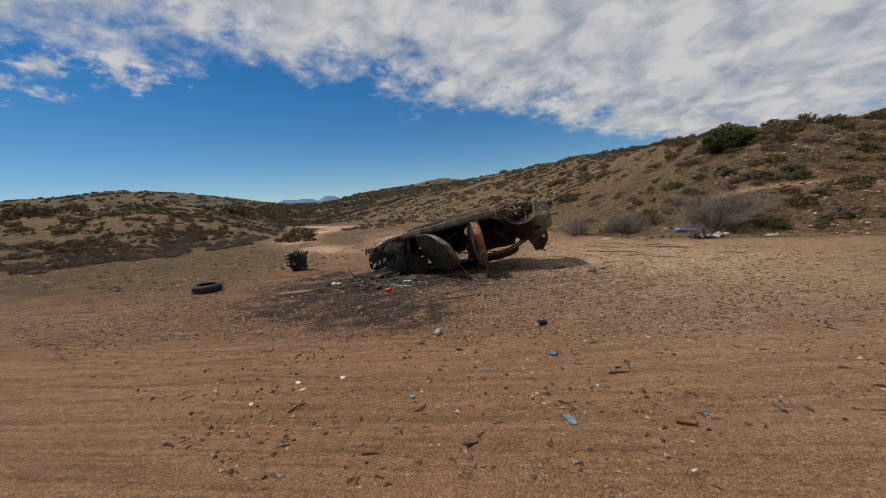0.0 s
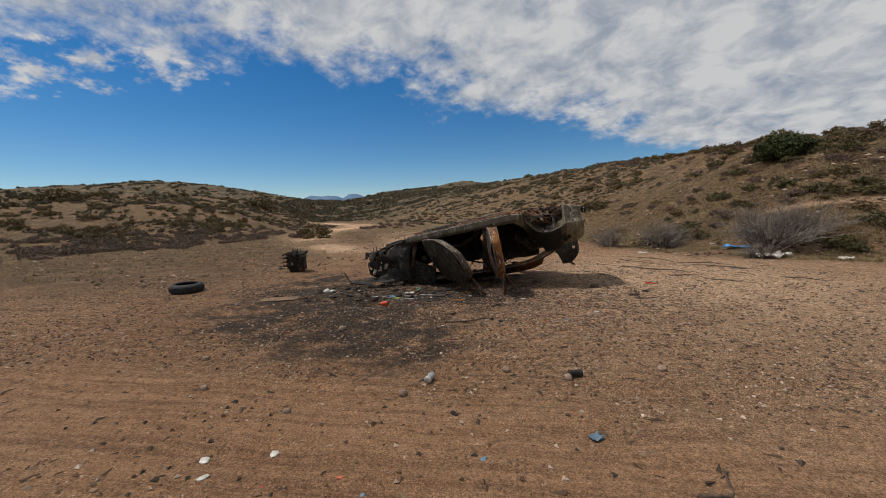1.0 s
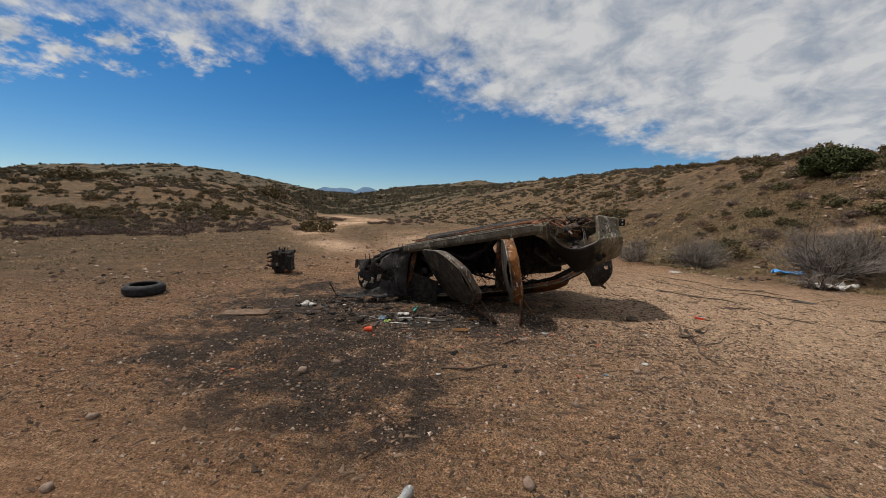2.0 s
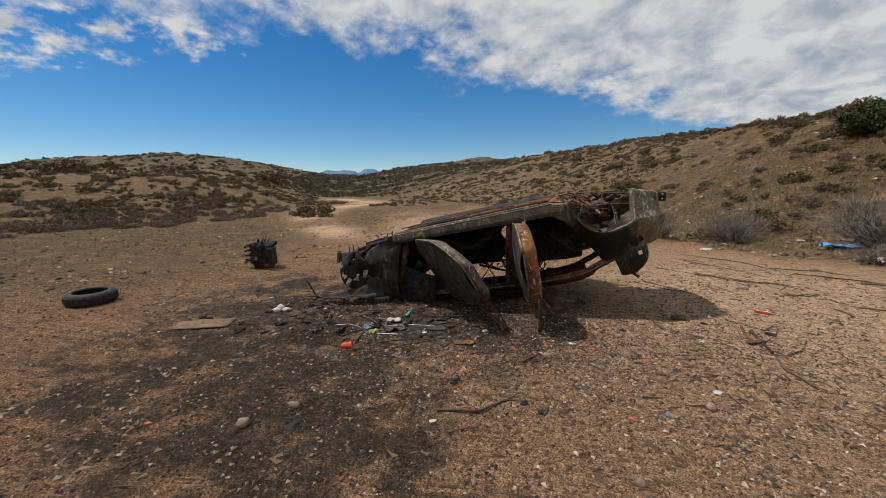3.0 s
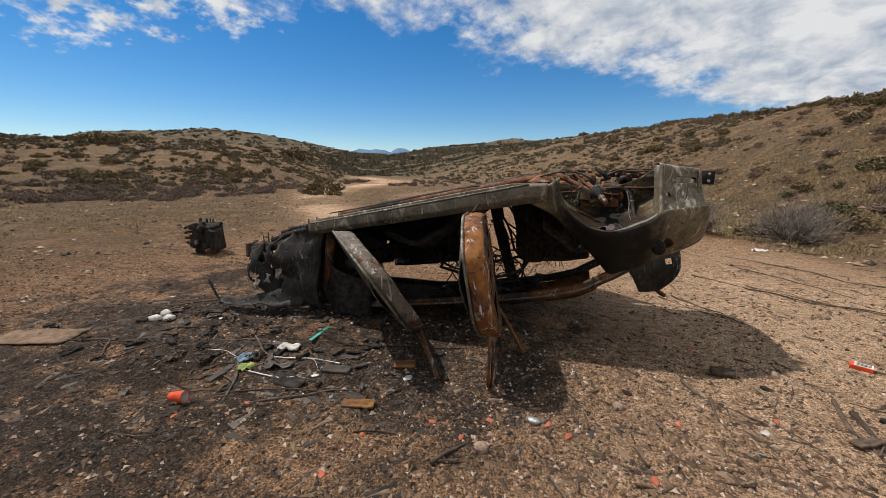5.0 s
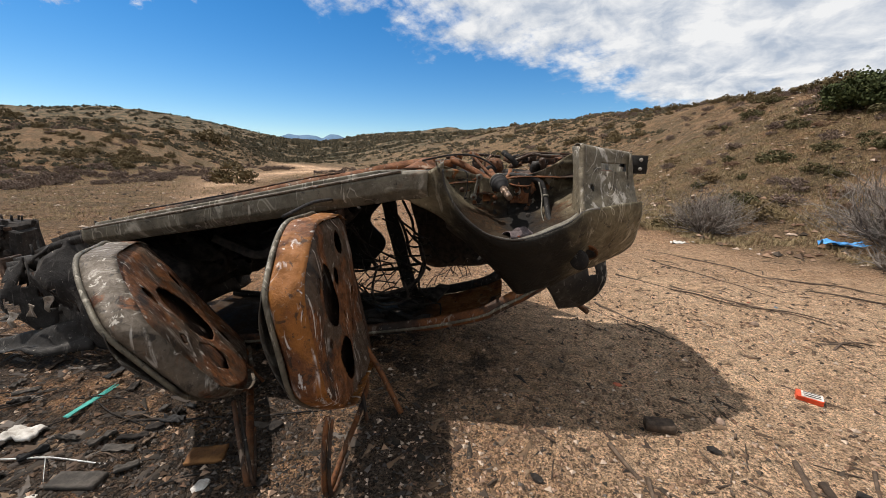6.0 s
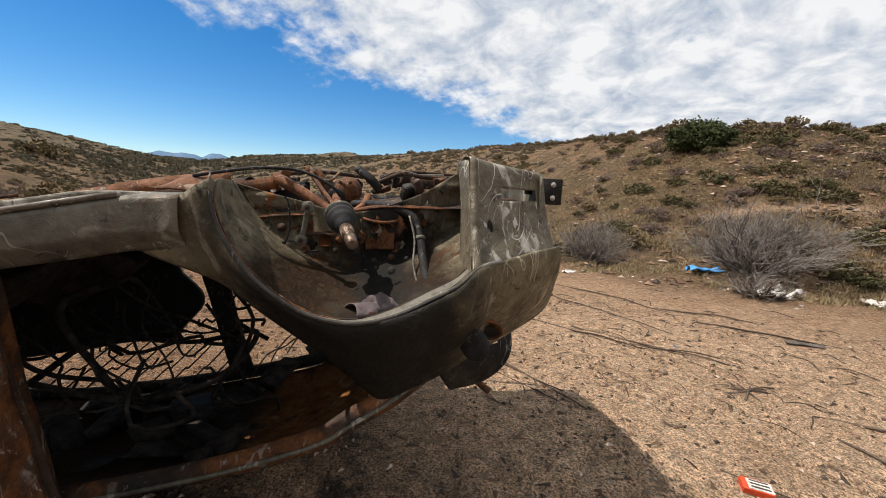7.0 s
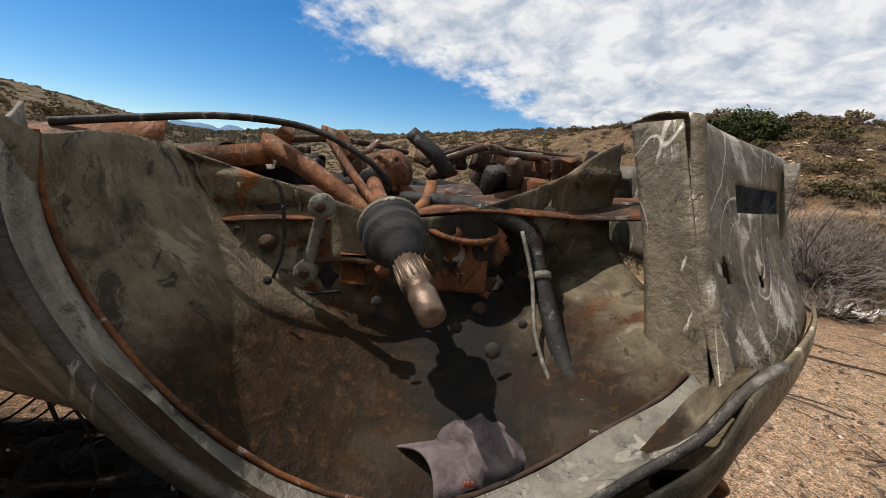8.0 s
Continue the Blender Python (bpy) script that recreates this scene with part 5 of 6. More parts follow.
def build_tyre():
    loc = (-5.29, 6.36, hz(-5.29, 6.36) - 0.01)
    root = thing("tyre", loc, "worn black car tyre lying flat on the sand", "tyre")
    prof = [(0.0, 0.20), (0.005, 0.235), (0.02, 0.265), (0.045, 0.288), (0.09, 0.292), (0.135, 0.288), (0.165, 0.265), (0.18, 0.235), (0.182, 0.20), (0.165, 0.188), (0.15, 0.20), (0.13, 0.25), (0.05, 0.25), (0.03, 0.2), (0.015, 0.19), (0.0, 0.20)]
    V, F = lathe(prof, loc, (0.02, -0.03, 1), 48)
    part("carcass", (V, F[:-2]), "rubber", root, "scuffed black rubber carcass")
    for k in range(44):
        a = 2 * math.pi * k / 44
        for z, s in ((0.055, 0.18), (0.10, -0.18)):
            part("tread_block", box(Vector(loc) + Vector((0.291 * math.cos(a), 0.291 * math.sin(a), z + 0.012)), (0.010, 0.030, 0.036), a + 0.0, s, bev=0.1), "rubber", root, smooth=False)


build_tyre()


def build_engine():
    x0, y0 = -4.5, 9.05
    z0 = hz(x0, y0) - 0.02
    root = thing("engine_block", (x0, y0, z0), "charred engine block standing on end on the sand", "engine")
    c = Vector((x0, y0, z0))
    part("block", box(c + Vector((0, 0, 0.27)), (0.36, 0.34, 0.50), 0.3, 0.04, bev=0.08, wob=0.02), "char", root, smooth=False)
    part("sump", box(c + Vector((0.17, -0.05, 0.26)), (0.13, 0.28, 0.36), 0.3, 0, 0.05, bev=0.2, wob=0.015), "soot", root, smooth=False)
    part("cylinder_head", box(c + Vector((-0.19, 0.02, 0.30)), (0.13, 0.30, 0.44), 0.3, bev=0.1, wob=0.015), "rusty_dark", root, smooth=False)
    for k in range(4):
        part("manifold_runner", tube([c + Vector((-0.22, -0.06, 0.14 + 0.11 * k)), c + Vector((-0.31, -0.10, 0.16 + 0.10 * k)), c + Vector((-0.28, -0.2, 0.2 + 0.08 * k))], 0.022, 7, 8), "rusty_dark", root)
    for dx, dy, dz, r in ((0.05, -0.2, 0.42, 0.065), (-0.1, -0.2, 0.2, 0.08), (0.14, -0.2, 0.16, 0.05)):
        part("pulley", lathe([(0, r * 0.4), (0.01, r), (0.02, r * 0.88), (0.03, r), (0.04, r * 0.5)], c + Vector((dx, dy, dz)), (0.2, -1, 0), 16), "char", root)
    for k in range(26):
        part("fitting", box(c + Vector((random.uniform(-0.24, 0.24), random.uniform(-0.24, 0.05), random.uniform(0.05, 0.56))), (random.uniform(0.03, 0.1), random.uniform(0.03, 0.1), random.uniform(0.03, 0.09)), random.uniform(0, 3), random.uniform(-0.5, 0.5), bev=0.2, wob=0.006), random.choice(["char", "soot", "rusty_dark"]), root, smooth=False)
    for k in range(6):
        a = c + Vector((random.uniform(-0.15, 0.15), random.uniform(-0.1, 0.1), 0.5))
        part("bolt_stud", tube([a, a + Vector((random.uniform(-0.03, 0.03), 0, random.uniform(0.08, 0.15)))], 0.011, 6), "char", root)


build_engine()


def stick(pts, r, mat="bark", group="loose sticks", label="dark weathered stick lying on the sand"):
    """A crooked branch; pts in plan, it lies on the ground."""
    x0, y0 = pts[0]
    dense = []
    for (ax_, ay_), (bx, by) in zip(pts, pts[1:]):
        n = max(2, int(math.hypot(bx - ax_, by - ay_) / 0.12))
        for k in range(n):
            t = k / n
            dense.append((ax_ + (bx - ax_) * t, ay_ + (by - ay_) * t))
    dense.append(pts[-1])
    z0 = hz(x0, y0)
    P = []
    for i, (x, y) in enumerate(dense):
        k = i / max(1, len(dense) - 1)
        P.append(Vector((x - x0 + 0.018 * noise.noise(Vector((x * 3, y * 3, r * 90))), y - y0 + 0.018 * noise.noise(Vector((y * 4, x * 3, 3))), hz(x, y) - z0 + r * 0.55 + 0.012 * math.sin(k * 5 + x))))
    geo = tube(P, (r, r * 0.45), 6, len(P) * 2)
    # a broken side twig
    if len(P) > 5:
        i = len(P) // 2
        s = (P[i + 1] - P[i]).cross(Vector((0, 0, 1))).normalized() * random.choice((-1, 1))
        geo = join(geo, tube([P[i], P[i] + s * 0.06 + (P[i + 1] - P[i]) * 0.5 + Vector((0, 0, 0.02)), P[i] + s * 0.13 + (P[i + 1] - P[i])], (r * 0.5, r * 0.2), 5, 6))
    return single("stick", geo, mat, (x0, y0, z0), label, "stick", group)


for pts, r in (
        ([(2.5, 5.62), (2.42, 5.42)], 0.016),
        ([(2.1, 6.74), (2.18, 6.53), (2.32, 6.43), (2.41, 6.33)], 0.02), ([(2.2, 6.53), (2.17, 6.28)], 0.013),
        ([(1.60, 6.11), (1.75, 6.03)], 0.011), ([(0.69, 5.5), (0.78, 5.66), (0.86, 5.86)], 0.013), ([(0.1, 4.66), (0.38, 4.68), (0.59, 4.9), (0.85, 4.92), (1.01, 4.75)], 0.014), ([(2.96, 6.75), (2.86, 6.42), (2.88, 6.05), (2.78, 5.72), (2.80, 5.4)], 0.022), ([(2.98, 6.62), (2.93, 6.3), (2.87, 6.03)], 0.03), ([(3.37, 6.46), (3.2, 6.2), (2.95, 6.0)], 0.012), ([(3.3, 6.75), (3.1, 6.5), (2.85, 6.2)], 0.011),
        ([(0.84, 4.72), (0.9, 4.98)], 0.010), ([(2.4, 8.75), (2.62, 8.42), (2.78, 8.12)], 0.016), ([(2.62, 8.72), (2.78, 8.4), (2.92, 8.02)], 0.018), ([(2.55, 8.85), (2.86, 8.25)], 0.012),
        ([(3.1, 10.0), (3.6, 9.5), (4.02, 9.02)], 0.013), ([(3.6, 9.62), (4.1, 9.15), (4.58, 8.68)], 0.014), ([(3.8, 9.3), (4.25, 9.02), (4.64, 8.8)], 0.012), ([(3.4, 12.0), (4.0, 10.7), (4.6, 9.4)], 0.016),
        ([(4.1, 11.7), (4.7, 10.9), (5.15, 10.2)], 0.014), ([(2.7, 10.1), (2.66, 9.0)], 0.012), ([(4.6, 7.92), (4.8, 7.74), (5.1, 7.6)], 0.014), ([(4.39, 7.7), (4.42, 7.4)], 0.013),
        ([(4.16, 8.24), (4.4, 8.28), (4.6, 8.3)], 0.014), ([(4.2, 8.14), (4.42, 8.32)], 0.012), ([(4.22, 8.32), (4.5, 8.22)], 0.011), ([(4.3, 8.1), (4.36, 8.38)], 0.009),
        ([(5.2, 9.8), (5.9, 9.2), (6.3, 8.9)], 0.014), ([(5.0, 10.4), (5.6, 10.0), (6.2, 9.6)], 0.013), ([(6.0, 8.1), (6.9, 7.6)], 0.016), ([(3.4, 7.5), (3.62, 7.28)], 0.007), ([(3.38, 7.86), (3.48, 7.84)], 0.014),
        ([(1.82, 1.78), (1.99, 1.84), (2.03, 2.0)], 0.014), ([(1.6, 2.0), (1.72, 1.92)], 0.006), ([(-0.66, 1.24), (-0.57, 1.38)], 0.010), ([(1.9, 1.9), (2.05, 1.98)], 0.009), ([(2.71, 1.2), (2.72, 1.32)], 0.016), ([(3.1, 1.2), (3.3, 1.18)], 0.01), ([(0.72, 0.80), (0.78, 0.86)], 0.014), ([(0.08, 0.73), (0.2, 0.76)], 0.01), ([(-1.28, 0.8), (-1.18, 0.78)], 0.009), ([(1.28, 5.0), (1.42, 5.2)], 0.008),
        ([(-2.35, 5.5), (-2.15, 5.85), (-2.35, 6.05), (-2.7, 5.95)], 0.012), ([(-3.0, 6.9), (-2.4, 7.25), (-1.9, 7.35)], 0.014), ([(-3.3, 6.6), (-2.7, 6.9), (-2.1, 7.3)], 0.018),
        ([(-2.75, 6.3), (-2.5, 6.9)], 0.02), ([(-2.3, 6.25), (-1.9, 6.5)], 0.014), ([(-1.4, 6.6), (-0.95, 6.25), (-0.7, 6.15)], 0.013)):
    stick(pts, r * (0.62 if r > 0.015 else 0.9), "bark")

for k in range(290):
    a = random.uniform(-0.95, 0.95)
    r = random.uniform(3.0, 9.5)
    x, y = 1.5 + r * math.sin(a) * 0.9, 0.8 + r * math.cos(a)
    if k % 3 == 0:
        x, y = random.gauss(2.2, 0.8), random.gauss(5.7, 0.6)
    elif k % 3 == 1:
        x, y = random.gauss(4.6, 1.2), random.gauss(9.3, 0.9)
    if (x - 0.3) ** 2 / 5 + (y - 7.7) ** 2 / 0.8 < 1.2:
        continue
    t, ln = random.uniform(0, 3.1), random.uniform(0.08, 0.45)
    stick([(x, y), (x + 0.5 * ln * math.cos(t), y + 0.5 * ln * math.sin(t)), (x + ln * math.cos(t + 0.4), y + ln * math.sin(t + 0.4))], random.uniform(0.003, 0.007), "bark", "small twigs", "small dry twig lying on the sand")


def on_ground(name, geo, mat, x, y, label, category, group="", lift=0.0, smooth=True):
    return single(name, geo, mat, (x, y, hz(x, y) + lift), label, category, group, smooth=smooth)


def shard(size, flat=0.4, seed=0):
    """A broken lump."""
    rnd = random.Random(seed)
    bm = bmesh.new()
    bmesh.ops.create_icosphere(bm, subdivisions=1, radius=1.0)
    V = [Vector((v.co.x * size[0], v.co.y * size[1], v.co.z * size[2] * flat + size[2] * flat * 0.6)) * rnd.uniform(0.75, 1.15) for v in bm.verts]
    bm.verts.index_update()
    F = [tuple(v.index for v in f.verts) for f in bm.faces]
    bm.free()
    t = rnd.uniform(0, 6)
    return [Matrix.Rotation(t, 3, 'Z') @ v for v in V], F


def build_cup():
    x, y = -1.0, 5.55
    z = hz(x, y)
    root = thing("plastic_cup", (x, y, z), "red plastic cup lying on its side in the ash", "cup")
    d = Vector((0.95, 0.2, 0.05)).normalized()
    c = Vector((x - 0.06, y, z + 0.045))
    part("wall", lathe([(0, 0.005), (0.002, 0.026), (0.026, 0.028), (0.028, 0.030), (0.095, 0.039), (0.102, 0.042), (0.105, 0.040), (0.095, 0.037), (0.01, 0.025), (0.008, 0.005)], c, d, 24), "red_plastic", root)
    part("inside", lathe([(0.012, 0.004), (0.0125, 0.0245), (0.096, 0.0365), (0.097, 0.036), (0.014, 0.023), (0.0135, 0.004)], c, d, 24), "white", root, "pale inside")


def build_box():
    x, y = 3.45, 7.35
    z = hz(x, y) + 0.002
    root = thing("cigarette_box", (x, y, z), "crushed red and white cardboard packet on the sand", "packet")
    c = Vector((x, y, z))
    t = -0.55
    part("carton", box(c + Vector((0, 0, 0.017)), (0.125, 0.085, 0.032), t, 0.05, bev=0.06, wob=0.004), "red_plastic", root, smooth=False)
    m = Matrix.Rotation(t, 3, 'Z')
    part("white_face", box(c + m @ Vector((0.010, -0.004, 0.035)), (0.10, 0.07, 0.004), t, 0.05, bev=0.1), "white", root, smooth=False)
    for k in (-0.024, 0.0, 0.022):
        part("print_bar", box(c + m @ Vector((0.010, k, 0.0382)), (0.078, 0.009, 0.002), t, 0.05, bev=0.1), "grey", root, smooth=False)


build_cup()
build_box()

SMALL = [("shard", "brick", "red plastic shard on the sand", "shard", "red shards", (0.028, 0.017, 0.015),
          [(0.29, 4.75), (0.67, 4.77), (1.44, 5.08), (1.39, 4.79), (-1.84, 4.10), (-1.78, 4.16), (1.23, 5.99), (1.34, 5.93), (0.59, 5.83), (0.78, 5.74), (0.90, 5.95), (1.95, 6.21), (2.5, 6.39), (0.25, 5.62), (-0.57, 5.66), (-0.89, 5.43), (2.3, 7.28), (0.03, 1.70), (-0.35, 1.58), (1.72, 5.7), (0.2, 5.3), (2.0, 5.6), (4.2, 9.2), (1.0, 5.2), (2.9, 5.9)]),
         ("shard", "blue", "faded blue plastic shard on the sand", "shard", "blue shards", (0.024, 0.018, 0.014),
          [(1.39, 5.29), (1.64, 4.86), (2.23, 1.17), (0.20, 1.59), (0.25, 1.46), (0.78, 1.97), (0.24, 4.72), (-0.1, 5.85), (2.28, 6.05), (4.4, 9.1), (0.3, 5.15)]),
         ("stone", "stone", "rounded pale brown stone", "stone", "loose stones", (0.045, 0.035, 0.04),
          [(-0.9, 4.51), (-1.11, 4.24), (0.9, 5.69), (1.64, 6.3), (2.37, 6.9), (1.41, 3.08), (1.28, 4.15), (-0.67, 2.33), (0.9, 3.2), (2.6, 4.1), (-2.1, 3.2), (3.9, 8.6), (0.1, 2.7), (2.2, 3.3), (-1.6, 2.6), (1.95, 5.0), (2.75, 7.0)]),
         ("scrap", "char", "small piece of charred scrap", "scrap", "charred scraps", (0.05, 0.03, 0.03),
          [(0.15, 5.07), (0.16, 5.12), (0.7, 4.87), (0.82, 4.77), (3.12, 6.55), (-1.18, 2.44), (0.55, 2.43), (2.6, 6.75), (1.72, 6.48), (-3.2, 6.1), (-3.4, 7.4), (-1.7, 6.4), (-0.2, 6.9), (0.4, 6.6), (3.9, 10.9), (-2.2, 6.9), (-1.9, 6.2), (-0.2, 6.5)]),
         ("scrap", "white", "dirty white scrap of litter", "litter", "white scraps", (0.04, 0.028, 0.014),
          [(2.08, 5.23), (2.39, 6.26), (-0.71, 1.59), (-1.01, 1.34), (-0.47, 1.87), (-0.82, 1.73), (-2.1, 6.9), (-1.9, 6.75), (-0.35, 6.05), (0.28, 6.22), (-3.3, 5.6), (7.2, 10.32), (7.5, 10.5), (5.4, 12.9), (6.6, 12.4), (0.1, 4.55), (-2.95, 7.1), (-9.0, 8.4), (-8.0, 9.1), (-6.5, 9.5), (-7.2, 7.2), (6.0, 12.2), (-5.0, 7.5)])]
for name, mat, label, cat, group, size, spots in SMALL:
    for k, (x, y) in enumerate(spots):
        s = random.uniform(0.7, 1.25)
        on_ground(name, shard([v * s for v in size], 0.7, int(1000 * x + 77 * y)), mat, x, y, label, cat, group, -0.004, smooth=(name == "stone"))


def plate(w, d, t, crumple, seed):
    """A thin bent piece with thickness."""
    def top(u, v):
        return Vector(((u - 0.5) * w, (v - 0.5) * d, t + crumple * (0.6 + noise.noise(Vector((u * 3.3, v * 3.1, seed))) + 0.4 * noise.noise(Vector((u * 9, v * 9, seed))))))
    V, F = sheet(top, 10, 10)
    W, _ = sheet(lambda u, v: top(u, v) - Vector((0, 0, max(t, 0.003))), 10, 10)
    n = len(V)
    F2 = [tuple(reversed([i + n for i in f])) for f in F]
    ring = [i * 11 for i in range(11)] + [110 + j for j in range(1, 11)] + [i * 11 + 10 for i in range(9, -1, -1)] + [j for j in range(9, 0, -1)]
    F3 = [(ring[k], ring[(k + 1) % len(ring)], ring[(k + 1) % len(ring)] + n, ring[k] + n) for k in range(len(ring))]
    return V + W, F + F2 + F3


def lay(name, geo, mat, x, y, rz, label, cat, group="", tilt=0.0, lift=0.0):
    m = Euler((tilt, 0, rz)).to_matrix()
    return on_ground(name, ([m @ Vector(v) for v in geo[0]], geo[1]), mat, x, y, label, cat, group, lift)


lay("scorched_board", plate(0.20, 0.07, 0.012, 0.02, 1), "tan_board", 0.11, 5.83, 0.2, "scorched orange-brown board lying in the ash", "board")
lay("wood_scrap", plate(0.16, 0.10, 0.015, 0.01, 2), "tan_board", 0.20, 6.36, 0.3, "scorched orange wood scrap under the open door", "board")
lay("hardboard_sheet", plate(0.62, 0.30, 0.006, 0.012, 3), "wood", -3.01, 5.92, 0.35, "flat grey-brown sheet lying on the sand", "board")
lay("paper_wad", plate(0.16, 0.10, 0.012, 0.03, 4), "white", -0.80, 6.36, 0.2, "crumpled white paper in the ash", "paper")
for k, (x, y) in enumerate(((-2.50, 6.66), (-2.46, 6.52), (-2.36, 6.58))):
    on_ground("foam_lump", shard((0.075, 0.06, 0.05), 0.7, 50 + k), "white", x, y, "dirty white lump of foam in the ash", "foam", "white foam lumps")
lay("plastic_strip", plate(0.03, 0.30, 0.006, 0.006, 5), "teal", -0.69, 6.62, 0.05, "teal plastic strip lying in the ash", "strip")
lay("food_wrapper", plate(0.10, 0.09, 0.004, 0.025, 6), "green_paper", -0.92, 6.02, 0.4, "crumpled green and yellow wrapper", "wrapper")
lay("blue_rag", plate(0.12, 0.10, 0.008, 0.03, 7), "blue", -1.02, 6.13, 0.9, "dirty pale blue scrap of cloth", "rag")
lay("bent_panel", plate(0.26, 0.10, 0.006, 0.025, 8), "char", -0.48, 5.93, -0.15, "black bent sheet among the ash", "panel", "", 0.25)
lay("bent_panel", plate(0.2, 0.08, 0.006, 0.03, 9), "grey", -0.68, 6.08, 0.3, "grey bent sheet among the ash", "panel", "", -0.2)
lay("weathered_board", plate(0.20, 0.08, 0.02, 0.008, 10), "grey", -0.24, 6.15, 0.15, "short grey weathered slat", "board", "weathered boards")
lay("weathered_board", plate(0.04, 0.42, 0.012, 0.01, 11), "grey", -0.88, 6.32, 0.35, "long grey weathered slat", "board", "weathered boards")
lay("weathered_board", plate(0.05, 0.3, 0.015, 0.01, 12), "grey", -1.06, 5.96, 0.1, "short grey weathered slat", "board", "weathered boards")
lay("grey_plank", plate(0.17, 0.055, 0.018, 0.012, 13), "bark", 2.86, 6.30, 0.5, "grey driftwood-like plank piece", "plank")
lay("wood_chunk", plate(0.14, 0.07, 0.045, 0.008, 14), "bark", 2.40, 6.90, -0.1, "dark brown chunk of wood on the sand", "wood")
lay("grey_plank", plate(0.30, 0.07, 0.012, 0.012, 15), "grey", 5.82, 9.08, -0.5, "grey splintered plank on the pale sand", "plank")
lay("wood_offcut", plate(0.11, 0.06, 0.02, 0.008, 16), "tan_board", 2.05, 1.06, -0.3, "brown wooden offcut on the sand", "wood")
lay("plastic_scrap", plate(0.05, 0.12, 0.008, 0.012, 17), "blue", 1.37, 1.11, 0.2, "blue-grey plastic scrap on the sand", "scrap")
lay("plastic_scrap", plate(0.08, 0.06, 0.006, 0.02, 18), "blue", 1.45, 2.24, 0.7, "greenish grey plastic scrap on the sand", "scrap")
lay("blue_cloth", plate(0.62, 0.22, 0.01, 0.09, 19), "cloth_blue", 7.35, 12.1, -0.1, "bright blue crumpled cloth below the brush", "cloth")
lay("pale_tarpaulin", plate(0.75, 0.4, 0.01, 0.12, 20), "white", 7.55, 10.95, 0.3, "dirty white crumpled sheeting under the brush", "sheeting")
lay("pale_tarpaulin", plate(0.4, 0.2, 0.01, 0.06, 22), "white", 8.9, 10.6, 0.5, "dirty white crumpled sheeting on the slope", "sheeting")
lay("paper_wad", plate(0.25, 0.16, 0.01, 0.05, 23), "white", 5.0, 12.6, 0.2, "crumpled white litter in the grass", "paper")
for k, (a, b, r, mat) in enumerate((((-1.1, 6.15), (0.05, 6.28), 0.006, "foil"), ((-1.0, 6.02), (-0.1, 5.78), 0.007, "foil"), ((-1.05, 6.1), (-0.72, 5.6), 0.012, "grey"), ((-0.95, 5.68), (0.3, 6.0), 0.008, "bark"), ((-0.6, 5.64), (0.35, 6.12), 0.008, "bark"), ((-1.5, 6.35), (-0.9, 6.4), 0.008, "grey"), ((-1.55, 6.2), (-1.0, 6.12), 0.004, "foil"))):
    stick([a, ((a[0] + b[0]) / 2, (a[1] + b[1]) / 2 + 0.03), b], r, mat, "trim strips", "thin bent trim strip lying in the ash")


def build_can(x, y, rz, mat, label):
    root = thing("drink_can", (x, y, hz(x, y)), label, "can", "crushed cans")
    c = Vector((x, y, hz(x, y) + 0.03))
    d = Vector((math.cos(rz), math.sin(rz), 0.02))
    part("body", lathe([(0, 0.02), (0.004, 0.026), (0.012, 0.032), (0.05, 0.026), (0.10, 0.031), (0.112, 0.027), (0.118, 0.022)], c - d * 0.06, d, 18), mat, root)
    part("lid", lathe([(0, 0.024), (0.003, 0.024), (0.004, 0.018)], c + d * 0.058, d, 18), "foil", root, "dull metal lid")


build_can(0.27, 2.93, 1.4, "foil", "crushed metal can on the sand")
build_can(1.47, 3.12, 0.15, "char", "blackened can lying on the sand")
on_ground("foil_scrap", shard((0.045, 0.035, 0.03), 0.7, 5), "foil", 1.15, 6.0, "small crumpled silver foil scrap on the sand", "foil")

# the cloth cap in the wheel arch
def build_cap():
    x, y, z = 1.635, 7.075, 0.985
    root = thing("cloth_cap", (x, y, z), "crumpled faded grey-pink cap lying in the wheel arch", "cap")

    def dome(u, v):
        a, b = 2 * math.pi * u, v * math.pi / 2
        r = 0.062 * math.cos(b) * (1 + 0.12 * math.sin(3 * a))
        p = Vector((x + r * math.cos(a), y + 0.75 * r * math.sin(a), z + 0.055 * math.sin(b)))
        return dent(dent(p, 0.022, 18, 2), 0.012, 42, 5)
    part("crown", sheet(dome, 48, 20), "cap", root, "", 0.003)
    part("peak", sheet(lambda u, v: dent((x - 0.035 - 0.06 * v + 0.02 * math.cos(u * 3.1), y - 0.05 + 0.085 * u - 0.015 * v, z + 0.015 + 0.02 * math.sin(math.pi * u)), 0.01, 12, 3), 12, 8), "cap", root, "", 0.003)
    part("badge", sheet(lambda u, v: dent((x - 0.040 + 0.014 * u + 0.004 * v, y - 0.053, z + 0.012 + 0.010 * v), 0.004, 40, 1), 6, 6, lambda u, v: noise.noise(Vector((u * 5, v * 5, 1))) > 0.15), "brick", root, "faded red badge", 0.002)


build_cap()

# ---- loose grit, cinders and splinters ----


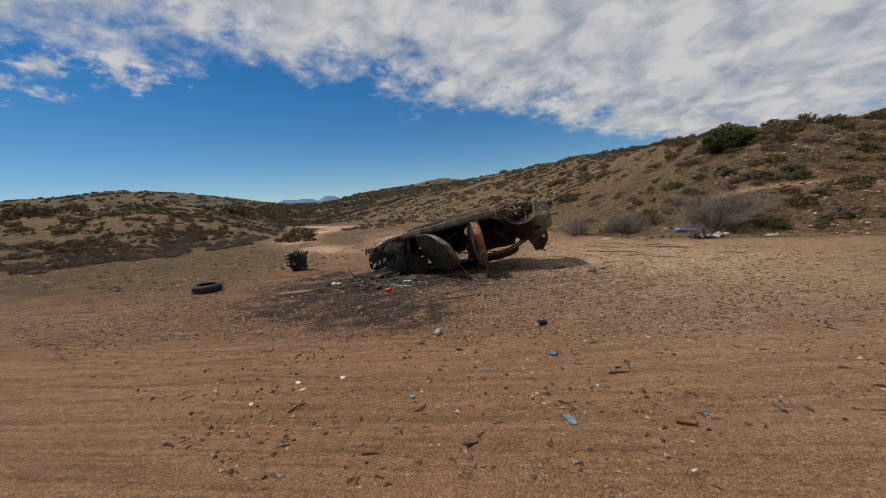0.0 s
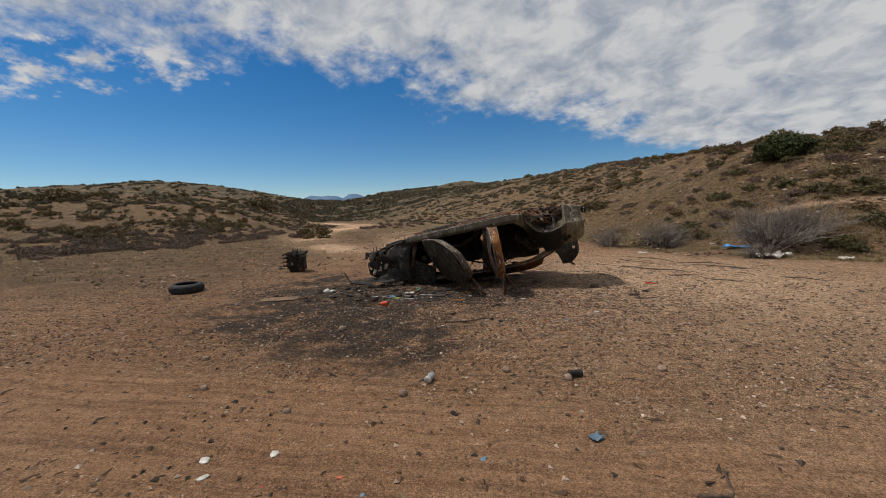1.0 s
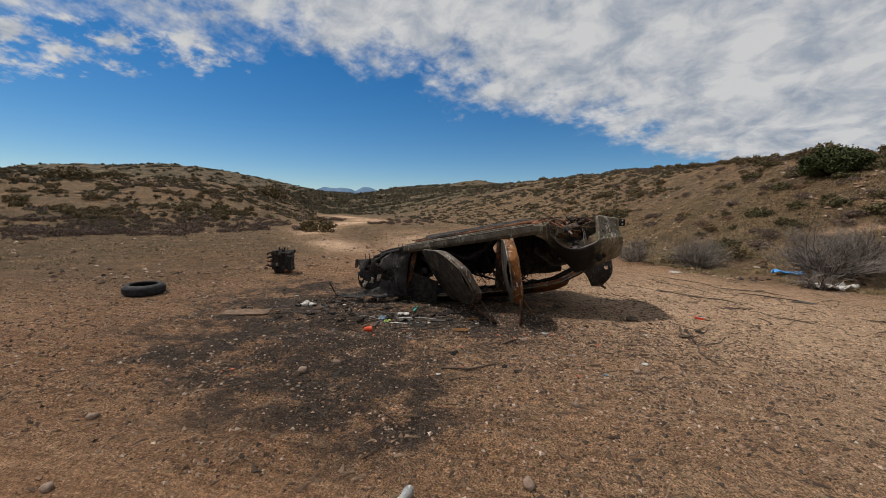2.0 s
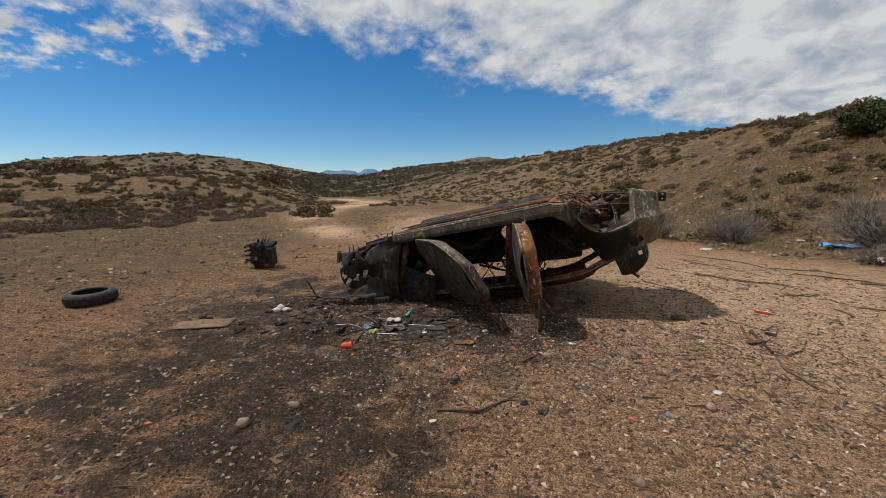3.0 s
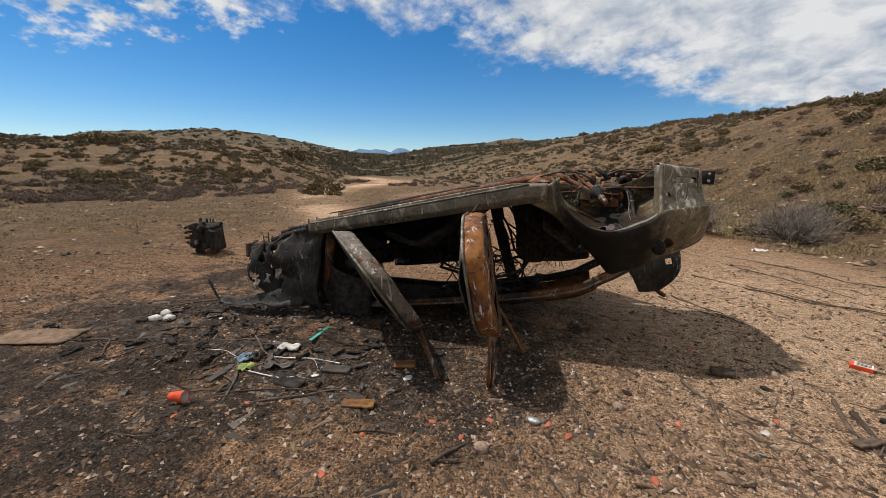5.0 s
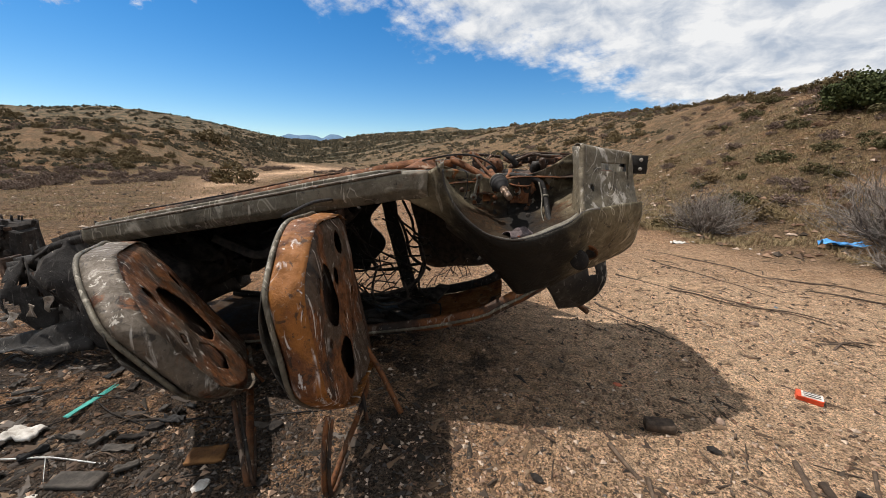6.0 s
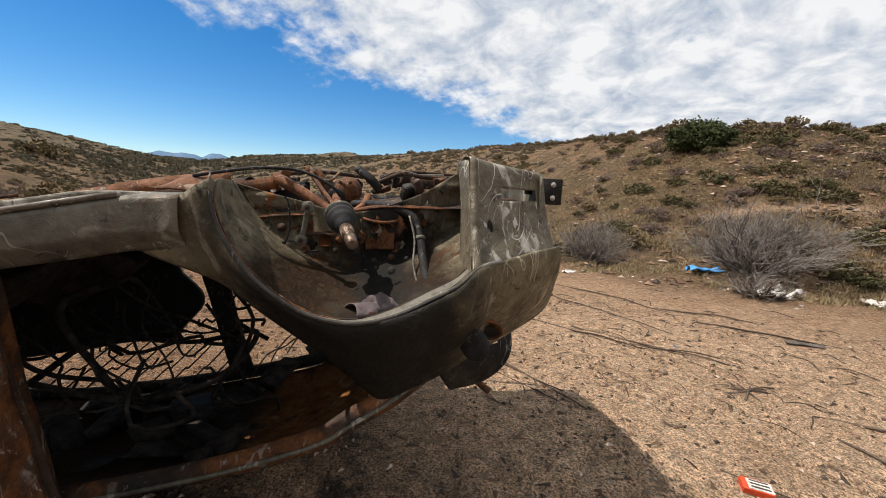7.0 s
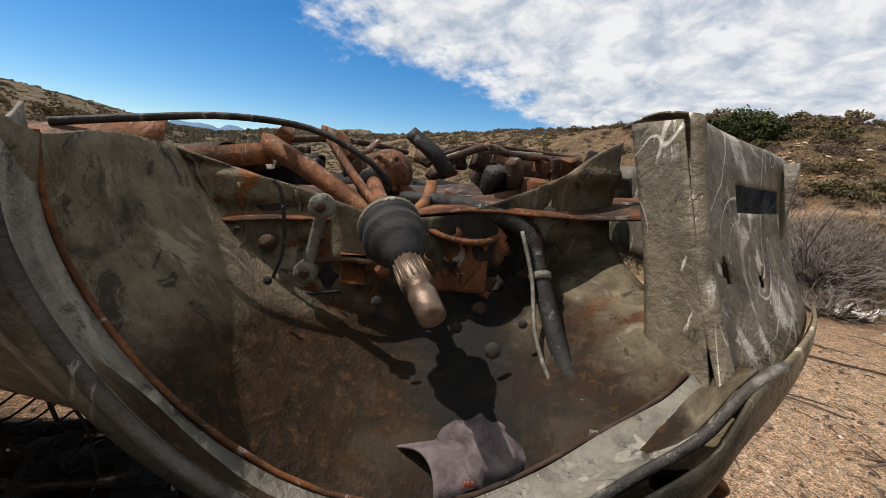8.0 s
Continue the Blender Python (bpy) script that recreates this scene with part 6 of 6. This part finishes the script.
def scatter(name, n, where, size, flat, mat, label, seed, long=1.0, clump=-0.15):
    rnd = np.random.RandomState(seed)
    X, Y = where(rnd, n)
    keep = fbm((X * 0.8 + Y * 0.6) / 0.9, (Y * 0.8 - X * 0.6) / 0.5, seed, 3) + 0.5 * (rnd.rand(n) - 0.5) > clump
    # fewer loose grains on the packed track
    keep &= (masks(X, Y)[4] < 0.5) | (rnd.rand(n) < 0.3)
    X, Y = X[keep], Y[keep]
    Z = height(X, Y)
    s = size[0] + (size[1] - size[0]) * rnd.rand(len(X)) ** 3
    t = rnd.rand(len(X)) * 6.28
    base = np.array([(1, 0, 0), (-0.5, 0.8, 0.1), (-0.6, -0.8, -0.1), (0.1, 0.1, 1), (0.1, -0.1, -0.8)])
    faces = np.array([(0, 1, 3), (1, 2, 3), (2, 0, 3), (1, 0, 4), (2, 1, 4), (0, 2, 4)])
    J = 1 + 0.5 * (rnd.rand(len(X), 5, 3) - 0.5)
    B = base[None] * J * np.array((long, 1, flat))[None, None]
    c, si = np.cos(t)[:, None], np.sin(t)[:, None]
    P = np.stack([B[:, :, 0] * c - B[:, :, 1] * si, B[:, :, 0] * si + B[:, :, 1] * c, B[:, :, 2]], 2) * s[:, None, None]
    P += np.stack([X, Y, Z + s * flat * 0.35], 1)[:, None]
    F = faces[None] + 5 * np.arange(len(X))[:, None, None]
    me = bpy.data.meshes.new(name)
    me.from_pydata(P.reshape(-1, 3).tolist(), [], F.reshape(-1, 3).tolist())
    me.materials.append(M[mat])
    return tagged(new(name, me), label, name, kind="stuff")


def fan(rnd, n):
    r, a = 0.8 + 10.5 * rnd.rand(n) ** 0.8, np.radians(-62 + 124 * rnd.rand(n))
    return 0.75 + r * np.sin(a), -0.2 + r * np.cos(a)


def blot(cx, cy, sx, sy):
    return lambda rnd, n: (cx + sx * rnd.randn(n), cy + sy * rnd.randn(n))


scatter("gravel", 46000, fan, (0.005, 0.026), 0.6, "pebble", "loose coarse granite grit on the sand", 5)
# burnt slats, flakes of panel and tangled cable in the ash
for k in range(90):
    x, y = random.gauss(-1.4, 0.85), random.gauss(6.45, 0.38)
    w, d = random.uniform(0.04, 0.15), random.uniform(0.015, 0.05)
    lay("charred_scrap", plate(w, d, random.uniform(0.004, 0.012), random.uniform(0.008, 0.03), 200 + k), random.choice(("char", "char", "rubber", "bark", "grey")), x, y, random.uniform(0, 3.1), "charred flake of wood or panel in the ash", "scrap", "charred scraps in the ash", random.uniform(-0.35, 0.35), 0.003)
for k in range(14):
    x, y, t = random.gauss(-1.0, 0.7), random.gauss(6.2, 0.35), random.uniform(-0.7, 0.7)
    ln = random.uniform(0.3, 0.9)
    stick([(x, y), (x + 0.4 * ln * math.cos(t), y + 0.4 * ln * math.sin(t) + 0.05), (x + ln * math.cos(t + 0.3), y + ln * math.sin(t + 0.3))], random.uniform(0.004, 0.008), "char", "burnt cables", "burnt black cable lying in the ash")

scatter("gravel", 26000, blot(1.6, 5.6, 1.4, 1.1), (0.004, 0.017), 0.6, "pebble", "loose coarse granite grit on the sand", 6)
scatter("cinders", 12000, blot(-1.3, 5.9, 1.4, 0.85), (0.004, 0.021), 0.45, "cinder", "black cinders and grey ash flakes", 7)
scatter("cinders", 7000, blot(0.35, 6.3, 0.55, 0.35), (0.004, 0.018), 0.5, "cinder", "black cinders and grey ash flakes", 8)
scatter("cinders", 3500, blot(-0.8, 4.2, 0.8, 0.5), (0.004, 0.02), 0.5, "cinder", "black cinders and grey ash flakes", 9)
scatter("splinters", 15000, fan, (0.005, 0.026), 0.28, "litter", "dark wood splinters and bark on the sand", 10, 2.6)
scatter("splinters", 2600, blot(2.2, 5.6, 1.1, 0.8), (0.005, 0.028), 0.25, "litter", "dark wood splinters and bark on the sand", 12, 3.0)
scatter("splinters", 1800, blot(-1.5, 6.4, 1.3, 0.7), (0.008, 0.045), 0.12, "cinder", "charred splinters and scraps in the ash", 13, 3.2)


def hillside(rnd, n):
    az = 2 + 58 * rnd.rand(n)
    foot, crest = np.interp(az, BASIN[:, 0], BASIN[:, 1]), np.minimum(34, np.interp(az, BASIN[:, 0], BASIN[:, 2]))
    r = foot * 0.98 + (crest - foot) * rnd.rand(n)
    return CX + r * np.sin(np.radians(az)), CY + r * np.cos(np.radians(az))


def flats(rnd, n):
    az, r = -68 + 80 * rnd.rand(n), 9 + 22 * rnd.rand(n) ** 1.3
    return CX + r * np.sin(np.radians(az)), CY + r * np.cos(np.radians(az))


scatter("rocks", 9000, hillside, (0.015, 0.11), 0.5, "pebble", "orange-brown broken rock on the slope", 14)
scatter("rocks", 5000, flats, (0.012, 0.09), 0.5, "pebble", "loose stones on the flats", 15)

# ---- shrubs ----


def twig_shrub(seed, radius, tall, n, r0=0.010):
    """Bare tangled stems that fork and spread from one foot."""
    rnd = random.Random(seed)
    geos = []

    def grow(p, d, ln, r, depth):
        pts = [p]
        for k in range(3):
            d = (d + Vector((rnd.uniform(-1, 1), rnd.uniform(-1, 1), rnd.uniform(-0.6, 0.7))) * 0.32).normalized()
            pts.append(pts[-1] + d * ln / 3)
        geos.append(tube(pts, (r, r * 0.6), 3, caps=False))
        if depth:
            for k in range(rnd.randint(2, 3)):
                i = rnd.randint(1, 3)
                e = (d + Vector((rnd.uniform(-1, 1), rnd.uniform(-1, 1), rnd.uniform(-0.5, 0.8))) * 0.8).normalized()
                grow(pts[i], e, ln * rnd.uniform(0.55, 0.8), r * 0.62, depth - 1)
    for k in range(n):
        a = rnd.uniform(0, 6.283)
        out = rnd.uniform(0.2, 1.0)
        d = Vector((math.cos(a) * radius * out, math.sin(a) * radius * out, tall * rnd.uniform(0.25, 1.0))).normalized()
        grow(Vector((math.cos(a), math.sin(a), 0)) * radius * 0.18 * rnd.random(), d, math.hypot(radius * out, tall) * rnd.uniform(0.34, 0.5), r0, 3)
    return join(*geos)


def leaf_shrub(seed, w, h, clumps, per, leaf):
    """A crown of small leaves in uneven clumps."""
    rnd = random.Random(seed)
    V, F = [], []
    for c in range(clumps):
        a, k = rnd.uniform(0, 6.283), rnd.random() ** 0.6
        zc = h * rnd.uniform(0.12, 0.95) * (1 - 0.45 * k * k)
        cc = Vector((w * k * math.cos(a), w * k * math.sin(a), zc))
        cr = rnd.uniform(0.16, 0.34) * min(w, h) * 1.1
        for j in range(per):
            d = Vector((rnd.gauss(0, 1), rnd.gauss(0, 1), rnd.gauss(0, 0.8))).normalized()
            p = cc + d * cr * rnd.uniform(0.4, 1.0)
            if p.z < 0:
                p.z = abs(p.z) * 0.3
            s = leaf * rnd.uniform(0.6, 1.3)
            u = (d.orthogonal().normalized() + Vector((rnd.uniform(-0.7, 0.7), rnd.uniform(-0.7, 0.7), rnd.uniform(-0.5, 0.9)))).normalized()
            t = u.cross(d + Vector((rnd.uniform(-0.5, 0.5), 0, rnd.uniform(-0.5, 0.5)))).normalized()
            i = len(V)
            V += [p - t * s * 0.35, p + u * s * 0.55 + d * s * 0.12, p + t * s * 0.35, p - u * s * 0.5]
            F.append((i, i + 1, i + 2, i + 3))
    return V, F


def plant(name, foot, label, cat, group, pieces):
    x, y = foot
    root = thing(name, (x, y, hz(x, y) - 0.03), label, cat, group)
    ORIGIN[root.name] = Vector((0, 0, 0))
    for n, geo, mat in pieces:
        part(n, geo, mat, root)
    return root


# bare grey brush on the right of the clearing
plant("brush", (8.1, 11.9), "large tangle of bare grey brush with litter below", "bush", "bare grey brush", [("branchwork", twig_shrub(1, 1.55, 1.15, 105, 0.014), "twig"), ("stem", twig_shrub(101, 1.08, 0.8, 9, 0.021), "bark")])
plant("brush", (8.95, 12.35), "large tangle of bare grey brush with litter below", "bush", "bare grey brush", [("branchwork", twig_shrub(2, 1.2, 1.0, 50, 0.013), "twig"), ("stem", twig_shrub(102, 0.84, 0.7, 9, 0.019), "bark")])
plant("brush", (7.2, 10.9), "low broken branches of bare brush", "bush", "bare grey brush", [("branchwork", twig_shrub(7, 0.8, 0.5, 26, 0.012), "twig"), ("stem", twig_shrub(107, 0.56, 0.35, 9, 0.018), "bark")])
plant("brush", (5.95, 13.6), "bare grey shrub at the foot of the slope", "bush", "bare grey brush", [("branchwork", twig_shrub(3, 0.95, 1.05, 75, 0.012), "twig"), ("stem", twig_shrub(103, 0.66, 0.73, 9, 0.018), "bark")])
plant("brush", (4.5, 14.6), "bare brown shrub behind the wreck", "bush", "bare grey brush", [("branchwork", twig_shrub(4, 0.8, 0.9, 40, 0.012), "twig"), ("stem", twig_shrub(104, 0.56, 0.63, 9, 0.018), "bark")])
# the dark green bush on the crest
plant("green_bush", (12.6, 18.9), "dense dark green bush on the crest of the slope", "bush", "", [("crown", leaf_shrub(5, 1.0, 1.05, 110, 75, 0.10), "green"), ("branchwork", twig_shrub(6, 0.6, 0.6, 14, 0.02), "bark")])


def polar(r, az):
    a = radians(az)
    return CX + r * math.sin(a), CY + r * math.cos(a)


SHRUBS = [("olive", leaf_shrub(21, 0.42, 0.55, 30, 24, 0.085)), ("olive", leaf_shrub(22, 0.5, 0.45, 30, 24, 0.085)), ("brush", leaf_shrub(23, 0.48, 0.42, 30, 26, 0.07)),
          ("brush", leaf_shrub(24, 0.4, 0.5, 28, 26, 0.07)), ("olive", leaf_shrub(25, 0.62, 0.6, 36, 24, 0.10))]
LABEL = {"olive": ("small olive-green shrub on the dry slope", "hillside shrubs"), "brush": ("small brownish dry shrub on the slope", "dry shrubs")}
proto = [mesh_of("shrub", *geo, mat, False) for mat, geo in SHRUBS]


SINGLE, FAR = [0], []


def put_shrub(x, y, k, s, rnd):
    m = Matrix.Translation((x, y, hz(x, y) - 0.05 * s)) @ Matrix.Rotation(rnd.uniform(0, 6.28), 4, 'Z') @ Matrix.Diagonal((s, s * rnd.uniform(0.85, 1.15), s * rnd.uniform(0.75, 1.05), 1))
    if math.hypot(x - CX, y - CY) > 27 or SINGLE[0] >= 290:
        FAR.append((m, k))
        return
    SINGLE[0] += 1
    ob = new("shrub", proto[k])
    ob.matrix_world = m
    label, group = LABEL[SHRUBS[k][0]]
    tagged(ob, label, "shrub", group)


rnd = random.Random(77)
# on the right slope
for k in range(620):
    az = rnd.uniform(-6, 62)
    foot, crest = [float(np.interp(az, BASIN[:, 0], BASIN[:, j])) for j in (1, 2)]
    r = foot + (crest * 1.05 - foot) * rnd.random() ** 0.75 + 0.6
    x, y = polar(r, az)
    if fbm(np.array([x / 5]), np.array([y / 5]), 41, 2)[0] < -0.28:
        continue
    put_shrub(x, y, rnd.choice((0, 1, 2, 2, 3, 4)), rnd.uniform(0.25, 0.92 if az < 18 else 0.62) * (1 + 0.009 * r), rnd)
# along its skyline
for k in range(110):
    az = rnd.uniform(6, 60)
    crest = float(np.interp(az, BASIN[:, 0], BASIN[:, 2]))
    x, y = polar(crest * rnd.uniform(0.95, 1.06), az)
    put_shrub(x, y, rnd.choice((0, 1, 4, 3)), rnd.uniform(0.35, 0.85) * (1 + 0.008 * crest), rnd)
# grey brush on the flats to the left and in the valley mouth
for k in range(230):
    az = rnd.uniform(-68, -14)
    foot = min(48.0, float(np.interp(az, BASIN[:, 0], BASIN[:, 1])))
    r = foot * rnd.uniform(0.78, 1.22)
    x, y = polar(r, az)
    if masks(np.array([x]), np.array([y]))[1][0] > 0.25:
        continue
    put_shrub(x, y, rnd.choice((2, 3, 2, 3, 2)), rnd.uniform(0.45, 1.05), rnd)
for k in range(210):
    az = rnd.uniform(-70, -33)
    foot, crest = [float(np.interp(az, BASIN[:, 0], BASIN[:, j])) for j in (1, 2)]
    x, y = polar(foot + (crest - foot) * rnd.uniform(0.1, 1.0), az)
    put_shrub(x, y, rnd.choice((0, 1, 4, 2)), rnd.uniform(0.5, 1.25), rnd)
put_shrub(-12.0, 23.9, 4, 1.8, rnd)
put_shrub(-13.2, 24.6, 2, 1.7, rnd)
for az, s in ((-57, 3.6), (-55.5, 2.6), (-53, 2.0), (-36.5, 4.2)):
    x, y = polar(66 if az < -40 else 74, az)
    put_shrub(x, y, 4, s, rnd)


def far_shrubs():
    """The many shrubs further off, joined by leaf colour."""
    for mat in ("olive", "brush"):
        V, F, n = [], [], 0
        for m, k in FAR:
            if SHRUBS[k][0] == mat:
                me = proto[k]
                co = np.empty(len(me.vertices) * 3, np.float32)
                me.vertices.foreach_get("co", co)
                A = np.array(m)
                V.append(co.reshape(-1, 3) @ A[:3, :3].T + A[:3, 3])
                F.append(np.arange(len(co) // 3).reshape(-1, 4) + n)
                n += len(co) // 3
        me = bpy.data.meshes.new("shrubs")
        me.from_pydata(np.concatenate(V).tolist(), [], np.concatenate(F).tolist())
        me.materials.append(M[mat])
        tagged(new("shrubs", me), "small dry shrubs scattered over the slopes" if mat == "olive" else "band of grey-brown brush on the flats", "shrubs", kind="stuff")


far_shrubs()


def far_scrub():
    """Scrub on the far slopes: many rough clumps."""
    rnd = np.random.RandomState(9)
    n = 24000
    az = -72 + 100 * rnd.rand(n)
    foot, crest = np.interp(az, BASIN[:, 0], BASIN[:, 1]), np.interp(az, BASIN[:, 0], BASIN[:, 2])
    r = np.maximum(foot * 1.05, 24) + (np.maximum(crest, 60) * 2.2 - foot) * rnd.rand(n) ** 1.3
    far = rnd.rand(n) < 0.16
    r = np.where(far, 280 + 380 * rnd.rand(n), r)
    x, y = CX + r * np.sin(np.radians(az)), CY + r * np.cos(np.radians(az))
    m = (masks(x, y)[1] < 0.2) & (fbm(x / 9, y / 9, 51, 3) > -0.05 - 0.06 * (r > 110))
    x, y, r = x[m], y[m], r[m]
    z = height(x, y)
    n = len(x)
    s = (0.22 + 0.5 * rnd.rand(n) ** 1.5) * np.clip(r / 75, 0.5, 4.0) * np.where(r < 110, 0.74, 1.0)
    # each clump: seven skewed tetrahedra heaped unevenly
    V, F = [], []
    base = np.array([(1, 0, -0.3), (-0.6, 0.9, -0.25), (-0.5, -0.9, -0.3), (0.05, 0.1, 0.8)])
    tri = np.array([(0, 1, 3), (1, 2, 3), (2, 0, 3), (0, 2, 1)])
    P, Q = [], []
    for k in range(7):
        t = rnd.rand(n) * 6.28
        B = base[None] * (0.6 + 0.7 * rnd.rand(n, 4, 3))
        c, si = np.cos(t)[:, None], np.sin(t)[:, None]
        G = np.stack([B[:, :, 0] * c - B[:, :, 1] * si, B[:, :, 0] * si + B[:, :, 1] * c, B[:, :, 2]], 2) * (s * 0.55)[:, None, None]
        off = np.stack([x + s * 0.75 * rnd.randn(n) * 0.6, y + s * 0.75 * rnd.randn(n) * 0.6, z + s * 0.45 * rnd.rand(n)], 1)
        P.append(G + off[:, None])
        Q.append(tri[None] + 4 * (np.arange(n) + k * n)[:, None, None])
    me = bpy.data.meshes.new("scrub")
    me.from_pydata(np.concatenate(P).reshape(-1, 3).tolist(), [], np.concatenate(Q).reshape(-1, 3).tolist())
    me.materials.append(M["far_scrub"])
    tagged(new("scrub", me), "dark scrub covering the far slopes", "scrub", kind="stuff")


far_scrub()


def grass(name, n, where, seed, size):
    rnd = np.random.RandomState(seed)
    X, Y = where(rnd, n)
    keep = masks(X, Y)[2] * (0.6 + 0.9 * fbm(X / 1.7, Y / 1.7, 61, 3)) > 0.30
    X, Y = X[keep], Y[keep]
    V, F = [], []
    X, Y = np.repeat(X, 9), np.repeat(Y, 9)
    n = len(X)
    X, Y = X + 0.05 * rnd.randn(n), Y + 0.05 * rnd.randn(n)
    Z = height(X, Y) - 0.01
    a, ln, w = rnd.rand(n) * 6.28, size * (0.4 + 0.9 * rnd.rand(n)), 0.004 + 0.006 * rnd.rand(n)
    lean = 0.25 + 0.9 * rnd.rand(n)
    dx, dy = np.cos(a), np.sin(a)
    p0 = np.stack([X - dy * w, Y + dx * w, Z], 1)
    p1 = np.stack([X + dy * w, Y - dx * w, Z], 1)
    p2 = np.stack([X + dx * ln * lean * 0.8, Y + dy * ln * lean * 0.8, Z + ln * (1 - 0.45 * lean)], 1)
    P = np.stack([p0, p1, p2], 1).reshape(-1, 3)
    me = bpy.data.meshes.new(name)
    me.from_pydata(P.tolist(), [], np.arange(3 * n).reshape(-1, 3).tolist())
    me.materials.append(M["grass"])
    tagged(new(name, me), "dry straw-coloured grass tufts on the slope", "grass", kind="stuff")


def slope(rnd, n):
    az = 6 + 54 * rnd.rand(n)
    foot = np.interp(az, BASIN[:, 0], BASIN[:, 1])
    r = foot * 0.95 + 14 * rnd.rand(n) ** 1.4
    return CX + r * np.sin(np.radians(az)), CY + r * np.cos(np.radians(az))


def west(rnd, n):
    az, r = -70 + 66 * rnd.rand(n), 12 + 26 * rnd.rand(n)
    return CX + r * np.sin(np.radians(az)), CY + r * np.cos(np.radians(az))


grass("grass", 20000, slope, 3, 0.105)
grass("grass", 4500, west, 4, 0.11)
